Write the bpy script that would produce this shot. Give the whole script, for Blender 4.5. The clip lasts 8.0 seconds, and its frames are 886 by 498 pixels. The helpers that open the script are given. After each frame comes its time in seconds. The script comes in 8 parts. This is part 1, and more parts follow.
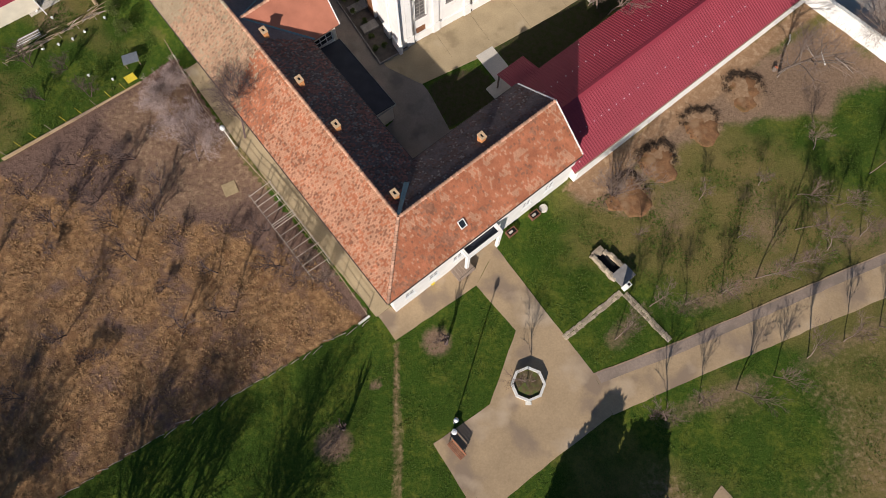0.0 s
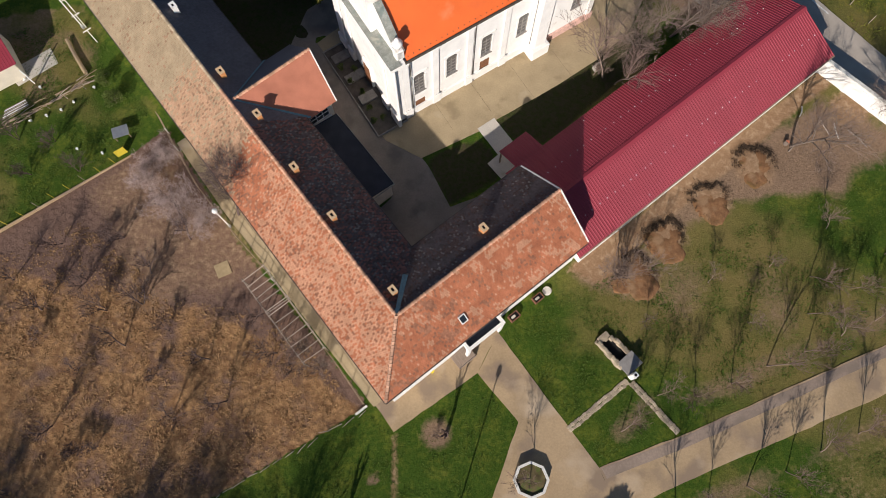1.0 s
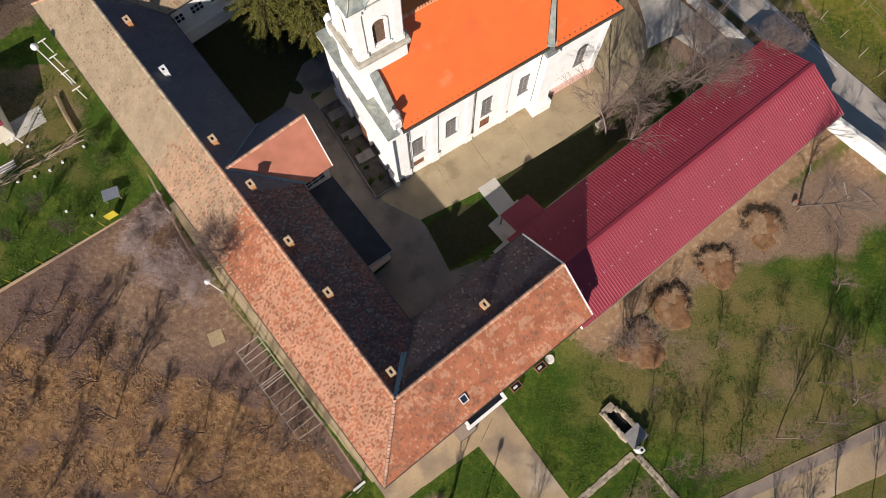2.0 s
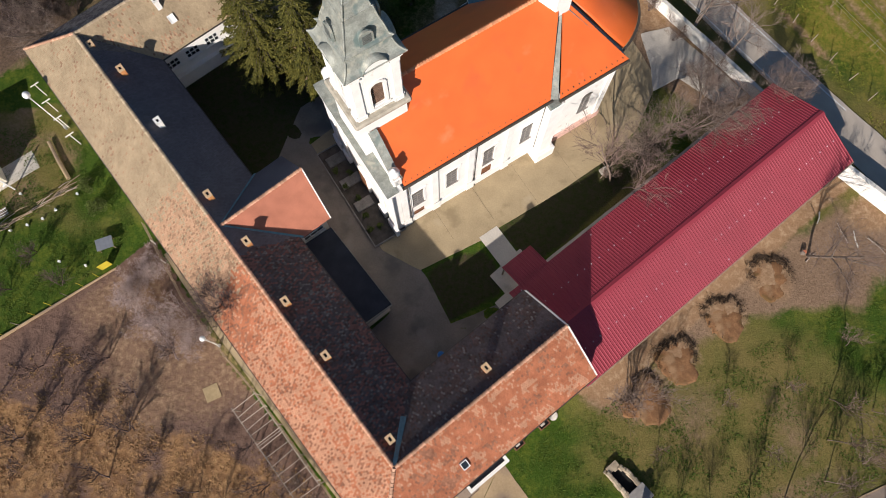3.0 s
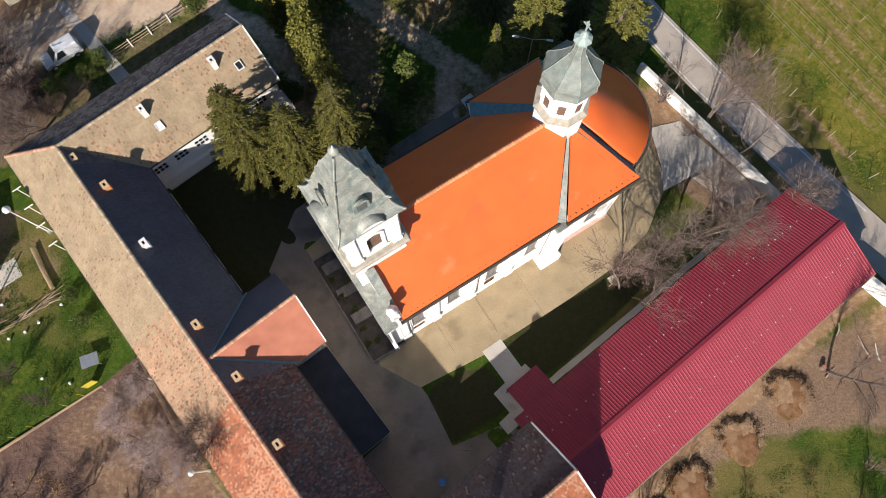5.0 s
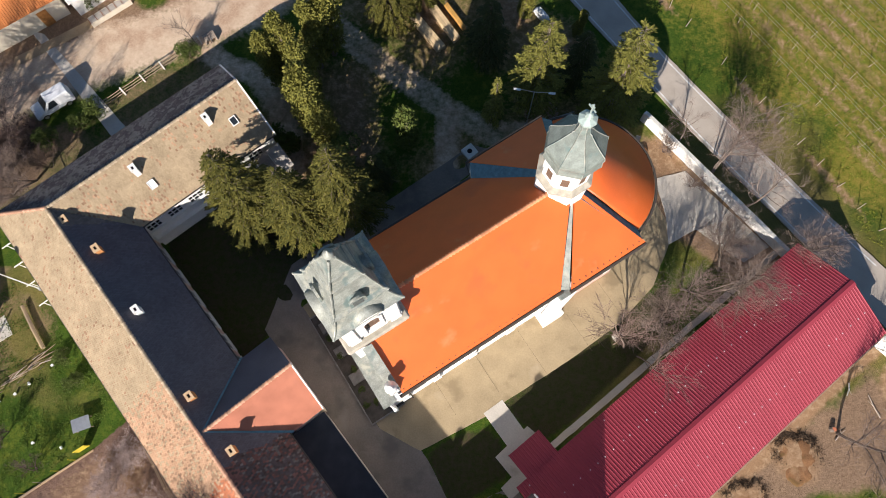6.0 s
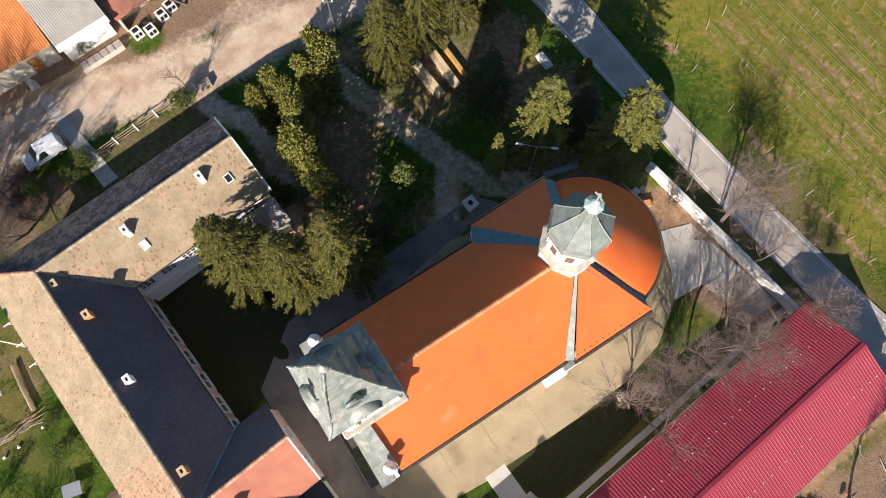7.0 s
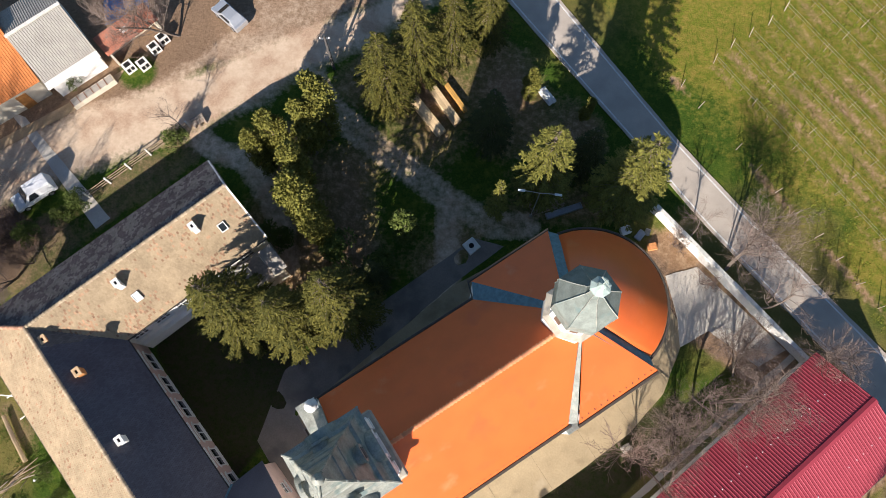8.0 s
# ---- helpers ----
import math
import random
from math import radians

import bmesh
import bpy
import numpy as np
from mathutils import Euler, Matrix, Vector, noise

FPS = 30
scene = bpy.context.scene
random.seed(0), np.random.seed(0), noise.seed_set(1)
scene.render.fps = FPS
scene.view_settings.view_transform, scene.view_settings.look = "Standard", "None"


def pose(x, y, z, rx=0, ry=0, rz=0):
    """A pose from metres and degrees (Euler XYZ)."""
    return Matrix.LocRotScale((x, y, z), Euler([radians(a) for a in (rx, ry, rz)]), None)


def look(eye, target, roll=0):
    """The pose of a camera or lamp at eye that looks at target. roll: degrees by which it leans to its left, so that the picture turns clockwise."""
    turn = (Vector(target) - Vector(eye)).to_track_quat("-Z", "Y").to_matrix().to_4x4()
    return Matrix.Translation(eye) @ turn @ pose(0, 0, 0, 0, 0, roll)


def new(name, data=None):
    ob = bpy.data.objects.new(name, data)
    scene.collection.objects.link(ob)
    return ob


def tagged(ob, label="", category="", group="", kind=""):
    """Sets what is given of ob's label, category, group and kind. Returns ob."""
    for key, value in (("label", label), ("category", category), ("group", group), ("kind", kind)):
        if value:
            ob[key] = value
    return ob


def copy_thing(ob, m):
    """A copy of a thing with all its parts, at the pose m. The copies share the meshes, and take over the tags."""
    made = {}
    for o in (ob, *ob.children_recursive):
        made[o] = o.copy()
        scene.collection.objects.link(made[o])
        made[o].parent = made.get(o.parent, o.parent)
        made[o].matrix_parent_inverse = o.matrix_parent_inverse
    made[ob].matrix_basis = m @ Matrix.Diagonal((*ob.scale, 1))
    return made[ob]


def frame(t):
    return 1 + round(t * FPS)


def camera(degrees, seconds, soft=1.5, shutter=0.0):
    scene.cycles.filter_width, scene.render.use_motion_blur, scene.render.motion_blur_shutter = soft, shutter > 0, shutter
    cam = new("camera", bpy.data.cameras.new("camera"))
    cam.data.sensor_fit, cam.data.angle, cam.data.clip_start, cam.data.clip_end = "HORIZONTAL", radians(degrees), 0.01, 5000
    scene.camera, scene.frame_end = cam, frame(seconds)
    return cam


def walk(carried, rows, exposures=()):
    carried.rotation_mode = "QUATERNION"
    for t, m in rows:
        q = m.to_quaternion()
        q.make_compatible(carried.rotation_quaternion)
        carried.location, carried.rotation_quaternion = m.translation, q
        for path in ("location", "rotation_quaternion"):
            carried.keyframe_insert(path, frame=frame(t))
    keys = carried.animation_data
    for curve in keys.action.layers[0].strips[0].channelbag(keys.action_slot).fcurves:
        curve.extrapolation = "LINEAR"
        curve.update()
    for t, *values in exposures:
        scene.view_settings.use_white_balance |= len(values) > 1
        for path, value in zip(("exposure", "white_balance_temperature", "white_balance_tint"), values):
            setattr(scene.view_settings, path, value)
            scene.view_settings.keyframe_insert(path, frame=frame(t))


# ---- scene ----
# The camera: a drone that glides north, looking steeply down.
cam = camera(66.9, 8.0, soft=0.9)
PATH = [
    (0, (0.03, 0.012, 57.80), (0.031, 0.56, 55.876), 0.1),
    (0.5, (0.05, 3.964, 57.827), (0.049, 4.513, 55.904), 0.05),
    (1, (0.045, 7.8, 57.85), (0.045, 8.347, 55.926), 0.1),
    (1.5, (0.03, 11.19, 57.85), (0.032, 11.737, 55.926), 0.05),
    (2.8, (0.065, 17.735, 57.885), (0.064, 18.278, 55.961), -0.15),
    (3.5, (0.069, 21.356, 57.877), (0.067, 21.898, 55.952), -0.4),
    (4, (0.073, 23.899, 57.872), (0.07, 24.441, 55.947), -0.5),
    (4.5, (0.068, 26.454, 57.872), (0.064, 26.997, 55.947), -0.6),
    (6, (0.108, 34.209, 57.887), (0.103, 34.752, 55.962), -0.85),
    (6.5, (0.105, 36.805, 57.869), (0.1, 37.347, 55.944), -0.9),
    (7, (0.113, 39.379, 57.84), (0.108, 39.921, 55.915), -0.93),
    (7.5, (0.135, 41.961, 57.80), (0.13, 42.494, 55.872), -1.0),
    (8, (0.144, 44.594, 57.794), (0.138, 45.101, 55.859), -1.05),
]
walk(cam, [(t, look(eye, target, roll)) for t, eye, target, roll in PATH],
     [(0, 0.21), (0.5, 0.13), (1.0, 0.21), (1.5, 0.28), (3.5, 0.37), (4.5, 0.51), (6.5, 0.83), (8, 0.95)])

# ---- light ----
SUN_UP, SUN_DIR = radians(27.2), Vector((-0.305, -0.952, 0)).normalized()
world = bpy.data.worlds.new("sky")
scene.world = world
world.use_nodes = True
wn = world.node_tree.nodes
sky = wn.new("ShaderNodeTexSky")
sky.sky_type, sky.sun_disc = "NISHITA", False
sky.sun_elevation = SUN_UP
sky.ozone_density, sky.dust_density = 4.0, 0.4
sky.sun_rotation = math.atan2(SUN_DIR.x, SUN_DIR.y)
wn["Background"].inputs["Strength"].default_value = 0.062
world.node_tree.links.new(sky.outputs[0], wn["Background"].inputs["Color"])
sun = new("sun", bpy.data.lights.new("sun", "SUN"))
sun.data.energy, sun.data.angle, sun.data.color = 5.0, radians(0.5), (1.0, 0.915, 0.845)
sun.matrix_world = look(SUN_DIR * 100 * math.cos(SUN_UP) + Vector((0, 0, 100 * math.sin(SUN_UP))), (0, 0, 0))


# ---- helpers of the scene ----
rng = random.Random(7)


def mesh_of(name, bm, mats):
    me = bpy.data.meshes.new(name)
    bm.to_mesh(me)
    bm.free()
    for m in (mats if isinstance(mats, (list, tuple)) else [mats]):
        me.materials.append(m)
    return me


def thing(name, x, y, z=0.0, turn=0.0, label="", category="", group="", kind=""):
    """An empty at the thing's base, which parents its parts."""
    ob = new(name)
    ob.empty_display_size = 0.3
    ob.matrix_world = pose(x, y, z, 0, 0, turn)
    return tagged(ob, label, category, group, kind)


def part(name, bm, mats, parent=None, label="", smooth=False, kind=""):
    ob = new(name, mesh_of(name, bm, mats))
    if smooth:
        for p in ob.data.polygons:
            p.use_smooth = True
    if parent:
        ob.parent = parent
    return tagged(ob, label, "", "", kind)


def piece(name, me, parent, m):
    ob = new(name, me)
    ob.parent = parent
    ob.matrix_local = m
    return ob


def box(bm, x0, x1, y0, y1, z0, z1, mat=0):
    v = [bm.verts.new(p) for p in ((x0, y0, z0), (x1, y0, z0), (x1, y1, z0), (x0, y1, z0), (x0, y0, z1), (x1, y0, z1), (x1, y1, z1), (x0, y1, z1))]
    for f in ((3, 2, 1, 0), (4, 5, 6, 7), (0, 1, 5, 4), (1, 2, 6, 5), (2, 3, 7, 6), (3, 0, 4, 7)):
        bm.faces.new([v[i] for i in f]).material_index = mat
    return bm


def bevelled(bm, w=0.02):
    bmesh.ops.bevel(bm, geom=bm.edges[:], offset=w, segments=1, affect="EDGES")
    return bm


def boxes(*rows):
    bm = bmesh.new()
    for r in rows:
        box(bm, *r)
    return bm


def slab(bm, pts, thick, mat=0):
    """A flat polygon with thickness, hung below its top corners along z."""
    top = [bm.verts.new(p) for p in pts]
    low = [bm.verts.new((p[0], p[1], p[2] - thick)) for p in pts]
    bm.faces.new(top).material_index = mat
    bm.faces.new(low[::-1]).material_index = mat
    n = len(pts)
    for i in range(n):
        bm.faces.new((top[i], low[i], low[(i + 1) % n], top[(i + 1) % n])).material_index = mat
    bmesh.ops.recalc_face_normals(bm, faces=bm.faces[:])
    return bm


def tube(bm, pts, radii, sides=5, cap=True, mat=0):
    """A tapering tube along points."""
    rings = []
    for i, p in enumerate(pts):
        p = Vector(p)
        a = Vector(pts[min(i + 1, len(pts) - 1)]) - Vector(pts[max(i - 1, 0)])
        q = a.to_track_quat("Z", "Y")
        rings.append([bm.verts.new(p + q @ Vector((math.cos(k * math.tau / sides) * radii[i], math.sin(k * math.tau / sides) * radii[i], 0))) for k in range(sides)])
    for r0, r1 in zip(rings, rings[1:]):
        for k in range(sides):
            bm.faces.new((r0[k], r0[(k + 1) % sides], r1[(k + 1) % sides], r1[k])).material_index = mat
    if cap:
        bm.faces.new(rings[0][::-1]).material_index = mat
        bm.faces.new(rings[-1]).material_index = mat
    return bm


def lathe(bm, profile, sides=16, cx=0.0, cy=0.0, start=0.0, mat=0, square=None):
    """Rings (radius, height) round an upright axis; square: half-widths instead of a circle's radii."""
    rings = []
    for r, z in profile:
        ring = []
        for k in range(sides):
            a = start + k * math.tau / sides
            ring.append(bm.verts.new((cx + r * math.cos(a), cy + r * math.sin(a), z)))
        rings.append(ring)
    for r0, r1 in zip(rings, rings[1:]):
        for k in range(sides):
            bm.faces.new((r0[k], r0[(k + 1) % sides], r1[(k + 1) % sides], r1[k])).material_index = mat
    bm.faces.new(rings[0][::-1]).material_index = mat
    bm.faces.new(rings[-1]).material_index = mat
    return bm


# ---- materials ----
def material(name, base, rough=0.85, metal=0.0, spread=0.25, scale=3.0, fine=40.0, bump=0.3, dark=None, dark_at=0.6, dark_scale=1.2, per_object=0.0, per_island=0.0, light=None, light_at=0.65, light_scale=2.0, bump_size=0.03):
    """Colour that wanders at two scales, patches of a second and a third colour, and a fine relief."""
    m = bpy.data.materials.new(name)
    m.use_nodes = True
    nt = m.node_tree
    n, ln = nt.nodes, nt.links
    b = n["Principled BSDF"]
    b.inputs["Roughness"].default_value, b.inputs["Metallic"].default_value = rough, metal
    b.inputs["Specular IOR Level"].default_value = 0.5 if rough < 0.5 else 0.25
    co = n.new("ShaderNodeTexCoord")

    def noisy(s, detail=4, w=0.0):
        t = n.new("ShaderNodeTexNoise")
        t.inputs["Scale"].default_value, t.inputs["Detail"].default_value = s, detail
        mp = n.new("ShaderNodeMapping")
        mp.inputs["Location"].default_value = (w, w * 2, w)
        ln.new(co.outputs["Object"], mp.inputs[0])
        ln.new(mp.outputs[0], t.inputs["Vector"])
        return t.outputs["Fac"]

    def ramp(value, lo, hi):
        r = n.new("ShaderNodeMapRange")
        r.inputs["From Min"].default_value, r.inputs["From Max"].default_value = lo, hi
        ln.new(value, r.inputs["Value"])
        return r.outputs[0]

    def mix(fac, a, c, mode="MIX"):
        x = n.new("ShaderNodeMix")
        x.data_type, x.blend_type = "RGBA", mode
        if isinstance(fac, float):
            x.inputs[0].default_value = fac
        else:
            ln.new(fac, x.inputs[0])
        for sock, val in ((x.inputs[6], a), (x.inputs[7], c)):
            if isinstance(val, tuple):
                sock.default_value = (*val, 1)
            else:
                ln.new(val, sock)
        return x.outputs[2]

    def bright(col, value, amount):
        h = n.new("ShaderNodeHueSaturation")
        r = n.new("ShaderNodeMapRange")
        r.inputs["To Min"].default_value, r.inputs["To Max"].default_value = 1 - amount, 1 + amount
        ln.new(value, r.inputs["Value"])
        ln.new(r.outputs[0], h.inputs["Value"])
        ln.new(col, h.inputs["Color"])
        return h.outputs[0]

    lo = tuple(c * (1 - spread) for c in base)
    hi = tuple(min(1, c * (1 + spread)) for c in base)
    col = mix(ramp(noisy(scale), 0.3, 0.7), lo, hi)
    col = bright(col, ramp(noisy(fine, 3, 5.0), 0.25, 0.75), spread * 0.8)
    if dark:
        col = mix(ramp(noisy(dark_scale, 7, 11.0), dark_at, dark_at + 0.12), col, dark)
    if light:
        col = mix(ramp(noisy(light_scale, 7, 23.0), light_at, light_at + 0.12), col, light)
    if per_object:
        oi = n.new("ShaderNodeObjectInfo")
        col = bright(col, oi.outputs["Random"], per_object)
    if per_island:
        ge = n.new("ShaderNodeNewGeometry")
        col = bright(col, ge.outputs["Random Per Island"], per_island)
    ln.new(col, b.inputs["Base Color"])
    if bump:
        bp = n.new("ShaderNodeBump")
        bp.inputs["Strength"].default_value, bp.inputs["Distance"].default_value = bump, bump_size
        ln.new(noisy(fine, 5, 3.0), bp.inputs["Height"])
        ln.new(bp.outputs[0], b.inputs["Normal"])
    return m


M_TILE_NEW = material("pale red tile", (0.42, 0.16, 0.1), 0.8, spread=0.12, scale=0.8, fine=16, per_island=0.15)
M_ORANGE = material("orange painted sheet roof", (0.71, 0.138, 0.03), 0.42, spread=0.07, scale=0.5, fine=25, bump=0.08, light=(0.7, 0.2, 0.075), light_at=0.62, light_scale=0.5, dark=(0.62, 0.118, 0.034), dark_at=0.58, dark_scale=0.35)
M_RED = material("wine-red profiled sheet", (0.29, 0.04, 0.058), 0.5, spread=0.08, scale=0.4, fine=20, bump=0.05)
M_WHITE = material("white lime render", (0.8, 0.78, 0.74), 0.9, spread=0.06, scale=0.9, fine=20, dark=(0.6, 0.55, 0.48), dark_at=0.66, dark_scale=1.4)
M_CREAM = material("cream render", (0.62, 0.56, 0.45), 0.9, spread=0.1, scale=0.9, fine=20)
M_PINK = material("faded pink render", (0.62, 0.46, 0.4), 0.9, spread=0.1, scale=0.9, fine=20)
M_ZINC = material("weathered zinc sheet", (0.29, 0.3, 0.265), 0.56, 0.15, spread=0.25, scale=1.6, fine=12, bump=0.2, dark=(0.16, 0.21, 0.2), dark_at=0.55, dark_scale=0.9, light=(0.43, 0.415, 0.34), light_at=0.58, light_scale=1.3)
M_FLASH = material("blue-green flashing", (0.12, 0.22, 0.26), 0.5, 0.3, spread=0.2)
M_BITUMEN = material("black bitumen sheet", (0.02, 0.024, 0.035), 0.7, spread=0.25, scale=1.0)
M_STONE = material("pale stone", (0.5, 0.46, 0.4), 0.9, spread=0.2, scale=2.0, per_object=0.25)
M_ASPHALT = material("grey asphalt", (0.42, 0.365, 0.305), 0.9, spread=0.1, scale=0.6, fine=30)
M_WOOD = material("weathered timber", (0.3, 0.22, 0.15), 0.85, spread=0.25, scale=4)
M_BARK = material("grey-brown bark", (0.17, 0.135, 0.11), 0.95, spread=0.25, scale=5)
M_TWIG = material("bare twigs", (0.21, 0.155, 0.125), 0.95, spread=0.2, scale=3)
M_GLASS = material("dark window glass", (0.02, 0.025, 0.03), 0.12, spread=0.1, bump=0)
M_FRAME = material("white window frame", (0.75, 0.75, 0.73), 0.6, spread=0.05, bump=0)
M_BRICK = material("orange chimney brick", (0.6, 0.26, 0.1), 0.9, spread=0.25, scale=4)
M_PLASTER = material("tan chimney render", (0.6, 0.42, 0.25), 0.9, spread=0.15)
M_METAL = material("grey galvanised metal", (0.5, 0.5, 0.5), 0.45, 0.8, spread=0.1)
M_BLACK = material("soot black", (0.015, 0.015, 0.015), 0.9, spread=0.2)


# ---- ground ----
def level(x, y):
    """The ground falls gently to the south."""
    t = min(1, max(0, (y - 12) / 28))
    return -0.95 + 0.7 * t * t * (3 - 2 * t)


def smooth(t):
    t = np.clip(t, 0, 1)
    return t * t * (3 - 2 * t)


def inside(px, py, poly):
    """Signed distance to a polygon's edge, positive within."""
    d = np.full(px.shape, 1e9)
    odd = np.zeros(px.shape, bool)
    for (x0, y0), (x1, y1) in zip(poly, poly[1:] + poly[:1]):
        ex, ey = x1 - x0, y1 - y0
        t = np.clip(((px - x0) * ex + (py - y0) * ey) / (ex * ex + ey * ey), 0, 1)
        d = np.minimum(d, np.hypot(px - x0 - t * ex, py - y0 - t * ey))
        odd ^= ((y0 > py) != (y1 > py)) & (px < (x1 - x0) * (py - y0) / (y1 - y0 + 1e-12) + x0)
    return np.where(odd, d, -d)


def along(px, py, line):
    d = np.full(px.shape, 1e9)
    for (x0, y0), (x1, y1) in zip(line, line[1:]):
        ex, ey = x1 - x0, y1 - y0
        t = np.clip(((px - x0) * ex + (py - y0) * ey) / (ex * ex + ey * ey), 0, 1)
        d = np.minimum(d, np.hypot(px - x0 - t * ex, py - y0 - t * ey))
    return d


def spots(px, py, rows):
    v = np.zeros(px.shape)
    for x, y, r in rows:
        v = np.maximum(v, smooth(1.25 - np.hypot(px - x, py - y) / r))
    return v


GARDEN = [(-6.3, 10.6), (-17.3, 4.1), (-24.5, 0.0), (-30.0, -3.6), (-70, -26), (-78, 4), (-41, 25.4), (-29.3, 33.4), (-26.2, 36.2), (-18.7, 25.1), (-11.4, 16.6)]
DIRT_ROAD = [(-70, 52), (-39.5, 64.2), (-31.5, 67.4), (-21.4, 72.2), (-12.0, 77.9), (-2, 84), (10, 92), (8, 97), (-6.7, 85.6), (-20.8, 79.3), (-31.2, 74.6), (-41.2, 69.8), (-72, 55)]
DRIVE = [(-12.6, 77), (-11.2, 74.5), (-7.6, 70.9), (-3.3, 67.5), (0.8, 64.2), (4.4, 62.0), (7.5, 61.9)]
DRIVE_B = [(0.6, 64.2), (0.3, 60.4), (0.35, 57.3), (-1.7, 54.3)]
DRIVE_C = [(-24, 71.5), (-21.0, 69.4), (-18.0, 68.2), (-15.8, 64.8), (-14.6, 62.1), (-14.0, 58.5)]
VN0, VSTEP = 4.15, 2.36
VINES = [(13, 88), (20, 100), (45, 97), (120, 60), (120, -5), (57, 26), (38.6, 51), (29, 63.8), (23.4, 71.3)]
TREE_ROW_S = [(19.0, 1.6), (22.0, 3.0), (25.2, 4.2), (28.6, 5.35), (31.8, 6.8), (35.2, 8.25), (38.6, 9.7), (42.0, 11.2)]
TREE_ROW_N = [(15.1, 8.45), (18.4, 11.4), (21.7, 11.6), (25.0, 12.5), (28.1, 14.0), (31.6, 15.3), (35.1, 16.6), (38.3, 17.9), (41.6, 19.3)]
HEAPS = [(29.3, 32.4, 1.9), (24.7, 28.9, 1.9), (20.3, 25.2, 1.9), (17.4, 21.8, 2.0)]

xs = np.concatenate([[-1500, -700, -350, -200, -130, -90], np.arange(-64, 74.1, 0.5), [90, 130, 200, 350, 700, 1500]])
ys = np.concatenate([[-1500, -700, -350, -180, -90, -50], np.arange(-24, 112.1, 0.5), [130, 160, 220, 400, 800, 1500]])
GX, GY = np.meshgrid(xs, ys)
px, py = GX.ravel(), GY.ravel()


def field(scale, seed):
    """Smooth random values on the ground, about -1 to 1."""
    r = np.random.RandomState(seed)
    v = np.zeros(px.shape)
    for k in range(9):
        a, f, p = r.uniform(0, 6.28), r.uniform(0.6, 1.7) / scale, r.uniform(0, 6.28)
        v += np.sin((px * np.cos(a) + py * np.sin(a)) * f + p + 1.3 * np.sin((px * np.sin(a) - py * np.cos(a)) * f * 0.8 + p * 2))
    return v / 4.5


f1, f2, f3, f4 = field(2.2, 1), field(6.0, 2), field(1.0, 3), field(14.0, 5)
pz = np.vectorize(level)(px, py)
pz = pz + 0.025 * f1 + 0.02 * f3
for x, y, r in HEAPS:
    d = np.hypot(px - x, py - y)
    pz = pz + 0.1 * smooth(1.15 - d / r)
gard = smooth(0.5 + inside(px, py, GARDEN) / 0.5)
pz = pz + gard * 0.05 * f3
dirt = smooth(0.45 + (inside(px, py, DIRT_ROAD) + 0.7 * f1) / 3.6)
dd = along(px, py, DRIVE)
rut = np.exp(-((dd - 0.8) / 0.6) ** 2) * (dd < 4)
dirt = np.maximum(dirt, (0.5 + 0.18 * f2) * smooth(0.5 + (inside(px, py, [(-36, 72.5), (-27, 76.5), (-24, 80), (-20, 84), (-9, 91), (-3, 93), (-1, 88), (-6, 85), (-20, 78.5)]) + 0.8 * f1) / 2.0))
dirt = np.maximum(dirt, 0.4 * smooth((1.75 - dd) / 0.9) + rut * 0.22)
dirt = np.maximum(dirt, 0.68 * smooth(2.0 - np.minimum(along(px, py, DRIVE_B), along(px, py, DRIVE_C)) / 0.8))
earth = np.maximum(spots(px + 0.4 * f3, py + 0.4 * f1, [(x, y, 1.25 * r) for x, y, r in HEAPS]), 0)
lawn_d = np.maximum(spots(px, py, [(-9.1, -0.3, 1.9), (-0.5, 8.3, 1.6), (-5.7, 4.6, 0.6)]), 0)
rows_d = np.maximum(smooth(1 - along(px, py, TREE_ROW_N) / 1.9), smooth(1 - along(px, py, TREE_ROW_S) / 1.7)) * smooth(0.75 + f1 * 0.5)
path_d = smooth(1.2 - along(px, py, [(-4.0, 8.0), (-3.7, -2), (-3.9, -12)]) / 0.45)
litter = smooth(0.55 + inside(px, py, [(13, 20.6), (16.5, 19.6), (24, 25.5), (31, 28.5), (41, 31), (46, 35), (36, 42), (12, 22)]) / 3.5 - 0.35 + 0.45 * f1 + 0.25 * f3)
litter = np.maximum(litter, smooth(0.5 + (inside(px, py, [(17, 55), (19, 62), (31, 48), (27, 47)]) + 0.4 * f1) / 1.2))
litter = np.maximum(litter, np.maximum(lawn_d, rows_d * 0.62))
litter = np.maximum(litter, smooth(0.2 + f1 * 0.35 + f2 * 0.45 - 0.22) * (px > 12) * (py < 40) * 0.75)
litter = np.maximum(litter, smooth(0.5 + (inside(px, py, [(-60, 56), (-41, 53), (-36, 57), (-21, 70), (-22.5, 72.5), (-31, 67), (-40, 60.5), (-60, 52)]) + 0.6 * f1) / 1.2) * (0.5 + 0.2 * f3))
litter = np.maximum(litter, smooth(0.5 + (inside(px, py, [(-48, 66), (-31, 75), (-10, 86), (-2, 92), (-20, 102), (-60, 85)]) + 0.9 * f1) / 2.5) * 0.85)
earth = np.maximum(earth, path_d * 0.66)
earth = np.maximum(earth, smooth(0.5 + (inside(px, py, [(18.2, 60.5), (20.5, 62.0), (30.5, 50.0), (27.5, 48.5), (22.8, 53.0)]) + 0.3 * f1) / 1.0) * 0.8)
earth = np.maximum(earth, smooth(0.5 + (inside(px, py, [(11.5, 22.6), (36.5, 42.6), (38, 41), (24, 30.2), (14, 21.2)]) + 0.3 * f1) / 0.8) * 0.95)
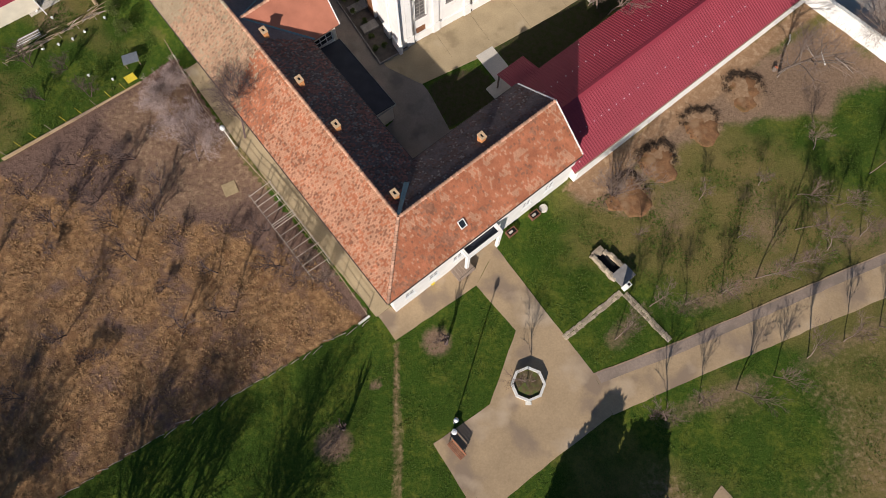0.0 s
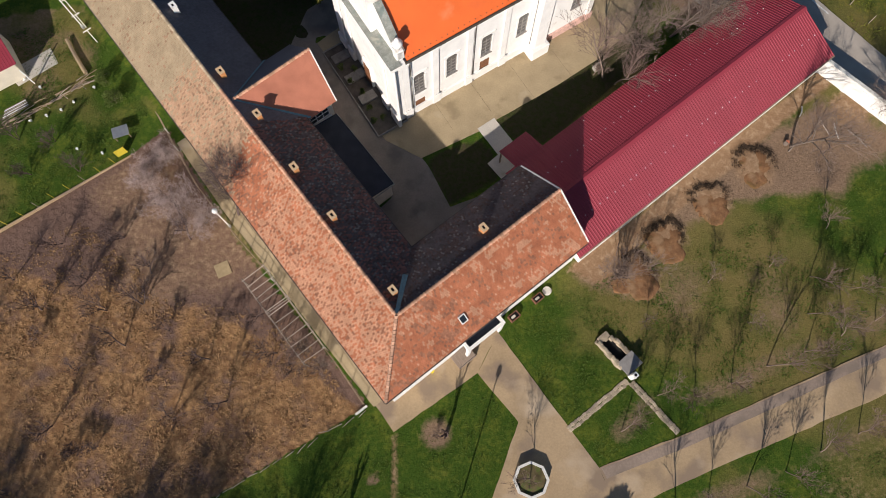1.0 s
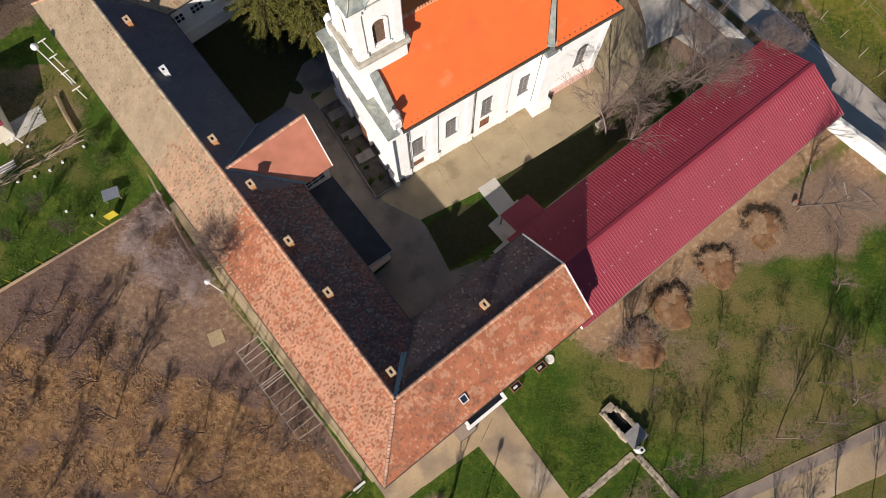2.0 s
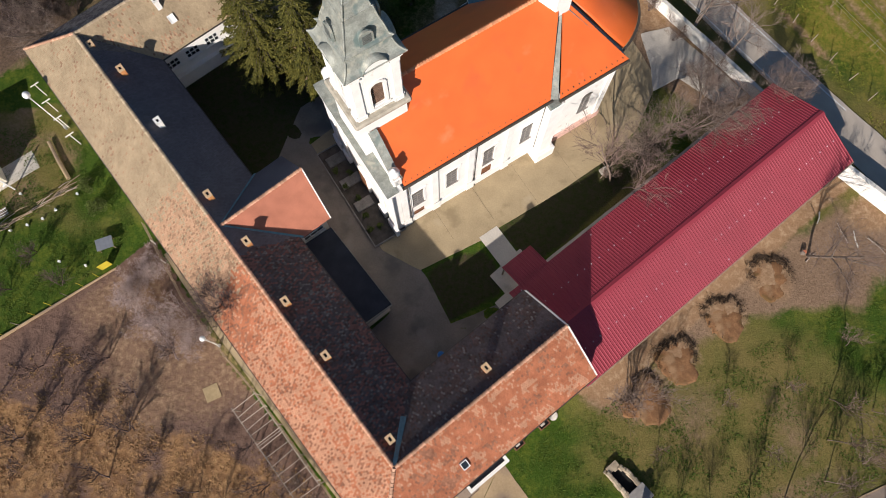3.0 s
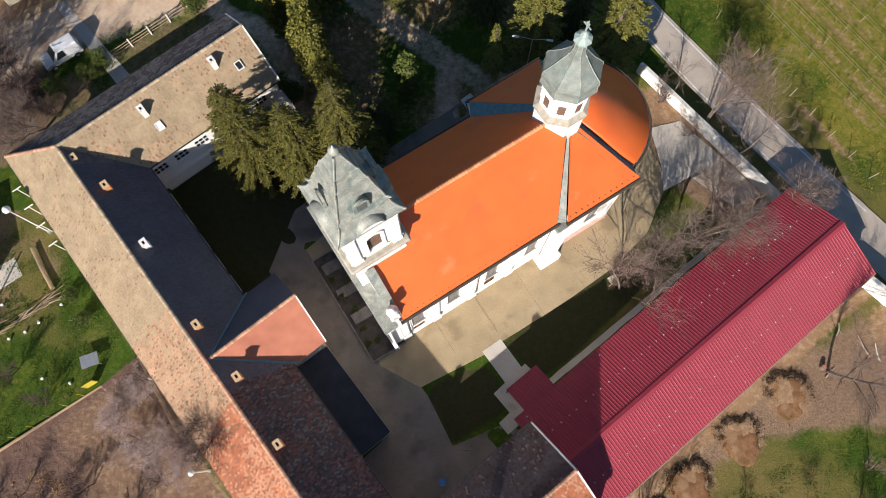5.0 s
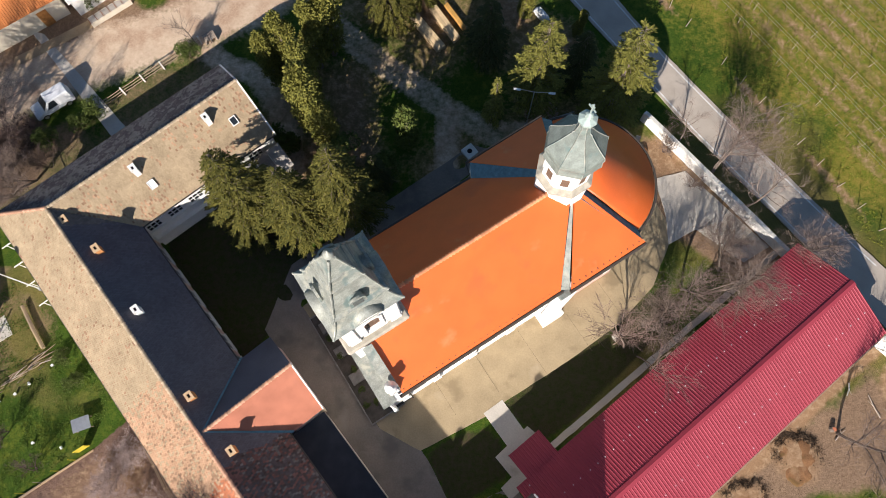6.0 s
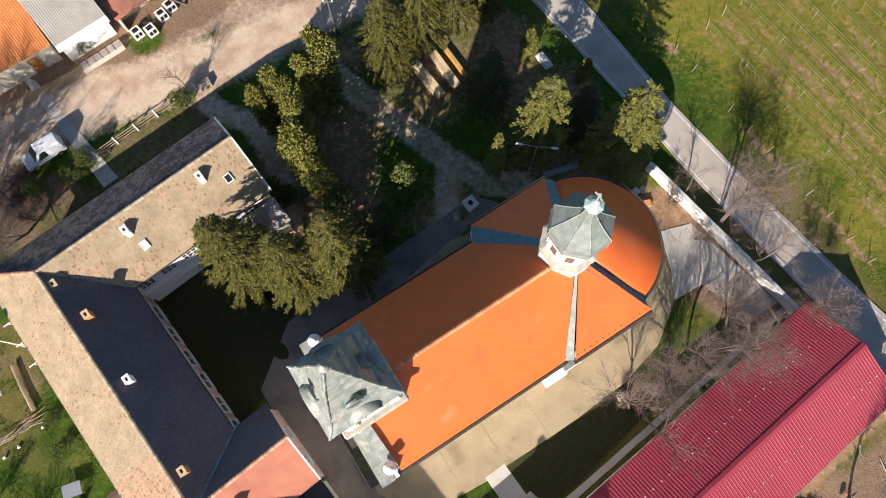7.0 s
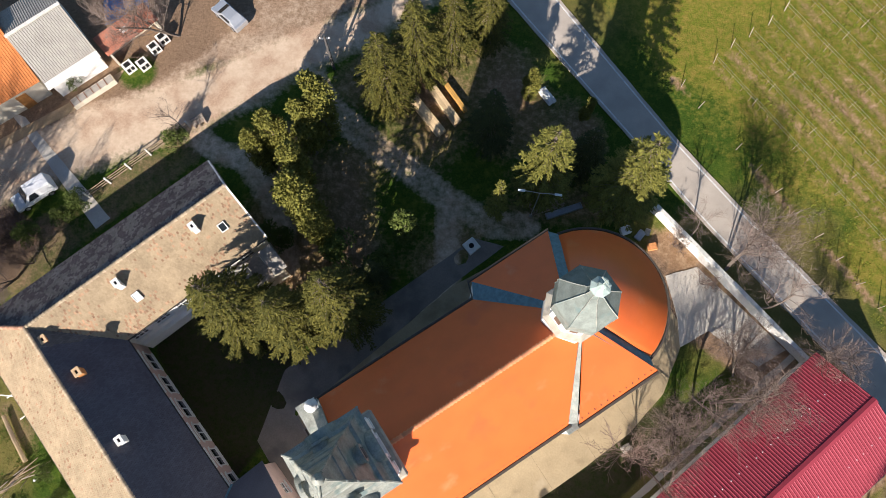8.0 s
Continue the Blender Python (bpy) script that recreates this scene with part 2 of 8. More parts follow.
earth = np.maximum(earth, smooth(0.5 + (inside(px, py, [(-26, 34), (-32, 29.6), (-29, 18), (-20, 20), (-15, 23.5)]) + 1.2 * f1) / 3.0) * 0.5)
earth = np.maximum(earth, smooth(0.5 + (inside(px, py, [(-19, 63), (-13, 50), (-4, 55), (4, 61), (10, 62), (21, 61), (10, 80), (-4, 82), (-12, 76)]) + 0.8 * f1) / 3.0) * (0.48 + 0.35 * f1 + 0.2 * f2))
litter = np.maximum(litter, smooth(0.5 + (inside(px, py, [(-60, 62), (-41, 69.5), (-31, 74), (-20, 78.8), (-6, 85), (4, 93), (-10, 104), (-60, 90)]) + 0.6 * f1) / 1.5) * 0.9)
vines = smooth(0.5 + inside(px, py, VINES) / 1.5)
vn, vd = (px - 24.4) * 0.816 + (py - 73.4) * 0.578, (px - 24.4) * 0.578 - (py - 73.4) * 0.816
vines *= 0.3 + 0.7 * smooth((vn + 1.0) / 7 + 0.5 * f1)
rowd = (vn - VN0) / VSTEP + 0.16
earth = np.maximum(earth, vines * (0.5 + 0.5 * np.cos(2 * np.pi * rowd)) ** 1.3 * smooth((vn - 2.4) / 2.0) * smooth((vd + 4.5) / 2.5) * (0.66 + 0.34 * f2 + 0.25 * f1))
earth = np.maximum(earth, 0.85 * smooth(1.15 - np.abs(vn + 0.15) / 0.6) * ((vd > -4.2) & (vd < 1.8) | (vd > 6.5) & (vd < 26)) * smooth(0.75 + f1))
plum_d = smooth(0.5 + (inside(px, py, [(-46, 25), (-39.9, 23.8), (-30.4, 21.3), (-24, 20.2), (-19.1, 19.2), (-14, 16.6), (-10, 12.4), (-6, 10.5), (-14, 23), (-26.2, 37), (-30, 34), (-41, 27)]) + 0.9 * f1) / 2.2)
# Shade of the court lawns, put into the ground colour as dark grass.
moss_shade = np.zeros(px.shape)
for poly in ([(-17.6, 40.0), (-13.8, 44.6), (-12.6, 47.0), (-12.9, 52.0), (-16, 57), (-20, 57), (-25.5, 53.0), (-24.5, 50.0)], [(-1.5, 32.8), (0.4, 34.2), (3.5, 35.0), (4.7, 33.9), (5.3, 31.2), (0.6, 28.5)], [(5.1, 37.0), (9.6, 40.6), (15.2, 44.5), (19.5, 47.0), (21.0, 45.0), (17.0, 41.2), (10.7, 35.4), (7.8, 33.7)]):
    moss_shade = np.maximum(moss_shade, smooth(0.5 + inside(px, py, poly) / 0.6))
thicket = smooth(0.5 + (inside(px, py, [(-62, 48), (-48, 64), (-38.6, 64), (-36.5, 60.5), (-40, 55), (-55, 44)]) + 0.7 * f1) / 1.5)
litter = np.maximum(litter, thicket * 0.95)
yellow = smooth(0.5 + 0.95 * f2 + 0.3 * f4) * (0.25 + 0.75 * smooth((px - 6) / 10))
yellow = np.where(px > 17, np.maximum(yellow, smooth((px - 17) / 7) * np.clip(0.42 + 0.35 * f1 + 0.3 * f2, 0, 1)), yellow)
earth = np.maximum(earth, 0.8 * smooth((3.2 - np.hypot(px - 38.6, py - 38.4) + f1) / 1.5))
earth *= 1 - 0.9 * smooth((0.95 - np.hypot(px - 32.6, py - 33.6) + 0.3 * f2) / 0.5)
litter *= 1 - 0.8 * smooth((1.8 - np.hypot(px + 29.3, py - 77.8) + f2) / 0.8)
dirt *= 1 - 0.8 * smooth((1.8 - np.hypot(px + 29.3, py - 77.8) + f2) / 0.8)
south_l = inside(px, py, [(15, 0), (39, 10.5), (80, 27.5), (80, -30), (16, -30)])
earth = np.maximum(earth, smooth(0.5 + south_l / 3) * np.clip(0.12 + 0.25 * f1 + 0.2 * f2 + 0.01 * (px - 20), 0, 0.38))
west_g = inside(px, py, [(-41, 26), (-29.4, 34), (-27, 38), (-36, 50), (-56, 46), (-56, 22)]) > 0
yellow = np.where(west_g, np.maximum(yellow, smooth(0.55 + 0.8 * f1 + 0.5 * f2) * 0.9), yellow)
litter = np.where(west_g, np.maximum(litter, 0.62 * smooth(0.15 + 0.9 * f2 + 0.5 * f3)), litter)
me = bpy.data.meshes.new("ground")
nx, ny = len(xs), len(ys)
idx = np.arange(nx * ny).reshape(ny, nx)
quads = np.stack([idx[:-1, :-1], idx[:-1, 1:], idx[1:, 1:], idx[1:, :-1]], -1).reshape(-1, 4)
me.from_pydata(np.stack([px, py, pz], -1).tolist(), [], quads.tolist())
for nm, cols in (("soil", (gard, dirt, earth)), ("cover", (litter, vines, yellow)), ("overlay", (thicket, plum_d, moss_shade))):
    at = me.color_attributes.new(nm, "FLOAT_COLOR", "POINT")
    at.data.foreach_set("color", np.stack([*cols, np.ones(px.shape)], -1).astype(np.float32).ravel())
me.polygons.foreach_set("use_smooth", np.ones(len(quads), bool))
ground = tagged(new("ground", me), "spring grass, brown garden soil and dirt tracks", "ground", "", "structure")


def ground_material():
    m = bpy.data.materials.new("ground cover")
    m.use_nodes = True
    n, ln = m.node_tree.nodes, m.node_tree.links
    b = n["Principled BSDF"]
    b.inputs["Roughness"].default_value = 1.0
    b.inputs["Specular IOR Level"].default_value = 0.1
    co = n.new("ShaderNodeTexCoord")

    def noisy(s, detail=5, rough=0.6, dist=0.0):
        t = n.new("ShaderNodeTexNoise")
        t.inputs["Scale"].default_value, t.inputs["Detail"].default_value, t.inputs["Roughness"].default_value, t.inputs["Distortion"].default_value = s, detail, rough, dist
        ln.new(co.outputs["Object"], t.inputs["Vector"])
        return t.outputs["Fac"]

    def ramp(v, lo, hi):
        r = n.new("ShaderNodeMapRange")
        r.inputs["From Min"].default_value, r.inputs["From Max"].default_value = lo, hi
        ln.new(v, r.inputs["Value"])
        return r.outputs[0]

    def mix(fac, a, c):
        x = n.new("ShaderNodeMix")
        x.data_type = "RGBA"
        ln.new(fac, x.inputs[0])
        for sock, val in ((x.inputs[6], a), (x.inputs[7], c)):
            if isinstance(val, tuple):
                sock.default_value = (*val, 1)
            else:
                ln.new(val, sock)
        return x.outputs[2]

    def math_(op, a, c):
        x = n.new("ShaderNodeMath")
        x.operation = op
        for i, val in enumerate((a, c)):
            if isinstance(val, float):
                x.inputs[i].default_value = val
            else:
                ln.new(val, x.inputs[i])
        return x.outputs[0]

    masks = {}
    for nm in ("soil", "cover", "overlay"):
        a = n.new("ShaderNodeAttribute")
        a.attribute_name = nm
        s = n.new("ShaderNodeSeparateColor")
        ln.new(a.outputs["Color"], s.inputs[0])
        masks[nm] = s.outputs

    fine, mid, big = noisy(9.0, 6, 0.75), noisy(2.2, 5, 0.65), noisy(0.35, 4, 0.6)
    clump = noisy(5.0, 4, 0.7, 0.6)

    def edge(mask, soft=0.28):
        """A mask with a ragged edge."""
        v = math_("ADD", mask, math_("MULTIPLY", math_("SUBTRACT", mid, 0.5), 0.9))
        return ramp(v, 0.5 - soft, 0.5 + soft)

    green = mix(ramp(fine, 0.3, 0.7), (0.02, 0.044, 0.006), (0.065, 0.112, 0.014))
    green = mix(ramp(math_("ADD", math_("MULTIPLY", mid, 0.6), math_("MULTIPLY", big, 0.5)), 0.52, 0.74), green, (0.125, 0.145, 0.02))
    olive = mix(ramp(fine, 0.3, 0.7), (0.105, 0.086, 0.026), (0.22, 0.172, 0.062))
    col = mix(ramp(math_("ADD", math_("MULTIPLY", masks["cover"][2], 0.5), math_("MULTIPLY", big, 0.6)), 0.46, 0.86), green, olive)
    vine = mix(ramp(mid, 0.38, 0.66), mix(ramp(fine, 0.3, 0.7), (0.078, 0.11, 0.011), (0.18, 0.19, 0.024)), (0.245, 0.185, 0.04))
    col = mix(edge(masks["cover"][1]), col, vine)
    straw = mix(ramp(clump, 0.3, 0.7), (0.15, 0.098, 0.062), (0.3, 0.2, 0.13))
    col = mix(edge(masks["cover"][0]), col, straw)
    vo = n.new("ShaderNodeTexVoronoi")
    vo.feature, vo.inputs["Scale"].default_value, vo.inputs["Randomness"].default_value = "SMOOTH_F1", 2.6, 1.0
    warp = n.new("ShaderNodeMix")
    warp.data_type = "RGBA"
    warp.inputs[0].default_value = 0.16
    ln.new(co.outputs["Object"], warp.inputs[6])
    nz = n.new("ShaderNodeTexNoise")
    nz.inputs["Scale"].default_value = 3.0
    ln.new(co.outputs["Object"], nz.inputs["Vector"])
    ln.new(nz.outputs["Color"], warp.inputs[7])
    ln.new(warp.outputs[2], vo.inputs["Vector"])
    tuss = ramp(vo.outputs["Distance"], 0.62, 0.12)
    tuss = math_("MULTIPLY", tuss, ramp(fine, 0.15, 0.6))
    tawny = mix(tuss, (0.2, 0.108, 0.052), (0.5, 0.295, 0.138))
    plum = mix(ramp(clump, 0.3, 0.7), (0.128, 0.078, 0.06), (0.19, 0.122, 0.092))
    brown = mix(ramp(math_("ADD", math_("ADD", big, math_("MULTIPLY", mid, 0.35)), math_("MULTIPLY", masks["overlay"][1], 0.75)), 0.64, 0.86), tawny, plum)
    col = mix(edge(masks["soil"][0], 0.12), col, brown)
    bare = mix(ramp(fine, 0.3, 0.7), (0.19, 0.112, 0.062), (0.32, 0.2, 0.115))
    bare = mix(ramp(mid, 0.48, 0.7), bare, (0.38, 0.265, 0.165))
    col = mix(edge(masks["soil"][2]), col, bare)
    col = mix(edge(masks["overlay"][0]), col, mix(ramp(clump, 0.3, 0.7), (0.06, 0.042, 0.03), (0.19, 0.13, 0.09)))
    # The court lawns' shade, mixed in as darker green and brown.
    col = mix(edge(masks["overlay"][2]), col, mix(ramp(mid, 0.35, 0.65), mix(ramp(fine, 0.3, 0.7), (0.02, 0.03, 0.008), (0.05, 0.062, 0.016)), (0.06, 0.048, 0.028)))
    track = mix(ramp(mid, 0.3, 0.7), (0.5, 0.375, 0.265), (0.62, 0.485, 0.355))
    track = mix(ramp(big, 0.46, 0.64), track, mix(ramp(clump, 0.35, 0.65), (0.38, 0.25, 0.17), (0.5, 0.36, 0.25)))
    col = mix(edge(masks["soil"][1]), col, track)
    ln.new(col, b.inputs["Base Color"])
    bp = n.new("ShaderNodeBump")
    bp.inputs["Strength"].default_value, bp.inputs["Distance"].default_value = 0.75, 0.1
    relief = math_("ADD", math_("ADD", math_("MULTIPLY", clump, 0.8), math_("MULTIPLY", fine, 0.5)), math_("MULTIPLY", tuss, math_("MULTIPLY", masks["soil"][0], 0.8)))
    trodden = math_("MAXIMUM", masks["soil"][1], math_("MULTIPLY", masks["soil"][2], 0.7))
    ln.new(math_("MULTIPLY", relief, ramp(trodden, 0.75, 0.1)), bp.inputs["Height"])
    ln.new(bp.outputs[0], b.inputs["Normal"])
    return m


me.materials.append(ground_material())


# ---- paved ground ----
CM_GROUND = pose(-3.44, 16.71, 0, 0, 0, 38.4)
def paving(name, pts, mats, label, lift=0.03, thick=0.25, wobble=0.035, step=0.9):
    """A cast sheet that follows the ground, with a worn, slightly wavering edge."""
    out = []
    for (x0, y0), (x1, y1) in zip(pts, pts[1:] + pts[:1]):
        d = math.hypot(x1 - x0, y1 - y0)
        k = max(1, int(d / step))
        for i in range(k):
            t = i / k
            w = rng.uniform(-wobble, wobble) if i else 0
            out.append((x0 + (x1 - x0) * t - (y1 - y0) / d * w, y0 + (y1 - y0) * t + (x1 - x0) / d * w))
    bm = bmesh.new()
    top = [bm.verts.new((x, y, level(x, y) + lift)) for x, y in out]
    low = [bm.verts.new((x, y, level(x, y) + lift - thick)) for x, y in out]
    f = bm.faces.new(top)
    for i in range(len(out)):
        bm.faces.new((top[i], low[i], low[(i + 1) % len(out)], top[(i + 1) % len(out)]))
    bmesh.ops.recalc_face_normals(bm, faces=bm.faces[:])
    if f.normal.z < 0:
        bmesh.ops.reverse_faces(bm, faces=bm.faces[:])
    bmesh.ops.triangulate(bm, faces=[f])
    return tagged(part(name, bm, mats, None, label, kind="structure"), category="pavement")


M_CONC_A = material("worn tan concrete", (0.385, 0.278, 0.165), 0.95, spread=0.13, scale=0.35, fine=6, dark=(0.265, 0.195, 0.134), dark_at=0.52, dark_scale=0.28, light=(0.47, 0.36, 0.245), light_at=0.56, light_scale=0.22)
M_CONC_B = material("ochre churchyard concrete", (0.36, 0.28, 0.17), 0.95, spread=0.12, scale=0.5, fine=8, dark=(0.26, 0.2, 0.12), dark_at=0.56, dark_scale=0.45, light=(0.42, 0.34, 0.23), light_at=0.62, light_scale=0.4)
M_CONC_C = material("pale fresh concrete", (0.5, 0.46, 0.4), 0.9, spread=0.1, scale=0.6, fine=8, dark=(0.38, 0.34, 0.29), dark_at=0.6, dark_scale=0.6)
# Darker than the other concretes; used for the court.
M_CONC_D = material("dark grey-brown concrete", (0.22, 0.187, 0.157), 0.95, spread=0.14, scale=0.5, fine=8, dark=(0.15, 0.132, 0.115), dark_at=0.52, dark_scale=0.4, light=(0.27, 0.245, 0.215), light_at=0.6, light_scale=0.3)
M_CONC_D2 = material("grey-brown trodden concrete", (0.27, 0.208, 0.162), 0.95, spread=0.14, scale=0.4, fine=6, dark=(0.21, 0.165, 0.13), dark_at=0.52, dark_scale=0.4)
paving("pavement_apron", [(-4.1, 8.4), (-5.7, 10.6), (-1.5, 13.6), (4.76, 18.4), (4.9, 16.9), (3.05, 13.35)], M_CONC_A, "mossy concrete apron along the south front", 0.03)
paving("pavement_forecourt", [(3.05, 13.35), (4.9, 16.9), (13.1, 5.56), (14.5, 2.1), (9.8, -1.2), (5.39, -4.5), (0.5, -13), (-3, -11), (1.96, -4.5), (-0.77, -0.29), (4.06, 2.96), (6.47, 9.27)], M_CONC_A, "worn tan concrete forecourt", 0.04)
paving("lane", [(13.1, 5.56), (20.33, 8.22), (39.7, 16.2), (80, 32.6), (80, 29), (38.95, 11.97), (22, 5.2), (14.55, 2.05)], M_CONC_A, "worn concrete lane between bare trees", 0.05, wobble=0.05)
paving("pavement_lane_edge", [(13.3, 5.5), (20.4, 8.12), (39.7, 16.08), (80, 32.5), (80, 31.6), (39.75, 15.2), (20.6, 7.25), (13.7, 4.7)], M_CONC_D2, "darker grey concrete strip along the lane", 0.058, 0.2)
paving("pavement_corner", [(23.1, -3.6), (26, -7), (22, -12), (19, -8.5)], M_CONC_A, "concrete path corner", 0.04)
paving("pavement_yard", [(-5.4, 35.0), (-2.0, 33.2), (3.4, 35.9), (5.2, 37.2), (10.9, 40.7), (15.4, 43.8), (18.5, 47.0), (20.3, 50.9), (20.3, 53.2), (18.6, 56.8), (15, 60), (10, 61.2), (0.8, 56.4), (-12.4, 45.4)], M_CONC_B, "ochre concrete yard round the church", 0.05)
paving("pavement_east", [(20.3, 53.4), (20.28, 50.9), (22.9, 52.3), (26.8, 49.2), (29.3, 50.6), (22.5, 58), (19.6, 57.2)], M_CONC_C, "pale concrete path to the gate", 0.055)
paving("pavement_court", [(-15.6, 43.4), (-14.3, 41.4), (-9.8, 36.0), (-4.7, 29.3), (-6.75, 27.4), (-2.65, 22.3), (6.4, 29.5), (5.6, 30.4), (0.7, 28.4), (-1.4, 32.5), (-2.0, 33.3), (-5.5, 35.1), (-12.2, 45.2), (0.7, 56.5), (5.4, 60), (2.8, 60.8), (-13.6, 49.2)], M_CONC_D, "dark grey concrete court", 0.035)
paving("pavement_link", [(3.3, 36.2), (4.9, 37.3), (7.4, 33.8), (5.9, 32.6)], M_CONC_C, "pale concrete slab path", 0.07, wobble=0.0)
paving("pavement_porch", [tuple((CM_GROUND @ Vector((x, y, 0))).to_2d()) for x, y in ((19.6, 8.0), (15.9, 7.75), (15.95, 5.7), (14.7, 5.6), (14.7, 4.4), (20.2, 4.6))], M_CONC_C, "pale concrete porch floor", 0.06, wobble=0.0)
paving("road", [(-2, 98), (6.94, 84.5), (17.3, 70.5), (23.7, 61.7), (33.1, 50), (48, 31), (75, -3), (80, 1), (52, 34), (37.6, 50.5), (27.9, 62.3), (22.2, 69.7), (11.7, 85.2), (3, 98)], M_ASPHALT, "grey asphalt road with pale edge lines", 0.1, wobble=0.03)
paving("pavement_barn", [tuple((CM_GROUND @ Vector((x, y, 0))).to_2d()) for x, y in ((19.8, 5.2), (47.0, 5.2), (47.0, 5.75), (19.8, 5.75))], M_CONC_C, "narrow concrete strip under the barn eave", 0.06)
paving("pavement_step", [(-13.9, 51.8), (-12.6, 52.6), (-12.2, 56), (-14.6, 56)], M_CONC_A, "short concrete garden path", 0.03)
paving("footway", [(-41, 73.5), (-39.5, 73), (-30.2, 62.9), (-31.4, 61.9)], M_CONC_C, "narrow concrete footway", 0.035)


# ---- walls, windows, roofs: kinds ----
def put(bm, m):
    bmesh.ops.transform(bm, matrix=m, verts=bm.verts[:])
    return bm


def wall_bm(length, z0, z1, thick, cols=()):
    """A wall along x, its outer face at y 0, with openings (x0, x1, [(low, high), ...]) that go through it."""
    bm, x = bmesh.new(), 0.0
    for a, b, holes in sorted(cols):
        box(bm, x, a, 0, thick, z0, z1)
        z = z0
        for lo, hi in sorted(holes):
            box(bm, a, b, 0, thick, z, lo)
            z = hi
        box(bm, a, b, 0, thick, z, z1)
        x = b
    box(bm, x, length, 0, thick, z0, z1)
    return bm


def window(parent, m, w, h, nx=2, nz=2, arch=False, sill=True, frame_mat=None, glass=None, depth=0.14, bar=0.07):
    """A window set into an opening: frame with bars, pane, sill and, where arched, a raised head. m: its lower left corner."""
    bm = bmesh.new()
    t = bar
    for x0, x1, za, zb in [(0, t, 0, h), (w - t, w, 0, h), (t, w - t, 0, t), (t, w - t, h - t, h)]:
        box(bm, x0, x1, depth - 0.06, depth, za, zb)
    for i in range(1, nx):
        x = w * i / nx
        box(bm, x - bar * 0.45, x + bar * 0.45, depth - 0.05, depth - 0.002, t, h - t)
    for i in range(1, nz):
        z = h * i / nz
        box(bm, t, w - t, depth - 0.048, depth - 0.004, z - 0.025, z + 0.025)
    if arch:
        for k in range(8):
            a0, a1 = math.pi * k / 8, math.pi * (k + 1) / 8
            r0, r1 = w / 2, w / 2 + 0.16
            q = [(w / 2 - r * math.cos(a), h + r * 0.55 * math.sin(a) - 0.05) for a, r in ((a0, r0), (a1, r0), (a1, r1), (a0, r1))]
            f = [bm.verts.new((x, -0.06, z)) for x, z in q]
            g = [bm.verts.new((x, 0.0, z)) for x, z in q]
            bm.faces.new(f)
            for i in range(4):
                bm.faces.new((f[i], g[i], g[(i + 1) % 4], f[(i + 1) % 4]))
    win = part("window", put(bm, m), frame_mat or M_FRAME, parent)
    part("pane", put(boxes((t, w - t, depth, depth + 0.02, t, h - t)), m), glass or M_GLASS, win)
    if sill:
        part("sill", put(boxes((-0.08, w + 0.08, -0.12, 0.05, -0.1, 0.0)), m), frame_mat or M_FRAME, win)
    return win


M_TILES = [
    material("brick-red roof tile", (0.40, 0.145, 0.075), 0.9, spread=0.18, scale=0.8, fine=10, per_island=0.09),
    material("umber lichened roof tile", (0.285, 0.13, 0.078), 0.95, spread=0.2, scale=0.8, fine=10, per_island=0.17),
    material("pale salmon roof tile", (0.47, 0.24, 0.145), 0.9, spread=0.15, scale=0.8, fine=10, per_island=0.09),
    material("straw-grey lichened tile", (0.36, 0.275, 0.175), 0.95, spread=0.15, scale=0.8, fine=10, per_island=0.09),
    # Indices 4 to 7 and 10: tile colours with the slopes' shade put in.
    material("shade-dark charcoal tile", (0.1, 0.082, 0.08), 0.85, spread=0.2, scale=0.8, fine=10, per_island=0.17),
    material("shade-dark plum-brown tile", (0.2, 0.098, 0.08), 0.9, spread=0.2, scale=0.8, fine=10, per_island=0.17),
    material("shade-dark smooth slate-grey tile", (0.128, 0.12, 0.134), 0.7, spread=0.12, scale=0.5, fine=10, per_island=0.12),
    material("shade-dark grey tile", (0.18, 0.16, 0.145), 0.9, spread=0.2, scale=0.8, fine=10, per_island=0.17),
    material("rosy straw roof tile", (0.43, 0.265, 0.165), 0.95, spread=0.15, scale=0.8, fine=10, per_island=0.09),
    material("brown-flecked roof tile", (0.29, 0.18, 0.113), 0.95, spread=0.2, scale=0.8, fine=10, per_island=0.2),
    material("shade-dark earth-brown tile", (0.105, 0.07, 0.062), 0.9, spread=0.25, scale=0.8, fine=10, per_island=0.25),
]


def clumps(x, y, size, seed=0.0):
    return noise.fractal(Vector((x / size + seed, y / size - seed, seed * 0.7)), 1.0, 2.0, 4)


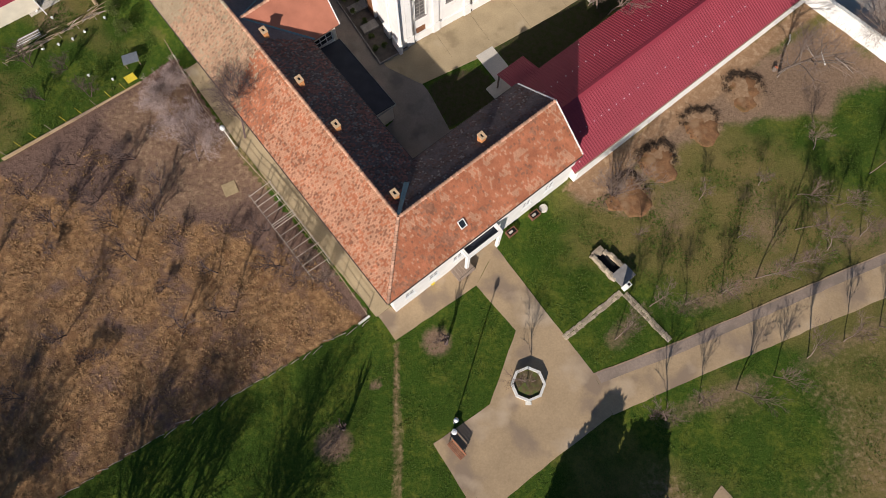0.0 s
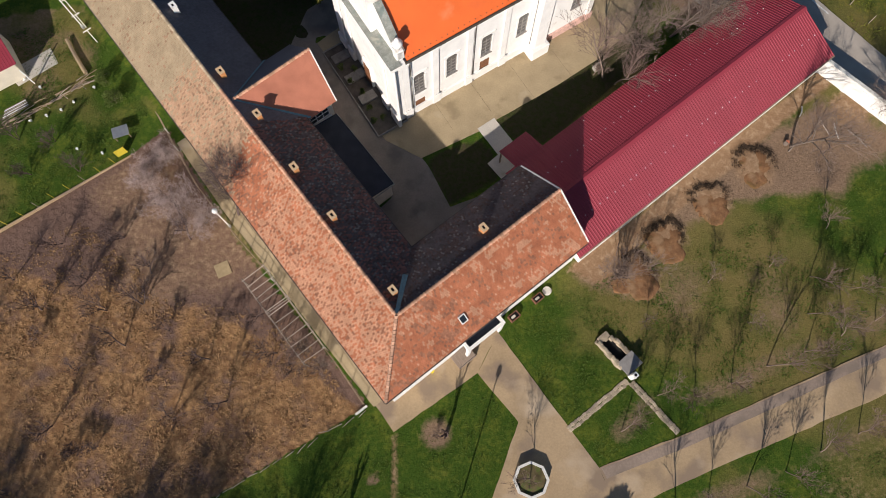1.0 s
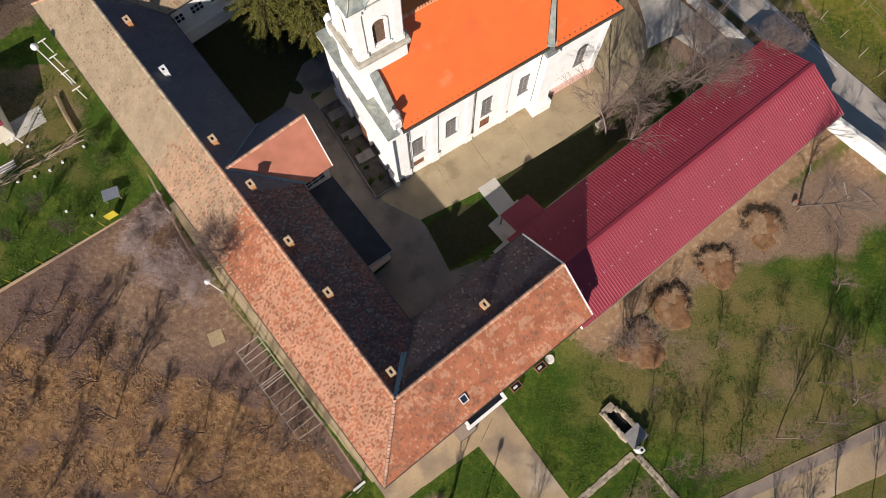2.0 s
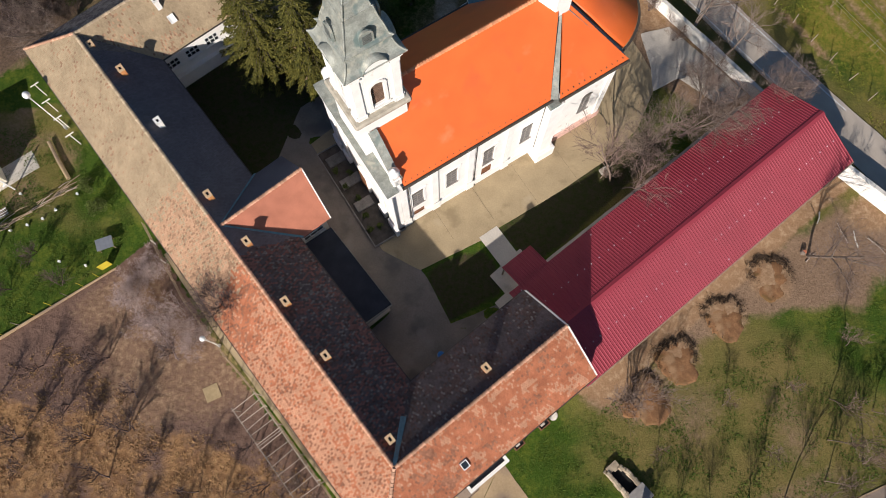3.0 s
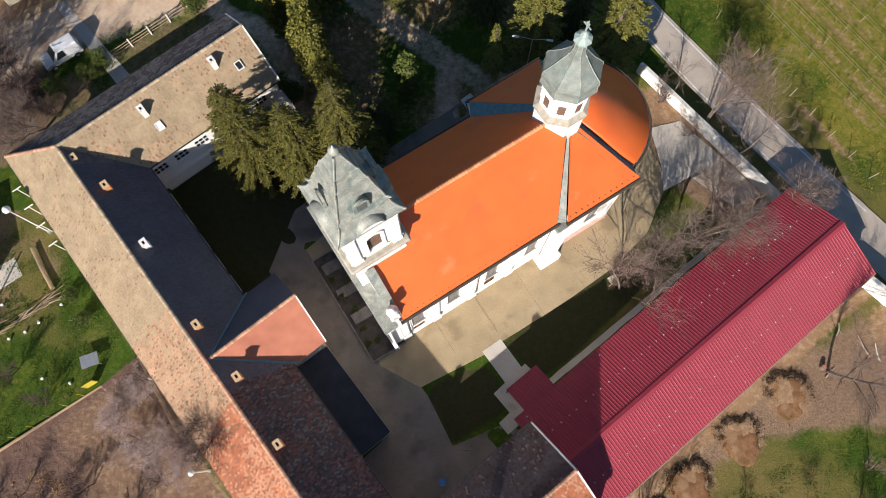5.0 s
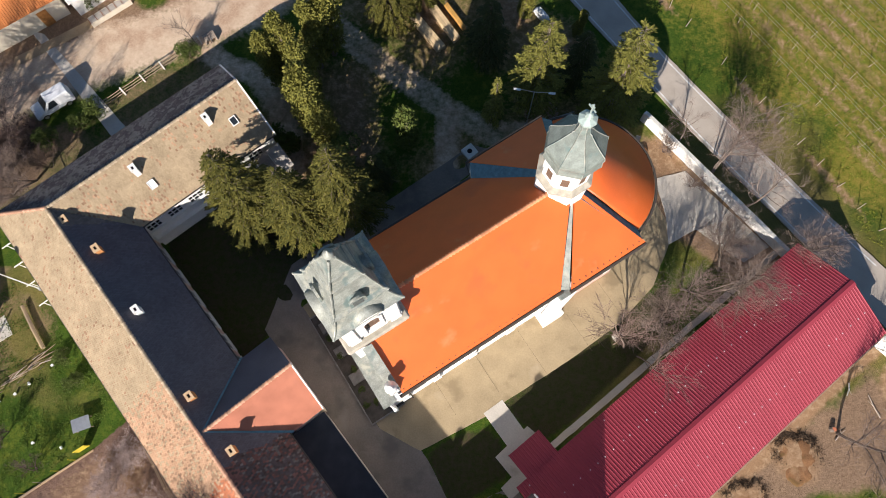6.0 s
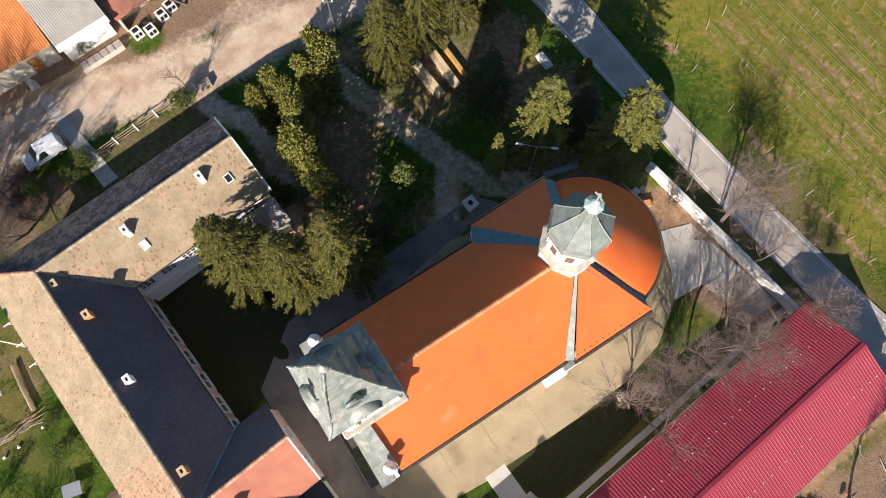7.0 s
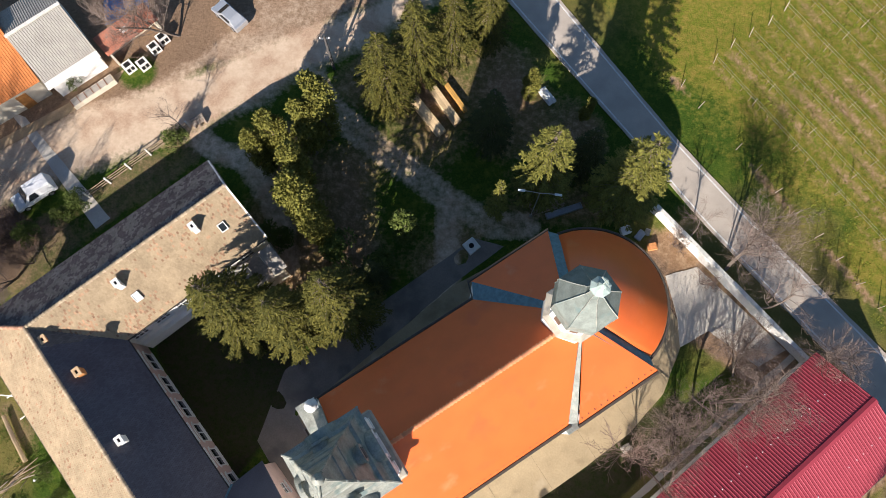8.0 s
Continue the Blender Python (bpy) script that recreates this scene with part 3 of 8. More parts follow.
def tile_field(parent, p0, along, up, width, rise, inside, choose, w=0.165, h=0.21, label="", raise_=0.045):
    """Courses of overlapping flat tiles on a slope: p0 its lower corner, along and up unit vectors; inside(a, b) trims it."""
    p0, along, up = Vector(p0), Vector(along).normalized(), Vector(up).normalized()
    nrm = along.cross(up)
    if nrm.z < 0:
        nrm = -nrm
    verts, faces, mats = [], [], []
    r = random.Random(int(width * 100) + int(rise * 10))
    for j in range(int(rise / h) + 1):
        for i in range(int(width / w) + 1):
            a, b = i * w + (j % 2) * w / 2, j * h
            if not inside(a + w / 2, b + h / 2):
                continue
            k = len(verts)
            lift = raise_ + r.random() * 0.014
            tilt = (r.random() - 0.5) * 0.012
            g = 0.008
            for da, db, dz in ((g, -0.03, lift), (w - g, -0.03, lift + tilt), (w - g, h, 0.016), (g, h, 0.016), (g, -0.03, 0.0), (w - g, -0.03, 0.0)):
                verts.append(p0 + along * (a + da) + up * (b + db) + nrm * dz)
            faces += [(k, k + 1, k + 2, k + 3), (k, k + 4, k + 5, k + 1)]
            mi = choose(a, b, r)
            mats += [mi, mi]
    me = bpy.data.meshes.new("tiles")
    me.from_pydata(verts, [], faces)
    for m in M_TILES:
        me.materials.append(m)
    me.polygons.foreach_set("material_index", mats)
    ob = new("tiles", me)
    ob.parent = parent
    return tagged(ob, label, "", "", "stuff")


def roof_part(parent, pts, mat, thick=0.14, name="roof", label=""):
    bm = bmesh.new()
    slab(bm, pts, thick)
    return part(name, bm, mat, parent, label)


def ridge_row(parent, p, q, mat_me, step=0.29):
    p, q = Vector(p), Vector(q)
    d = (q - p)
    n = int(d.length / step)
    turn = d.to_track_quat("X", "Z").to_matrix().to_4x4()
    for i in range(n):
        piece("ridge_tile", mat_me, parent, Matrix.Translation(p + d * ((i + 0.5) / n) + Vector((0, 0, rng.uniform(-0.012, 0.012)))) @ turn)


def chimney(parent_m, w, d, h, mat, cap, label):
    """A rendered stack with a hole in its head."""
    c = new("chimney")
    c.empty_display_size = 0.3
    c.matrix_world = parent_m
    part("shaft", boxes((-w / 2, w / 2, -d / 2, d / 2, -1.6, h - 0.12)), mat, c)
    t = 0.125
    bm = boxes((-w / 2 - 0.05, w / 2 + 0.05, -d / 2 - 0.05, -d / 2 + t, h - 0.12, h), (-w / 2 - 0.05, w / 2 + 0.05, d / 2 - t, d / 2 + 0.05, h - 0.12, h),
               (-w / 2 - 0.05, -w / 2 + t, -d / 2 + t, d / 2 - t, h - 0.12, h), (w / 2 - t, w / 2 + 0.05, -d / 2 + t, d / 2 - t, h - 0.12, h))
    part("cap", bm, cap, c)
    part("flue", boxes((-w / 2 + t, w / 2 - t, -d / 2 + t, d / 2 - t, h - 0.1195, h - 0.1)), M_BLACK, c, "sooty black flue")
    return tagged(c, label, "chimney", "chimneys on the wings")


# ---- the monastery's three wings ----
A, R0 = 38.4, (-3.44, 16.71)
RZ, EZ = 8.22, 5.0
L1, L2, L3 = 44.7, 16.2, 17.9
HX, HY = 4.55, 4.3
RISE = RZ - EZ
wings = thing("monastery_wings", *R0, 0, A, "white two-storey monastery wings under old lichened clay tile roofs", "building")
CM = wings.matrix_world.copy()

# shells under the tiles: south, west and north wing, outer and inner slopes
roof_part(wings, [(-HX, -HY, EZ), (L2, -HY, EZ), (L2, 0, RZ), (0, 0, RZ)], M_TILES[1])
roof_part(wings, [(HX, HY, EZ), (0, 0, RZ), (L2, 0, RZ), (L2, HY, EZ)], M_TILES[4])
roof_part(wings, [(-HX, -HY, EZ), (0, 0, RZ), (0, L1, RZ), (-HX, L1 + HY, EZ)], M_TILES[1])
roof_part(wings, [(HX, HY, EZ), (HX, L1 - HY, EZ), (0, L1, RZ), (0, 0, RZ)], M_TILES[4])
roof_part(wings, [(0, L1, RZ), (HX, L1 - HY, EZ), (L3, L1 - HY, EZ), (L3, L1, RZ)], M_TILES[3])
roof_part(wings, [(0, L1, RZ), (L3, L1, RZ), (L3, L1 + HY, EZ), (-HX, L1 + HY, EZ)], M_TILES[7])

SX, SY = math.hypot(HX, RISE), math.hypot(HY, RISE)


def mix_old(x, y, r, tan=0.0, pale=0.25, dark=0.0):
    n = 0.75 * clumps(x, y, 1.3, 3.1) + 0.5 * clumps(x, y, 0.35, 7.1) + r.uniform(-0.16, 0.16)
    big = clumps(x, y, 6.0, 8.0)
    if n > 0.3 - dark - big * 0.25:
        return 1
    if n < -0.34 + pale * 0.3:
        return 2
    return 0


def west_outer(a, b, r):
    """Salmon with few flecks in the south, a brick-red stretch, then rosy and at last straw-grey with lichen."""
    y = a - HY + 1.6 * clumps(a, b, 2.5, 1.5) + 0.8 * clumps(a, b, 0.6, 5.5) + r.uniform(-0.7, 0.7)
    fleck = 0.5 * clumps(a * 1.8, b * 0.8, 0.26, 3.1) + 0.25 * clumps(a, b, 2.5, 4.0) + r.uniform(-0.4, 0.4)
    if y > 27.5:
        return 9 if fleck > 0.52 else 3
    if y > 18.3:
        return 9 if fleck > 0.14 + 0.02 * (y - 18) else (8 if r.random() < 0.8 else 3)
    if y > 13.5 + 0.35 * b:
        return 1 if fleck > 0.2 else (0 if r.random() < 0.85 else 2)
    return 1 if fleck > 0.36 else (0 if fleck < -0.32 or r.random() < 0.12 else 2)


tile_field(wings, (-HX, -HY, EZ), (1, 0, 0), (0, HY, RISE), L2 + HX, SY, lambda a, b: a - HX > -HX + b / SY * HX, lambda a, b, r: mix_old(a, b, r, dark=0.06), label="brick-red clay tiles mottled with umber lichen")
# Court-side and north slopes lie in shade, so their tiles are coloured darker.
tile_field(wings, (0, HY, EZ), (1, 0, 0), (0, -HY, RISE), L2, SY, lambda a, b: a > HX * (1 - b / SY), lambda a, b, r: 4 if clumps(a, b, 1.0, 1.0) + r.uniform(-0.4, 0.4) < 0.05 else (10 if r.random() < 0.85 else 7), label="shade-darkened charcoal tiles with pale lichen specks", raise_=0.026)
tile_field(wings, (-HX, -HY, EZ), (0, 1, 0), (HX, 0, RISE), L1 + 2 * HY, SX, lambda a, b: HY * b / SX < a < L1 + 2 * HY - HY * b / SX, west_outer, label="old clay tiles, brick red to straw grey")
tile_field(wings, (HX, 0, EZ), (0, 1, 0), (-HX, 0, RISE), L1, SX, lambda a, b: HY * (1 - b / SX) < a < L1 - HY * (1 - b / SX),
           lambda a, b, r: (7 if a > 41 + b * 0.3 else 6) if a > 19.6 + clumps(a, b, 2.0, 6.0) else ((5 if r.random() < 0.6 else 10) if 0.5 * clumps(a, b, 1.6, 4.0) + 0.5 * clumps(a * 1.4, b, 0.3, 6.0) + r.uniform(-0.45, 0.45) > -0.05 else (4 if r.random() < 0.75 else 7)), label="shade-darkened slate-grey and plum-brown tiles")
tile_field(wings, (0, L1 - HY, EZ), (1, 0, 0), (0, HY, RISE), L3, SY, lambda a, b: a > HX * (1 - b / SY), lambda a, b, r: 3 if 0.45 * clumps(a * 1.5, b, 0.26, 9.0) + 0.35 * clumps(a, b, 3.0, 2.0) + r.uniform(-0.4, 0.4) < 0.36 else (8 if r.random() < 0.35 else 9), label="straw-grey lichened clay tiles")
tile_field(wings, (-HX, L1 + HY, EZ), (1, 0, 0), (0, -HY, RISE), L3 + HX, SY, lambda a, b: a > HX * b / SY, lambda a, b, r: 7 if clumps(a, b, 0.7, 2.0) + r.uniform(-0.3, 0.3) > 0 else 4, label="shade-darkened grey and charcoal roof tiles")

# ridge and hip tiles: half-round, wider at the lapping end
bm = bmesh.new()
rings = [[bm.verts.new((x, -math.cos(math.pi * k / 6) * w, math.sin(math.pi * k / 6) * h - 0.03)) for k in range(7)] for x, w, h in ((-0.15, 0.12, 0.1), (0.05, 0.13, 0.11), (0.055, 0.165, 0.145), (0.15, 0.17, 0.15))]
for ra, rb in zip(rings, rings[1:]):
    for k in range(6):
        bm.faces.new((ra[k], ra[k + 1], rb[k + 1], rb[k]))
bm.faces.new(rings[-1])
bm.faces.new(rings[0][::-1])
bmesh.ops.recalc_face_normals(bm, faces=bm.faces[:])
M_RIDGE = material("worn ridge tile", (0.52, 0.3, 0.2), 0.9, spread=0.2, per_object=0.3)
M_RIDGE_TAN = material("straw-grey ridge tile", (0.42, 0.33, 0.23), 0.9, spread=0.2, per_object=0.25)
ME_RIDGE = mesh_of("ridge_tile", bm.copy(), M_RIDGE)
ME_RIDGE_TAN = mesh_of("ridge_tile", bm, M_RIDGE_TAN)
ridge_row(wings, (0.1, 0, RZ + 0.02), (L2, 0, RZ + 0.02), ME_RIDGE)
ridge_row(wings, (0, 0.1, RZ + 0.02), (0, 24, RZ + 0.02), ME_RIDGE)
ridge_row(wings, (0, 24, RZ + 0.02), (0, L1, RZ + 0.02), ME_RIDGE_TAN)
ridge_row(wings, (0, L1, RZ + 0.02), (L3, L1, RZ + 0.02), ME_RIDGE_TAN)
ridge_row(wings, (-HX, -HY, EZ + 0.05), (0, 0, RZ + 0.05), ME_RIDGE)
ridge_row(wings, (-HX, L1 + HY, EZ + 0.05), (0, L1, RZ + 0.05), ME_RIDGE)
# valley flashings and rake boards
for pts in ([(0.25, 0.05, RZ - 0.02), (0.05, 0.25, RZ - 0.02), (HX * 0.58 - 0.16, HY * 0.58 + 0.16, RZ - RISE * 0.58 + 0.1), (HX * 0.58 + 0.16, HY * 0.58 - 0.16, RZ - RISE * 0.58 + 0.1)],):
    roof_part(wings, [Vector(p) + Vector((0, 0, 0.09)) for p in pts], M_FLASH, 0.02, "flashing", "blue sheet-metal valley flashing")
for x, ya, yb in ((L2, 0, -HY), (L2, 0, HY), (L3, L1, L1 - HY), (L3, L1, L1 + HY)):
    bm = bmesh.new()
    slab(bm, [(x, ya, RZ + 0.06), (x + 0.14, ya, RZ + 0.06), (x + 0.14, yb, EZ + 0.06), (x, yb, EZ + 0.06)], 0.26)
    part("rake_board", bm, M_WHITE, wings, "white-limed rake edge")
# gutters
M_GUTTER = material("dark painted gutter", (0.06, 0.05, 0.045), 0.5, 0.3, spread=0.1)
for p, q in (((-HX - 0.06, -HY - 0.06), (L2, -HY - 0.06)), ((-HX - 0.06, -HY), (-HX - 0.06, L1 + HY)), ((HX + 0.06, HY), (HX + 0.06, L1 - HY)), ((HX, HY + 0.06), (L2, HY + 0.06)), ((HX, L1 - HY - 0.06), (L3, L1 - HY - 0.06)), ((-HX, L1 + HY + 0.06), (L3, L1 + HY + 0.06))):
    part("gutter", tube(bmesh.new(), [(*p, EZ - 0.08), (*q, EZ - 0.08)], [0.075, 0.075], 6), M_GUTTER, wings)

# walls
T = 0.45
Z0 = -1.2
def wing_wall(x, y, turn, length, cols=(), mat=None, z1=4.86):
    m = pose(x, y, 0, 0, 0, turn)
    w = part("wall", put(wall_bm(length, Z0, z1, T, cols), m), mat or M_WHITE, wings)
    return m


m = wing_wall(-4.1, -4.15, 0, 20.1, [(1.2 + 2.6 * i, 2.2 + 2.6 * i, [(1.3, 2.7)]) for i in range(7) if i not in (3, 4)])
for i in (0, 1, 2, 5, 6):
    window(wings, m @ pose(1.2 + 2.6 * i, 0, 1.3), 1.0, 1.4, depth=0.06, bar=0.09)
wing_wall(16.0, -4.15 + T, 90, 8.0 - 2 * T)
wing_wall(16.0, 3.85, 180, 16.0 - 4.1)
cols = [(a, a + 1.75, [(0.2, 1.7), (2.9, 4.2)]) for a in [34.35 - 2.45 * i for i in range(6)]]
m = wing_wall(4.1, 3.85, 90, 37.0, [(a, b, h) for a, b, h in cols], M_PINK)
for a, b, h in cols:
    window(wings, m @ pose(a, 0, 2.9), 1.75, 1.3, 3, 2, depth=0.05, bar=0.11)
    window(wings, m @ pose(a, 0, 0.2), 1.75, 1.5, 2, 1, True, depth=0.05, bar=0.1)
m = wing_wall(4.1, 40.85, 0, 13.6, [(0.35 + 2.1 * i, 1.75 + 2.1 * i, [(2.5, 3.7)]) for i in range(6)])
# the plinth of the north wing stands proud and throws a lower white band
for i in range(6):
    window(wings, m @ pose(0.35 + 2.1 * i, 0, 2.5), 1.4, 1.2, 3, 2, depth=0.05, bar=0.1)
part("plinth", boxes((4.1 + 0.3, 17.4, 40.45, 40.848, Z0, 1.35)), M_WHITE, wings, "white-limed projecting plinth")
wing_wall(17.7, 40.85 + T, 90, 7.7 - 2 * T)
wing_wall(17.7, 48.55, 180, 21.8)
wing_wall(-4.1, 48.55 - T, -90, 52.7 - 2 * T)
# gable walls
for x, yc, half in ((15.6, 0, 3.85), (17.3, L1, 3.85)):
    bm = bmesh.new()
    pts = [(yc - half, 4.86), (yc + half, 4.86), (yc, RZ - 0.25)]
    fa = [bm.verts.new((x, y, z)) for y, z in pts]
    fb = [bm.verts.new((x + 0.38, y, z)) for y, z in pts]
    bm.faces.new(fa[::-1])
    bm.faces.new(fb)
    for i in range(3):
        bm.faces.new((fa[i], fa[(i + 1) % 3], fb[(i + 1) % 3], fb[i]))
    part("gable", bm, M_WHITE, wings)

# entrance box with a roof terrace on the south front
bm = boxes((3.1, 6.95, -5.1, -4.85, 3.0, 3.55), (3.1, 3.35, -4.85, -3.86, 3.0, 3.55), (6.7, 6.95, -4.85, -3.86, 3.0, 3.55), (3.1, 3.4, -5.08, -4.8, -1.1, 3.0), (6.65, 6.95, -5.08, -4.8, -1.1, 3.0))
part("porch_wall", bm, M_WHITE, wings, "white entrance porch parapet")
part("porch_deck", boxes((3.35, 6.7, -4.85, -3.86, 2.95, 3.08)), M_BITUMEN, wings, "dark flat porch roof")
part('door', boxes((4.1, 6.0, -4.22, -4.152, -1.0, 2.2)), M_GUTTER, wings, 'dark double entrance door')
st_ = thing("entrance_steps", *(CM @ Vector((2.9, -4.75, 0))).to_2d(), -0.95, A, "grey concrete steps with a dark iron rail at the entrance", "steps")
for i in range(4):
    part("step", bevelled(boxes((-0.9 + 0.3 * i, 0.9, -0.75, 0.85, 0.17 * i, 0.17 * i + 0.168)), 0.01), M_CONC_D2, st_)
for y in (-0.72, 0.82):
    part("rail", tube(bmesh.new(), [(-0.85, y, 0.2), (-0.85, y, 1.05), (0.3, y, 1.6), (0.85, y, 1.6), (0.85, y, 0.6)], [0.025] * 5, 6), M_GUTTER, st_)
# annex with its own pale red roof towards the court
AZ, AR = 4.75, 8.02
AY0, AY1, AYC, AXE = 19.15, 26.3, 22.75, 7.6
xs_r, xs_e = (RZ - AR) / RISE * HX, HX * (RZ - AZ) / RISE
roof_part(wings, [(xs_r - 0.05, AYC, AR), (xs_e - 0.1, AY0, AZ), (AXE, AY0, AZ), (AXE + 0.4, AYC, AR)], M_TILE_NEW, 0.12, "annex_roof", "pale red clay tile slope")
# The slope turned from the sun is coloured dark for shade.
roof_part(wings, [(xs_r - 0.05, AYC, AR), (AXE + 0.4, AYC, AR), (AXE, AY1, AZ), (xs_e - 0.1, AY1, AZ)], M_TILES[6], 0.12, "annex_roof", "tile slope darkened for shade")
arise, ahalf = AR - AZ, AYC - AY0
ridge_row(wings, (xs_r, AYC, AR + 0.03), (AXE + 0.4, AYC, AR + 0.03), ME_RIDGE)
for yv in (AY0, AY1):
    bm = bmesh.new()
    e = 0.07 if yv == AY0 else -0.07
    slab(bm, [(xs_r, AYC - e, AR + 0.1), (xs_r + 0.1, AYC + e * 0.2, AR + 0.1), (xs_e + 0.1, yv + e * 0.3, AZ + 0.12), (xs_e - 0.08, yv - e, AZ + 0.12)], 0.03)
    part("flashing", bm, M_FLASH, wings, "blue sheet-metal valley flashing")
bm = bmesh.new()
slab(bm, [(AXE - 0.02, AY0 - 0.02, AZ + 0.05), (AXE + 0.08, AY0 - 0.02, AZ + 0.05), (AXE + 0.47, AYC, AR + 0.05), (AXE + 0.37, AYC, AR + 0.05)], 0.12)
part("rake_board", bm, M_FRAME, wings)
m = pose(4.12, AY0 + 0.3, 0)
part("annex_wall", put(wall_bm(3.1, Z0, 4.6, 0.3, [(0.7, 2.7, [(2.6, 4.0)])]), m), M_CREAM, wings)
window(wings, m @ pose(0.7, 0, 2.6), 2.0, 1.4, 3, 2)
part("annex_wall", put(wall_bm(6.4, Z0, 4.6, 0.3, [(1.0, 2.0, [(1.2, 2.6)]), (3.6, 4.6, [(1.2, 2.6)])]), pose(7.22, AY0 + 0.6, 0, 0, 0, 90)), M_PINK, wings)
window(wings, pose(7.22, AY0 + 0.6, 0, 0, 0, 90) @ pose(1.0, 0, 1.2), 1.0, 1.4)
window(wings, pose(7.22, AY0 + 0.6, 0, 0, 0, 90) @ pose(3.6, 0, 1.2), 1.0, 1.4)
# lean-to along the west wing
leanto = thing("lean_to", *(CM @ Vector((5.6, 14.5, 0))).to_2d(), -0.4, A, "low lean-to with a flat black bitumen roof", "shed")
roof_part(leanto, [(-1.5, -3.9, 3.5), (1.7, -3.9, 2.95), (1.7, 4.75, 2.95), (-1.5, 4.75, 3.5)], M_BITUMEN, 0.1, "roof")
part("wall", boxes((1.35, 1.5, -3.7, 4.6, -0.8, 2.8), (-1.45, 1.35, -3.7, -3.5, -0.8, 2.8)), M_CREAM, leanto)
part("edge_board", boxes((1.7, 1.73, -3.95, 4.75, 2.8, 3.0), (-1.5, 1.7, -4.0, -3.95, 2.82, 3.0)), M_ZINC, leanto, "pale sheet-metal roof edge")

# chimneys
for x, y, kind in ((0.98, 1.73, 0), (9.56, 1.36, 0), (0.85, 9.38, 0), (0.85, 14.56, 0), (1.18, 20.39, 1), (0.97, 25.43, 1), (1.24, 33.4, 2), (1.34, 39.5, 1), (0.54, 43.2, 0), (7.1, 43.4, 2), (14.1, 43.5, 2)):
    z = RZ - (abs(x) if y < 42.5 and x < 5 else abs(y - L1) if y > 40 else abs(y)) * 0.71
    mat = (M_PLASTER, M_BRICK, M_WHITE)[kind]
    lab = ("ochre-rendered chimney on the tiled roof", "orange brick chimney on the tiled roof", "white-rendered chimney on the tiled roof")[kind]
    chimney(CM @ pose(x, y, z), 0.44, 0.58, 0.9, mat if kind else M_BRICK, M_PLASTER if kind < 2 else M_WHITE, lab)


def skylight(x, y, slope_x, slope_y, label, pane=None):
    """A small roof window lying on a slope."""
    z = RZ - abs(y - (L1 if y > 30 else 0)) * 0.75 + 0.12
    s = thing("skylight", 0, 0, 0, 0, label, "skylight", "roof windows")
    s.matrix_world = CM @ pose(x, y, z, slope_x, slope_y, 0)
    part("frame", boxes((-0.3, 0.3, -0.38, -0.31, -0.05, 0.1), (-0.3, 0.3, 0.31, 0.38, -0.05, 0.1), (-0.3, -0.24, -0.31, 0.31, -0.05, 0.1), (0.24, 0.3, -0.31, 0.31, -0.05, 0.1)), M_FRAME, s)
    part("pane", boxes((-0.24, 0.24, -0.31, 0.31, 0.0, 0.03)), pane or M_GLASS, s)


skylight(4.05, -3.0, 36.8, 0, "small white-framed roof window among red tiles")
skylight(7.4, 42.2, 36.8, 0, "small white roof hatch among straw-grey tiles", M_FRAME)
skylight(15.8, 42.6, 36.8, 0, "small roof window in the shade of the firs")

# ---- the red barn ----
barn = thing("barn", *(CM @ Vector((31.5, 0.25, 0))).to_2d(), -0.6, A, "long white barn under a wine-red profiled sheet roof", "barn")
BZR, BZE, BH = 5.0, 3.2, 4.95


def ribbed(x0, x1, y0, z0, y1, z1, pitch=0.27):
    """Profiled sheet: raised ribs that run up the slope."""
    bm = bmesh.new()
    n = int(round((x1 - x0) / pitch))
    prof = []
    for i in range(n):
        x = x0 + i * (x1 - x0) / n
        prof += [(x, 0), (x + pitch * 0.58, 0), (x + pitch * 0.7, 0.03), (x + pitch * 0.86, 0.03)]
    prof.append((x1, 0))
    lo = [bm.verts.new((x, y0, z0 + d)) for x, d in prof]
    hi = [bm.verts.new((x, y1, z1 + d)) for x, d in prof]
    for i in range(len(prof) - 1):
        bm.faces.new((lo[i], lo[i + 1], hi[i + 1], hi[i]))
    bmesh.ops.recalc_face_normals(bm, faces=bm.faces[:])
    if sum(f.normal.z for f in bm.faces) < 0:
        bmesh.ops.reverse_faces(bm, faces=bm.faces[:])
    ext = bmesh.ops.extrude_face_region(bm, geom=bm.faces[:])
    bmesh.ops.translate(bm, vec=(0, 0, -0.03), verts=[v for v in ext["geom"] if isinstance(v, bmesh.types.BMVert)])
    bmesh.ops.recalc_face_normals(bm, faces=bm.faces[:])
    return bm


for s in (1, -1):
    part("roof_sheet", ribbed(-15.9, 15.8, s * BH, BZE, 0, BZR), M_RED, barn)
bm = bmesh.new()
slab(bm, [(-15.9, -0.28, BZR - 0.02), (15.8, -0.28, BZR - 0.02), (15.8, 0, BZR + 0.09), (-15.9, 0, BZR + 0.09)], 0.02)
slab(bm, [(-15.9, 0, BZR + 0.09), (15.8, 0, BZR + 0.09), (15.8, 0.28, BZR - 0.02), (-15.9, 0.28, BZR - 0.02)], 0.02)
part("ridge_cap", bm, M_RED, barn)
part("wall", boxes((-15.2, 15.5, -4.93, -4.5, -0.6, 3.0), (-15.2, 15.5, 4.2, 4.5, -0.6, 3.0), (15.2, 15.5, -4.5, 4.2, -0.6, 3.0), (-15.2, -14.9, -4.5, 4.2, -0.6, 3.0)), M_WHITE, barn)
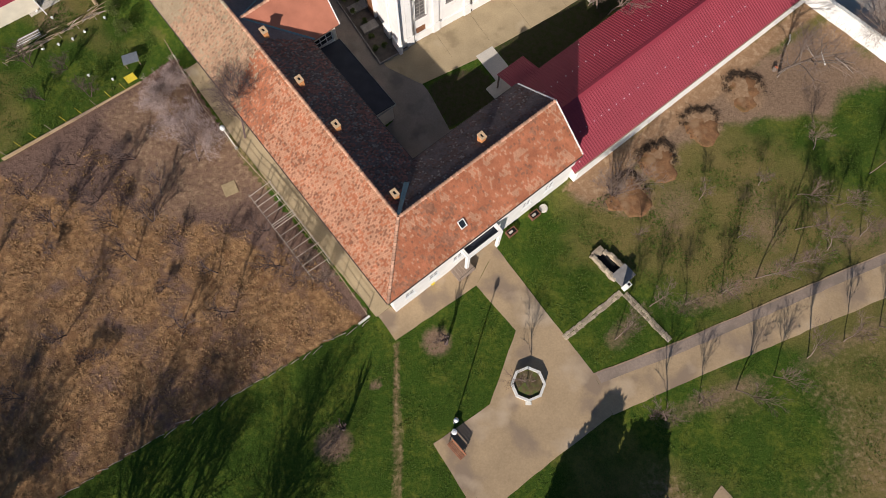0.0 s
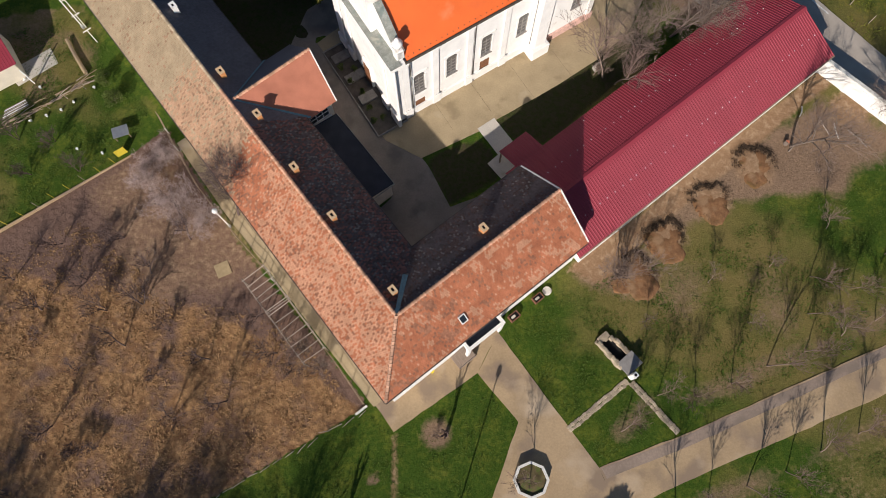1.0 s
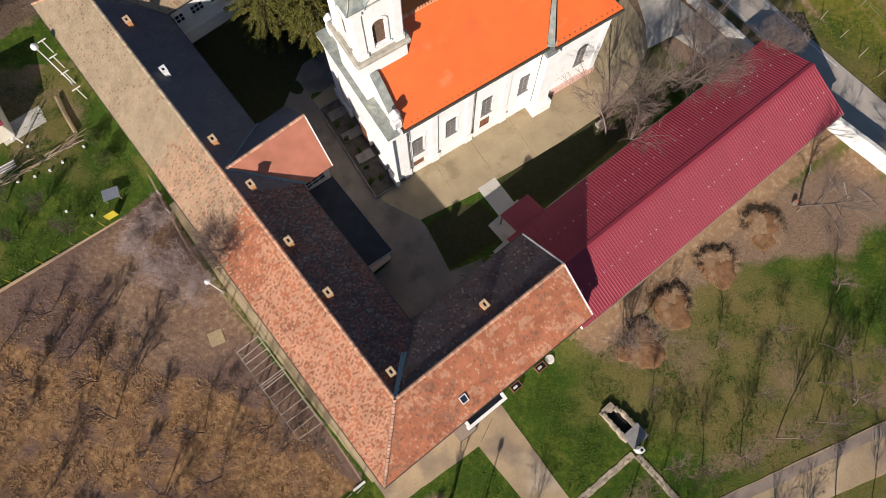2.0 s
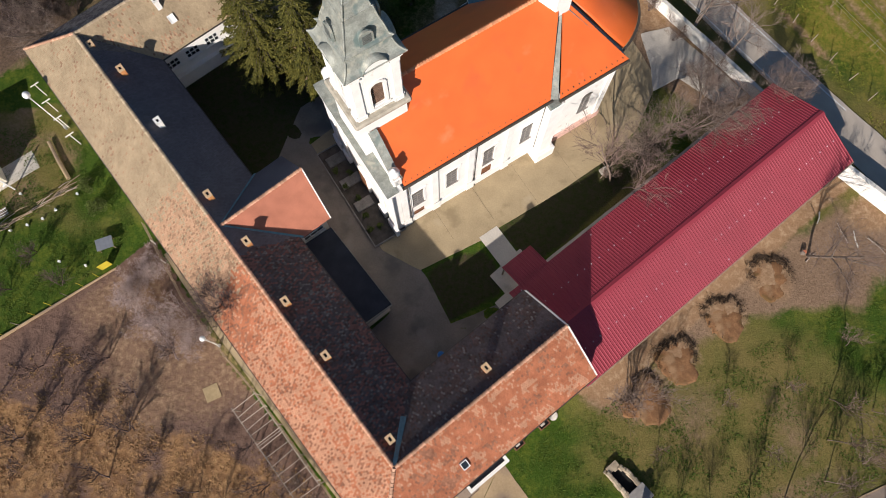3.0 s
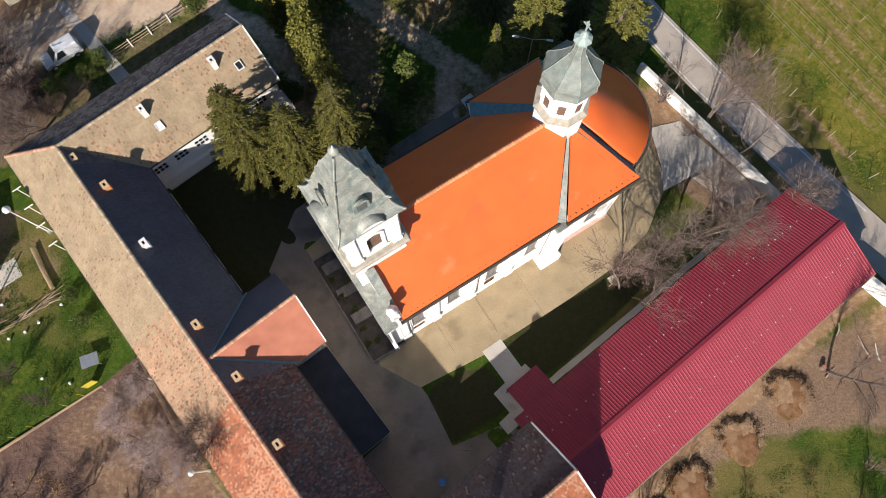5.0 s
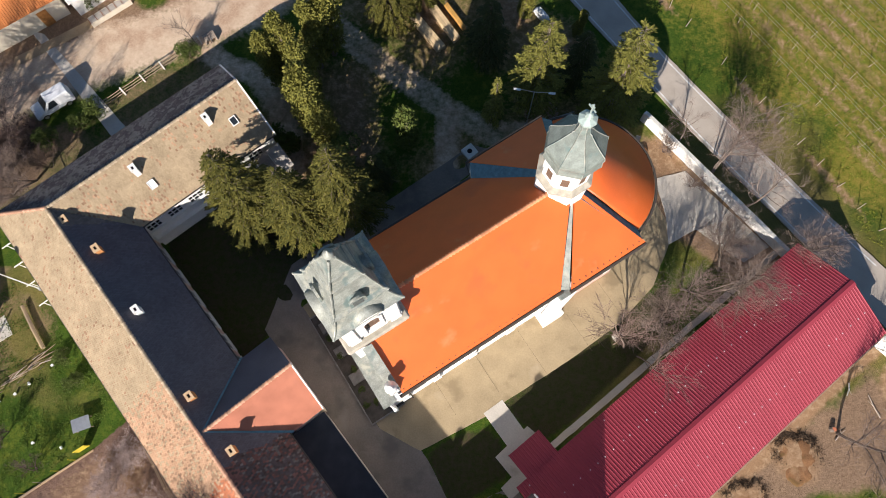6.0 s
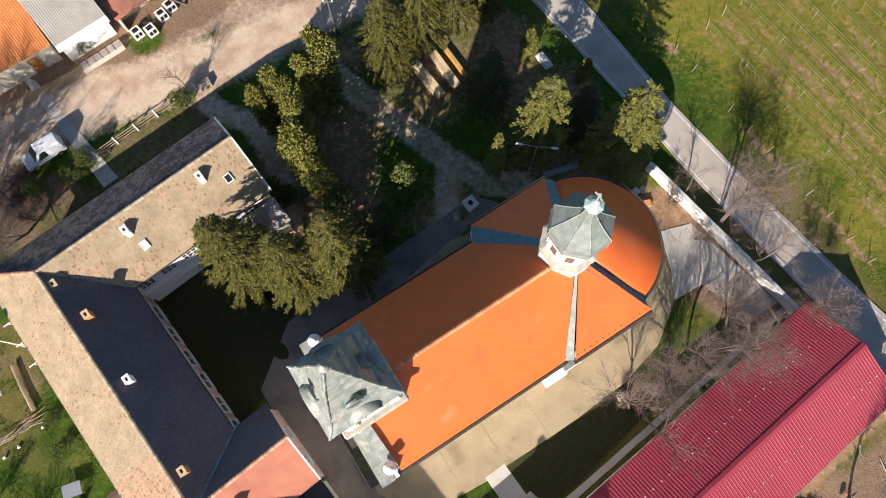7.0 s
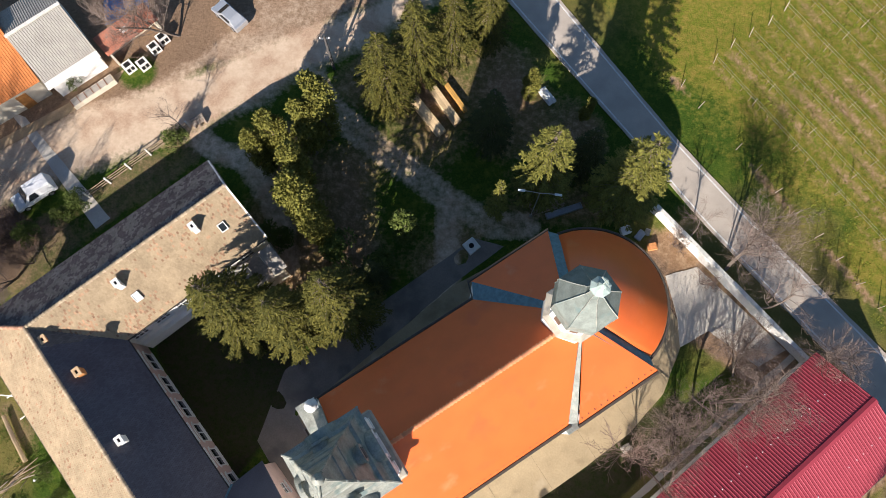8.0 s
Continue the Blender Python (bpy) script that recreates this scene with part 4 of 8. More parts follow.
part("gutter", tube(bmesh.new(), [(-15.9, -BH - 0.05, BZE - 0.06), (15.8, -BH - 0.05, BZE - 0.06)], [0.07, 0.07], 6), M_WOOD, barn, "brown rain gutter")
bm = bmesh.new()
lathe(bm, [(0.05, 0), (0.045, 0.04), (0.02, 0.05)], 6)
ME_CAP = mesh_of("screw_cap", bm, M_FRAME)
for s in (1, -1):
    for i in range(36):
        x = -15 + i * 0.86 + rng.uniform(-0.12, 0.12)
        if rng.random() < 0.18:
            continue
        for f in ((0.5,) if i % 9 else (0.5, 0.9)):
            piece("screw_cap", ME_CAP, barn, Matrix.Translation((x, s * BH * f, BZR - (BZR - BZE) * f + 0.03)))
# small porch roof on the court side
porch = thing("porch", *(CM @ Vector((18.4, 5.8, 0))).to_2d(), -0.4, A, "small red sheet-roofed porch on concrete slabs", "porch")
part("roof_sheet", ribbed(-1.7, 1.5, 1.55, 2.42, -0.62, 3.06), M_RED, porch)
for x, y in ((-1.55, 1.35), (1.35, 1.35)):
    part("post", boxes((x - 0.06, x + 0.06, y - 0.06, y + 0.06, -0.1, 2.46)), M_WOOD, porch)

# ---- the church ----
U0, V0 = 28.0, 38.5
c_, s_ = math.cos(radians(32.5)), math.sin(radians(32.5))
church = thing("church", U0 * c_ - V0 * s_, U0 * s_ + V0 * c_, -0.4, 32.5, "white baroque church with an orange sheet roof and zinc spires", "church")
BASE = -0.4
SH = Matrix.Translation((-U0, -V0, -BASE))


def cpart(name, bm, mat, parent=None, label="", smooth=False):
    return part(name, put(bm, SH), mat, parent or church, label, smooth)


EAVE, RIDGE = 9.9, 15.1
CZ0 = -0.6
# walls
def church_wall(u, v, turn, length, cols=(), top=9.55, thick=0.6):
    m = pose(u, v, 0, 0, 0, turn)
    cpart("wall", put(wall_bm(length, CZ0, top, thick, cols), m), M_WHITE)
    return m


M_BRONZE = material("brown timber door", (0.2, 0.09, 0.045), 0.7, spread=0.25, scale=6)
M_LATTICE = material("leaded window glass", (0.1, 0.095, 0.09), 0.3, spread=0.3, scale=6, bump=0.1)
M_LEAD = material("grey leading and window iron", (0.3, 0.28, 0.26), 0.7, spread=0.15)


def arch_head(m, w, h, mat, rise=0.55, out=0.012, sides=10):
    """The half-round top of an arched opening, set flat over its lower part."""
    bm = bmesh.new()
    q = [(w / 2 - w / 2 * math.cos(math.pi * i / sides), h + rise * w / 2 * math.sin(math.pi * i / sides)) for i in range(sides + 1)]
    fa = [bm.verts.new((x, -out, z)) for x, z in q]
    fb = [bm.verts.new((x, 0.0, z)) for x, z in q]
    bm.faces.new(fa)
    for i in range(len(q)):
        j = (i + 1) % len(q)
        bm.faces.new((fa[i], fb[i], fb[j], fa[j]))
    bmesh.ops.recalc_face_normals(bm, faces=bm.faces[:])
    return cpart("window_head", put(bm, m), mat)


wins = [18.85, 22.25, 26.0, 29.95]
cols = [(w - 17.2 - 0.55, w - 17.2 + 0.55, [(0.0, 1.6), (3.1, 5.6)] if i == 0 else [(0.0, 2.1), (3.1, 5.6)] if i == 2 else [(3.1, 5.6)]) for i, w in enumerate(wins)]
m = church_wall(17.2, 33.45, 0, 14.3, cols)
for i, w in enumerate(wins):
    window(church, SH @ m @ pose(w - 17.2 - 0.55, 0, 3.1), 1.1, 2.5, 2, 5, False, True, M_LEAD, M_LATTICE, 0.1)
    mw = m @ pose(w - 17.2 - 0.55, 0, 3.1)
    arch_head(mw, 1.1, 2.5, M_LATTICE, 0.9)
    cpart("window_surround", put(boxes((-0.2, -0.02, -0.05, 0, -0.1, 2.55), (1.12, 1.3, -0.05, 0, -0.1, 2.55), (-0.3, 1.4, -0.1, 0, 3.06, 3.2)), mw), M_WHITE)
for i, top in ((0, 1.6), (2, 2.1)):
    d = cpart("door", put(boxes((0, 1.1, 0.08, 0.16, 0, top)), m @ pose(wins[i] - 17.75, 0, 0)), M_BRONZE, None, "brown timber door")
    cpart("door_rail", put(boxes((0.05, 1.05, 0.05, 0.08, top * 0.45, top * 0.52), (0.52, 0.58, 0.05, 0.08, 0, top)), m @ pose(wins[i] - 17.75, 0, 0)), M_BRONZE)
m = church_wall(31.5, 33.1, 0, 6.7, [(3.9, 5.0, [(3.1, 5.6)])])
window(church, SH @ m @ pose(3.9, 0, 3.1), 1.1, 2.5, 2, 5, False, True, M_LEAD, M_LATTICE, 0.1)
arch_head(m @ pose(3.9, 0, 3.1), 1.1, 2.5, M_LATTICE, 0.9)
church_wall(38.2, 33.7, 90, 11.0)
church_wall(38.2, 44.9, 180, 7.1)
church_wall(31.1, 44.3, -90, 0.9)
church_wall(31.0, 43.4, 180, 13.8)
church_wall(17.2, 43.5, -90, 9.5)
# apse
bm = bmesh.new()
lathe(bm, [(5.1, CZ0), (5.1, 9.55)], 32, 37.5, 39.0)
cpart("apse_wall", bm, M_WHITE)
# plinth, pilasters and cornice along the south front
cpart("plinth", boxes((17.3, 31.3, 33.25, 33.448, CZ0, 0.75)), M_WHITE)
M_ROSE = material("rose-washed plinth", (0.62, 0.4, 0.34), 0.9, spread=0.15)
cpart("plinth", boxes((32.5, 38.4, 32.9, 33.098, CZ0, 0.7)), M_ROSE, None, "rose-washed plinth")
for u in (17.5, 20.5, 24.1, 27.95):
    cpart("pilaster", boxes((u - 0.3, u + 0.3, 33.28, 33.447, 0.75, 8.6), (u - 0.38, u + 0.38, 33.2, 33.446, 8.6, 9.0), (u - 0.4, u + 0.4, 33.16, 33.246, CZ0, 1.1)), M_WHITE)
for u in (32.2, 37.9):
    cpart("pilaster", boxes((u - 0.3, u + 0.3, 32.95, 33.097, 0.7, 8.6), (u - 0.38, u + 0.38, 32.9, 33.096, 8.6, 9.0)), M_WHITE)
# the heavy pier where nave and choir meet
cpart("pier", bevelled(boxes((30.9, 32.3, 32.3, 33.44, CZ0, 9.3)), 0.06), M_WHITE, None, "white stepped corner pier")
cpart("pier", bevelled(boxes((30.6, 32.6, 31.95, 33.43, CZ0, 1.2)), 0.06), M_WHITE, None, "white stepped pier base")
cpart("pier_cap", boxes((30.85, 31.9, 32.35, 33.4, 9.3, 9.75)), M_ZINC)
cpart("cornice", boxes((17.1, 31.45, 33.1, 33.46, 9.2, 9.72)), M_WHITE)
cpart("cornice", boxes((31.6, 38.4, 32.75, 33.12, 9.2, 9.72)), M_WHITE)
M_GUT2 = material("dark bronze gutter", (0.1, 0.085, 0.07), 0.5, 0.4, spread=0.15)
cpart("gutter", tube(bmesh.new(), [(17.3, 32.86, 9.8), (31.3, 32.83, 9.8)], [0.13, 0.13], 6), M_GUT2)
cpart("gutter", tube(bmesh.new(), [(31.7, 32.47, 9.8), (38.6, 32.45, 9.8)], [0.13, 0.13], 6), M_GUT2)
cpart("gutter", tube(bmesh.new(), [(17.3, 43.96, 9.78), (30.5, 43.96, 9.78), (30.9, 45.15, 9.78), (38.1, 45.25, 9.78)], [0.11] * 4, 6), M_GUT2)
cpart("gutter", tube(bmesh.new(), [(37.5 + 5.66 * math.cos(a), 39.0 + 5.66 * math.sin(a), 9.78) for a in [radians(-78 + 158 * i / 20) for i in range(21)]], [0.1] * 21, 6), M_GUT2)
bm = boxes((-0.03, 0.03, -0.07, 0.07, 0, 0.06))
ME_SNOW = mesh_of("snow_guard", bm, M_GUT2)
for i in range(26):
    u = 17.8 + i * 0.54
    piece("snow_guard", ME_SNOW, church, SH @ Matrix.Translation((u, 33.2, EAVE + 0.16)))
    if i < 12:
        piece("snow_guard", ME_SNOW, church, SH @ Matrix.Translation((32.2 + i * 0.54, 32.85, EAVE + 0.16)))
for u, v in ((17.95, 33.2), (24.6, 33.3), (30.9, 32.95)):
    cpart("downpipe", tube(bmesh.new(), [(u, v - 0.1, 9.7), (u, v + 0.05, 9.2), (u, v + 0.05, 0.2), (u, v - 0.15, 0.0)], [0.06] * 4, 6), M_GUT2)


# roofs
def croof(pts, mat=None, name="roof", label="", thick=0.1):
    bm = bmesh.new()
    slab(bm, pts, thick)
    return cpart(name, bm, mat or M_ORANGE, None, label)


croof([(17.55, 32.98, EAVE), (31.15, 32.95, EAVE), (34.75, 38.1, 14.77), (34.75, 38.45, RIDGE), (17.55, 38.45, RIDGE)])
croof([(17.55, 43.85, EAVE), (17.55, 38.45, RIDGE), (34.4, 38.45, RIDGE), (34.3, 39.6, 13.99), (30.55, 43.85, EAVE)])
croof([(31.85, 32.6, EAVE), (38.62, 32.58, EAVE), (35.3, 38.0, 13.72), (34.95, 37.75, 13.62)])
croof([(31.1, 45.03, EAVE), (34.5, 39.9, 14.12), (34.9, 39.85, 14.16), (38.0, 45.15, EAVE)])
croof([(31.15, 33.0, EAVE - 0.03), (31.75, 32.7, EAVE - 0.03), (35.0, 37.85, 13.6), (34.7, 38.0, 13.6)], M_ZINC, "flashing", "grey zinc valley flashing", 0.06)
croof([(30.5, 43.83, EAVE + 0.02), (34.3, 39.6, 13.97), (34.5, 39.9, 14.1), (31.14, 45.0, EAVE - 0.02)], M_FLASH, "flashing", "blue-green valley flashing", 0.06)
croof([(38.5, 32.65, EAVE - 0.03), (38.75, 33.7, EAVE - 0.03), (35.6, 38.5, 13.55), (35.1, 37.6, 13.5)], M_FLASH, "flashing", "blue-green valley flashing", 0.06)
croof([(38.0, 45.1, EAVE - 0.02), (34.95, 39.9, 14.1), (35.6, 39.4, 14.0), (38.5, 44.5, EAVE - 0.03)], M_FLASH, "flashing", "blue-green valley flashing", 0.06)
bm = bmesh.new()
top = bm.verts.new((35.3, 39.0, 14.1))
n = 28
rim = [bm.verts.new((37.5 + 5.5 * math.cos(a), 39.0 + 5.5 * math.sin(a), EAVE)) for a in [radians(-77 + 157 * i / n) for i in range(n + 1)]]
mid = [bm.verts.new(v.co.lerp(top.co, 0.5) + Vector((0, 0, 0.18))) for v in rim]
for i in range(n):
    bm.faces.new((rim[i], rim[i + 1], mid[i + 1], mid[i]))
    bm.faces.new((mid[i], mid[i + 1], top))
ext = bmesh.ops.extrude_face_region(bm, geom=bm.faces[:])
bmesh.ops.translate(bm, vec=(0, 0, -0.1), verts=[v for v in ext["geom"] if isinstance(v, bmesh.types.BMVert)])
bmesh.ops.recalc_face_normals(bm, faces=bm.faces[:])
cpart("apse_roof", bm, M_ORANGE, None, "", True)
M_RIDGE_O = material("pale orange ridge tile", (0.7, 0.3, 0.15), 0.8, spread=0.15, per_object=0.2)
bm = bmesh.new()
tube(bm, [(-0.13, 0, 0), (0.04, 0, 0.01), (0.045, 0, 0.02), (0.13, 0, 0.02)], [0.12, 0.13, 0.17, 0.17], 8)
ME_RO = mesh_of("ridge_tile", bm, M_RIDGE_O)
for i in range(51):
    piece("ridge_tile", ME_RO, church, SH @ Matrix.Translation((20.3 + i * 0.26, 38.45, RIDGE)))

# cast joints in the yard before the south front
M_JOINT = material("dark open joint", (0.19, 0.15, 0.1), 1.0, spread=0.2)
yard = bpy.data.objects["pavement_yard"]
for u, v0, v1 in ((20.2, 29.9, 33.2), (24.3, 29.5, 33.1), (28.6, 28.6, 33.1), (33.0, 28.0, 31.9), (37.0, 28.6, 32.8)):
    bm = bmesh.new()
    q = [(u * c_ - v * s_, u * s_ + v * c_) for u, v in ((u - 0.012, v0), (u + 0.012, v0), (u + 0.035, v1), (u + 0.012, v1))]
    slab(bm, [(x, y, level(x, y) + 0.0545) for x, y in q], 0.004)
    part("joint", bm, M_JOINT, yard)

# west front: cornice, attic gable and urns
cpart("facade", boxes((16.4, 17.18, 33.3, 43.6, CZ0, 9.6)), M_WHITE)
for v0, v1 in ((32.9, 34.2), (35.0, 35.9), (41.3, 42.2), (42.8, 44.0)):
    cpart("facade_pier", bevelled(boxes((16.2, 16.39, v0, v1, CZ0, 9.5), (16.02, 16.385, v0 - 0.1, v1 + 0.1, CZ0, 1.2)), 0.05), M_WHITE)
cpart("facade_cornice", boxes((15.95, 17.3, 32.75, 44.1, 9.6, 10.1)), M_WHITE)
cpart("cornice_cover", boxes((15.9, 16.95, 32.7, 44.15, 10.1, 10.15)), M_ZINC, None, "green-grey zinc cornice cover")
for sgn in (-1, 1):
    bm = bmesh.new()
    prof = [(5.3, 10.1), (5.3, 11.0), (4.6, 11.15), (3.9, 11.9), (2.9, 12.9), (2.0, 13.6), (2.0, 10.1)]
    fa = [bm.verts.new((16.95, 38.5 + sgn * y, z)) for y, z in prof]
    fb = [bm.verts.new((17.5, 38.5 + sgn * y, z)) for y, z in prof]
    bm.faces.new(fa)
    bm.faces.new(fb[::-1])
    for i in range(len(prof)):
        bm.faces.new((fa[i], fb[i], fb[(i + 1) % len(prof)], fa[(i + 1) % len(prof)]))
    bmesh.ops.recalc_face_normals(bm, faces=bm.faces[:])
    cpart("attic_gable", bm, M_WHITE)
    bm = bmesh.new()
    for (y0, z0), (y1, z1) in zip(prof[1:5], prof[2:6]):
        slab(bm, [(16.9, 38.5 + sgn * y0, z0 + 0.06), (17.62, 38.5 + sgn * y0, z0 + 0.06), (17.62, 38.5 + sgn * y1, z1 + 0.06), (16.9, 38.5 + sgn * y1, z1 + 0.06)], 0.05)
    cpart("gable_coping", bm, M_ZINC)
    v = 38.5 + sgn * 4.95
    cpart("urn_pedestal", bevelled(boxes((16.8, 17.5, v - 0.35, v + 0.35, 10.15, 11.2)), 0.05), M_WHITE)
    cpart("urn", lathe(bmesh.new(), [(0.22, 11.3), (0.16, 11.45), (0.42, 11.8), (0.46, 12.0), (0.32, 12.2), (0.2, 12.28), (0.24, 12.4), (0.05, 12.65)], 12, 17.15, v), M_WHITE, None, "white stone urn", True)
bm = boxes((16.1, 16.4, 37.75, 39.25, CZ0, 3.2))
cpart("portal", bevelled(bm, 0.05), M_WHITE)
cpart("door", boxes((16.06, 16.1, 37.95, 39.05, CZ0 + 0.1, 2.7)), M_BRONZE, None, "brown timber portal door")

# the bell tower
TU, TV = 18.35, 38.6
M_SILL = material("weathered stone cornice", (0.4, 0.36, 0.29), 0.85, spread=0.2, scale=2, dark=(0.26, 0.25, 0.22), dark_at=0.55)
cpart("tower_shaft", boxes((TU - 1.98, TU + 1.98, TV - 1.98, TV + 1.98, 9.6, 15.1)), M_WHITE)
cpart("tower_base_cornice", bevelled(boxes((TU - 2.3, TU + 2.3, TV - 2.3, TV + 2.3, 15.1, 15.55)), 0.12), M_SILL, None, "weathered stone tower cornice")
belfry_m = [pose(TU - 1.8, TV - 1.8, 0, 0, 0, 0), pose(TU + 1.8, TV - 1.8, 0, 0, 0, 90), pose(TU + 1.8, TV + 1.8, 0, 0, 0, 180), pose(TU - 1.8, TV + 1.8, 0, 0, 0, -90)]
M_LOUVRE = material("brown belfry louvre", (0.16, 0.1, 0.07), 0.8, spread=0.2)
for k, m in enumerate(belfry_m):
    cpart("belfry_wall", put(put(wall_bm(3.2, 15.55, 20.9, 0.38, [(1.3, 2.3, [(16.2, 18.65)])]), Matrix()), m), M_WHITE)
    w = cpart("belfry_window", put(boxes(*[(1.3, 2.3, 0.16, 0.2, 16.2 + 0.2 * i, 16.33 + 0.2 * i) for i in range(12)], (1.3, 2.3, 0.22, 0.24, 16.2, 18.65)), m), M_LOUVRE, None, "brown louvred belfry opening")
    bm = bmesh.new()
    for i in range(10):
        a0, a1 = math.pi * i / 10, math.pi * (i + 1) / 10
        for rr, y in ((0.75, -0.1),):
            q = [(1.8 - r * math.cos(a), 18.6 + r * 0.9 * math.sin(a)) for a, r in ((a0, 0.5), (a1, 0.5), (a1, 0.75), (a0, 0.75))]
            f = [bm.verts.new((x, -0.1, z)) for x, z in q]
            g = [bm.verts.new((x, 0.0, z)) for x, z in q]
            bm.faces.new(f)
            for j in range(4):
                bm.faces.new((f[j], g[j], g[(j + 1) % 4], f[(j + 1) % 4]))
    for x in (1.08, 2.32):
        box(bm, x, x + 0.2, -0.1, 0.0, 16.1, 18.6)
    box(bm, 0.95, 2.65, -0.16, 0.0, 15.95, 16.12)
    cpart("belfry_surround", put(bm, m), M_WHITE)
    arch_head(m @ pose(1.3, 0, 0), 1.0, 18.65, M_LOUVRE, 0.9, 0.02)
    cpart("corner_pilaster", put(boxes((0.0, 0.62, -0.12, 0.0, 15.7, 20.4), (-0.05, 0.7, -0.18, 0.0, 20.4, 20.75), (-0.05, 0.7, -0.18, 0.0, 15.55, 15.95)), m), M_WHITE)
    cpart("corner_pilaster", put(boxes((2.98, 3.6, -0.12, 0.0, 15.7, 20.4), (2.9, 3.65, -0.18, 0.0, 20.4, 20.75), (2.9, 3.65, -0.18, 0.0, 15.55, 15.95)), m), M_WHITE)
    # eyebrow in the cornice over each opening
    bm = bmesh.new()
    for i in range(10):
        a0, a1 = math.pi * i / 10, math.pi * (i + 1) / 10
        q = [bm.verts.new((1.8 - 0.95 * math.cos(a), y, 21.2 + 0.95 * math.sin(a))) for a, y in ((a0, -0.5), (a1, -0.5), (a1, 0.6), (a0, 0.6))]
        bm.faces.new(q)
    bmesh.ops.remove_doubles(bm, verts=bm.verts[:], dist=0.001)
    ext = bmesh.ops.extrude_face_region(bm, geom=bm.faces[:])
    bmesh.ops.translate(bm, vec=(0, 0, 0.09), verts=[v for v in ext["geom"] if isinstance(v, bmesh.types.BMVert)])
    bmesh.ops.recalc_face_normals(bm, faces=bm.faces[:])
    cpart("eyebrow", put(bm, m), M_ZINC, None, "", True)
    bm = bmesh.new()
    fa = [bm.verts.new((1.8 - 0.93 * math.cos(math.pi * i / 10), -0.42, 21.15 + 0.93 * math.sin(math.pi * i / 10))) for i in range(11)]
    fb = [bm.verts.new((v.co.x, 0.3, v.co.z)) for v in fa]
    bm.faces.new(fa)
    for i in range(11):
        bm.faces.new((fa[i], fb[i], fb[(i + 1) % 11], fa[(i + 1) % 11]))
    bmesh.ops.recalc_face_normals(bm, faces=bm.faces[:])
    cpart("lunette", put(bm, m), M_WHITE)
cpart("tower_cornice", boxes((TU - 2.05, TU + 2.05, TV - 2.05, TV + 2.05, 20.9, 21.25), (TU - 2.12, TU + 2.12, TV - 2.12, TV + 2.12, 21.25, 21.38)), M_WHITE)
q = math.sqrt(2)
M_DOME_D = material("dark weathered zinc louvre", (0.14, 0.15, 0.14), 0.6, 0.2, spread=0.2)
prof = [(2.26, 21.38), (2.28, 21.48), (2.08, 21.58), (1.9, 21.78), (1.75, 22.1), (1.64, 22.45), (1.58, 22.78), (1.7, 22.8), (1.72, 22.95), (1.52, 23.02), (1.36, 23.75), (1.14, 24.55), (0.96, 25.28), (0.99, 25.3), (0.99, 25.38), (0.92, 25.41), (0.69, 26.22), (0.72, 26.24), (0.72, 26.3), (0.65, 26.33), (0.34, 27.2), (0.18, 27.68)]
spire = cpart("spire", lathe(bmesh.new(), [(r * q, z) for r, z in prof], 4, TU, TV, math.pi / 4), M_ZINC, None, "weathered zinc spire with stepped ledges")
for sx, sy in ((1, 1), (1, -1), (-1, -1), (-1, 1)):
    cpart("spire_rib", tube(bmesh.new(), [(TU + sx * r, TV + sy * r, z + 0.02) for r, z in prof[1:7] + prof[8:10] + prof[10:12] + prof[14:16] + prof[18:]], [0.07] * 16, 6), M_ZINC, spire)
for k, m in enumerate(belfry_m):
    bm = bmesh.new()
    mm = pose(TU, TV, 0, 0, 0, 90 * k)
    outline = [(-0.42, 23.25), (0.42, 23.25), (0.42, 23.9)] + [(0.42 * math.cos(a), 23.9 + 0.42 * math.sin(a)) for a in [math.pi * i / 8 for i in range(1, 8)]] + [(-0.42, 23.9)]
    for s, y0, y1 in ((1.0, -1.58, -0.85), (1.16, -1.66, -1.52)):
        fa = [bm.verts.new((x * s, y0, 23.25 + (z - 23.25) * s)) for x, z in outline]
        fb = [bm.verts.new((x * s, y1, 23.25 + (z - 23.25) * s)) for x, z in outline]
        bm.faces.new(fa)
        bm.faces.new(fb[::-1])
        for i in range(len(outline)):
            j = (i + 1) % len(outline)
            bm.faces.new((fa[i], fb[i], fb[j], fa[j]))
    bmesh.ops.recalc_face_normals(bm, faces=bm.faces[:])
    dm = cpart("dormer", put(bm, mm), M_ZINC, spire)
    cpart("louvre", put(boxes(*[(-0.3, 0.3, -1.7, -1.662, 23.4 + 0.16 * i, 23.49 + 0.16 * i) for i in range(5)]), mm), M_DOME_D, dm)
cpart("finial", lathe(bmesh.new(), [(0.1, 27.65), (0.12, 27.8), (0.26, 27.95), (0.3, 28.1), (0.22, 28.28), (0.06, 28.36), (0.04, 28.6)], 12, TU, TV), M_ZINC, spire, "zinc ball finial", True)

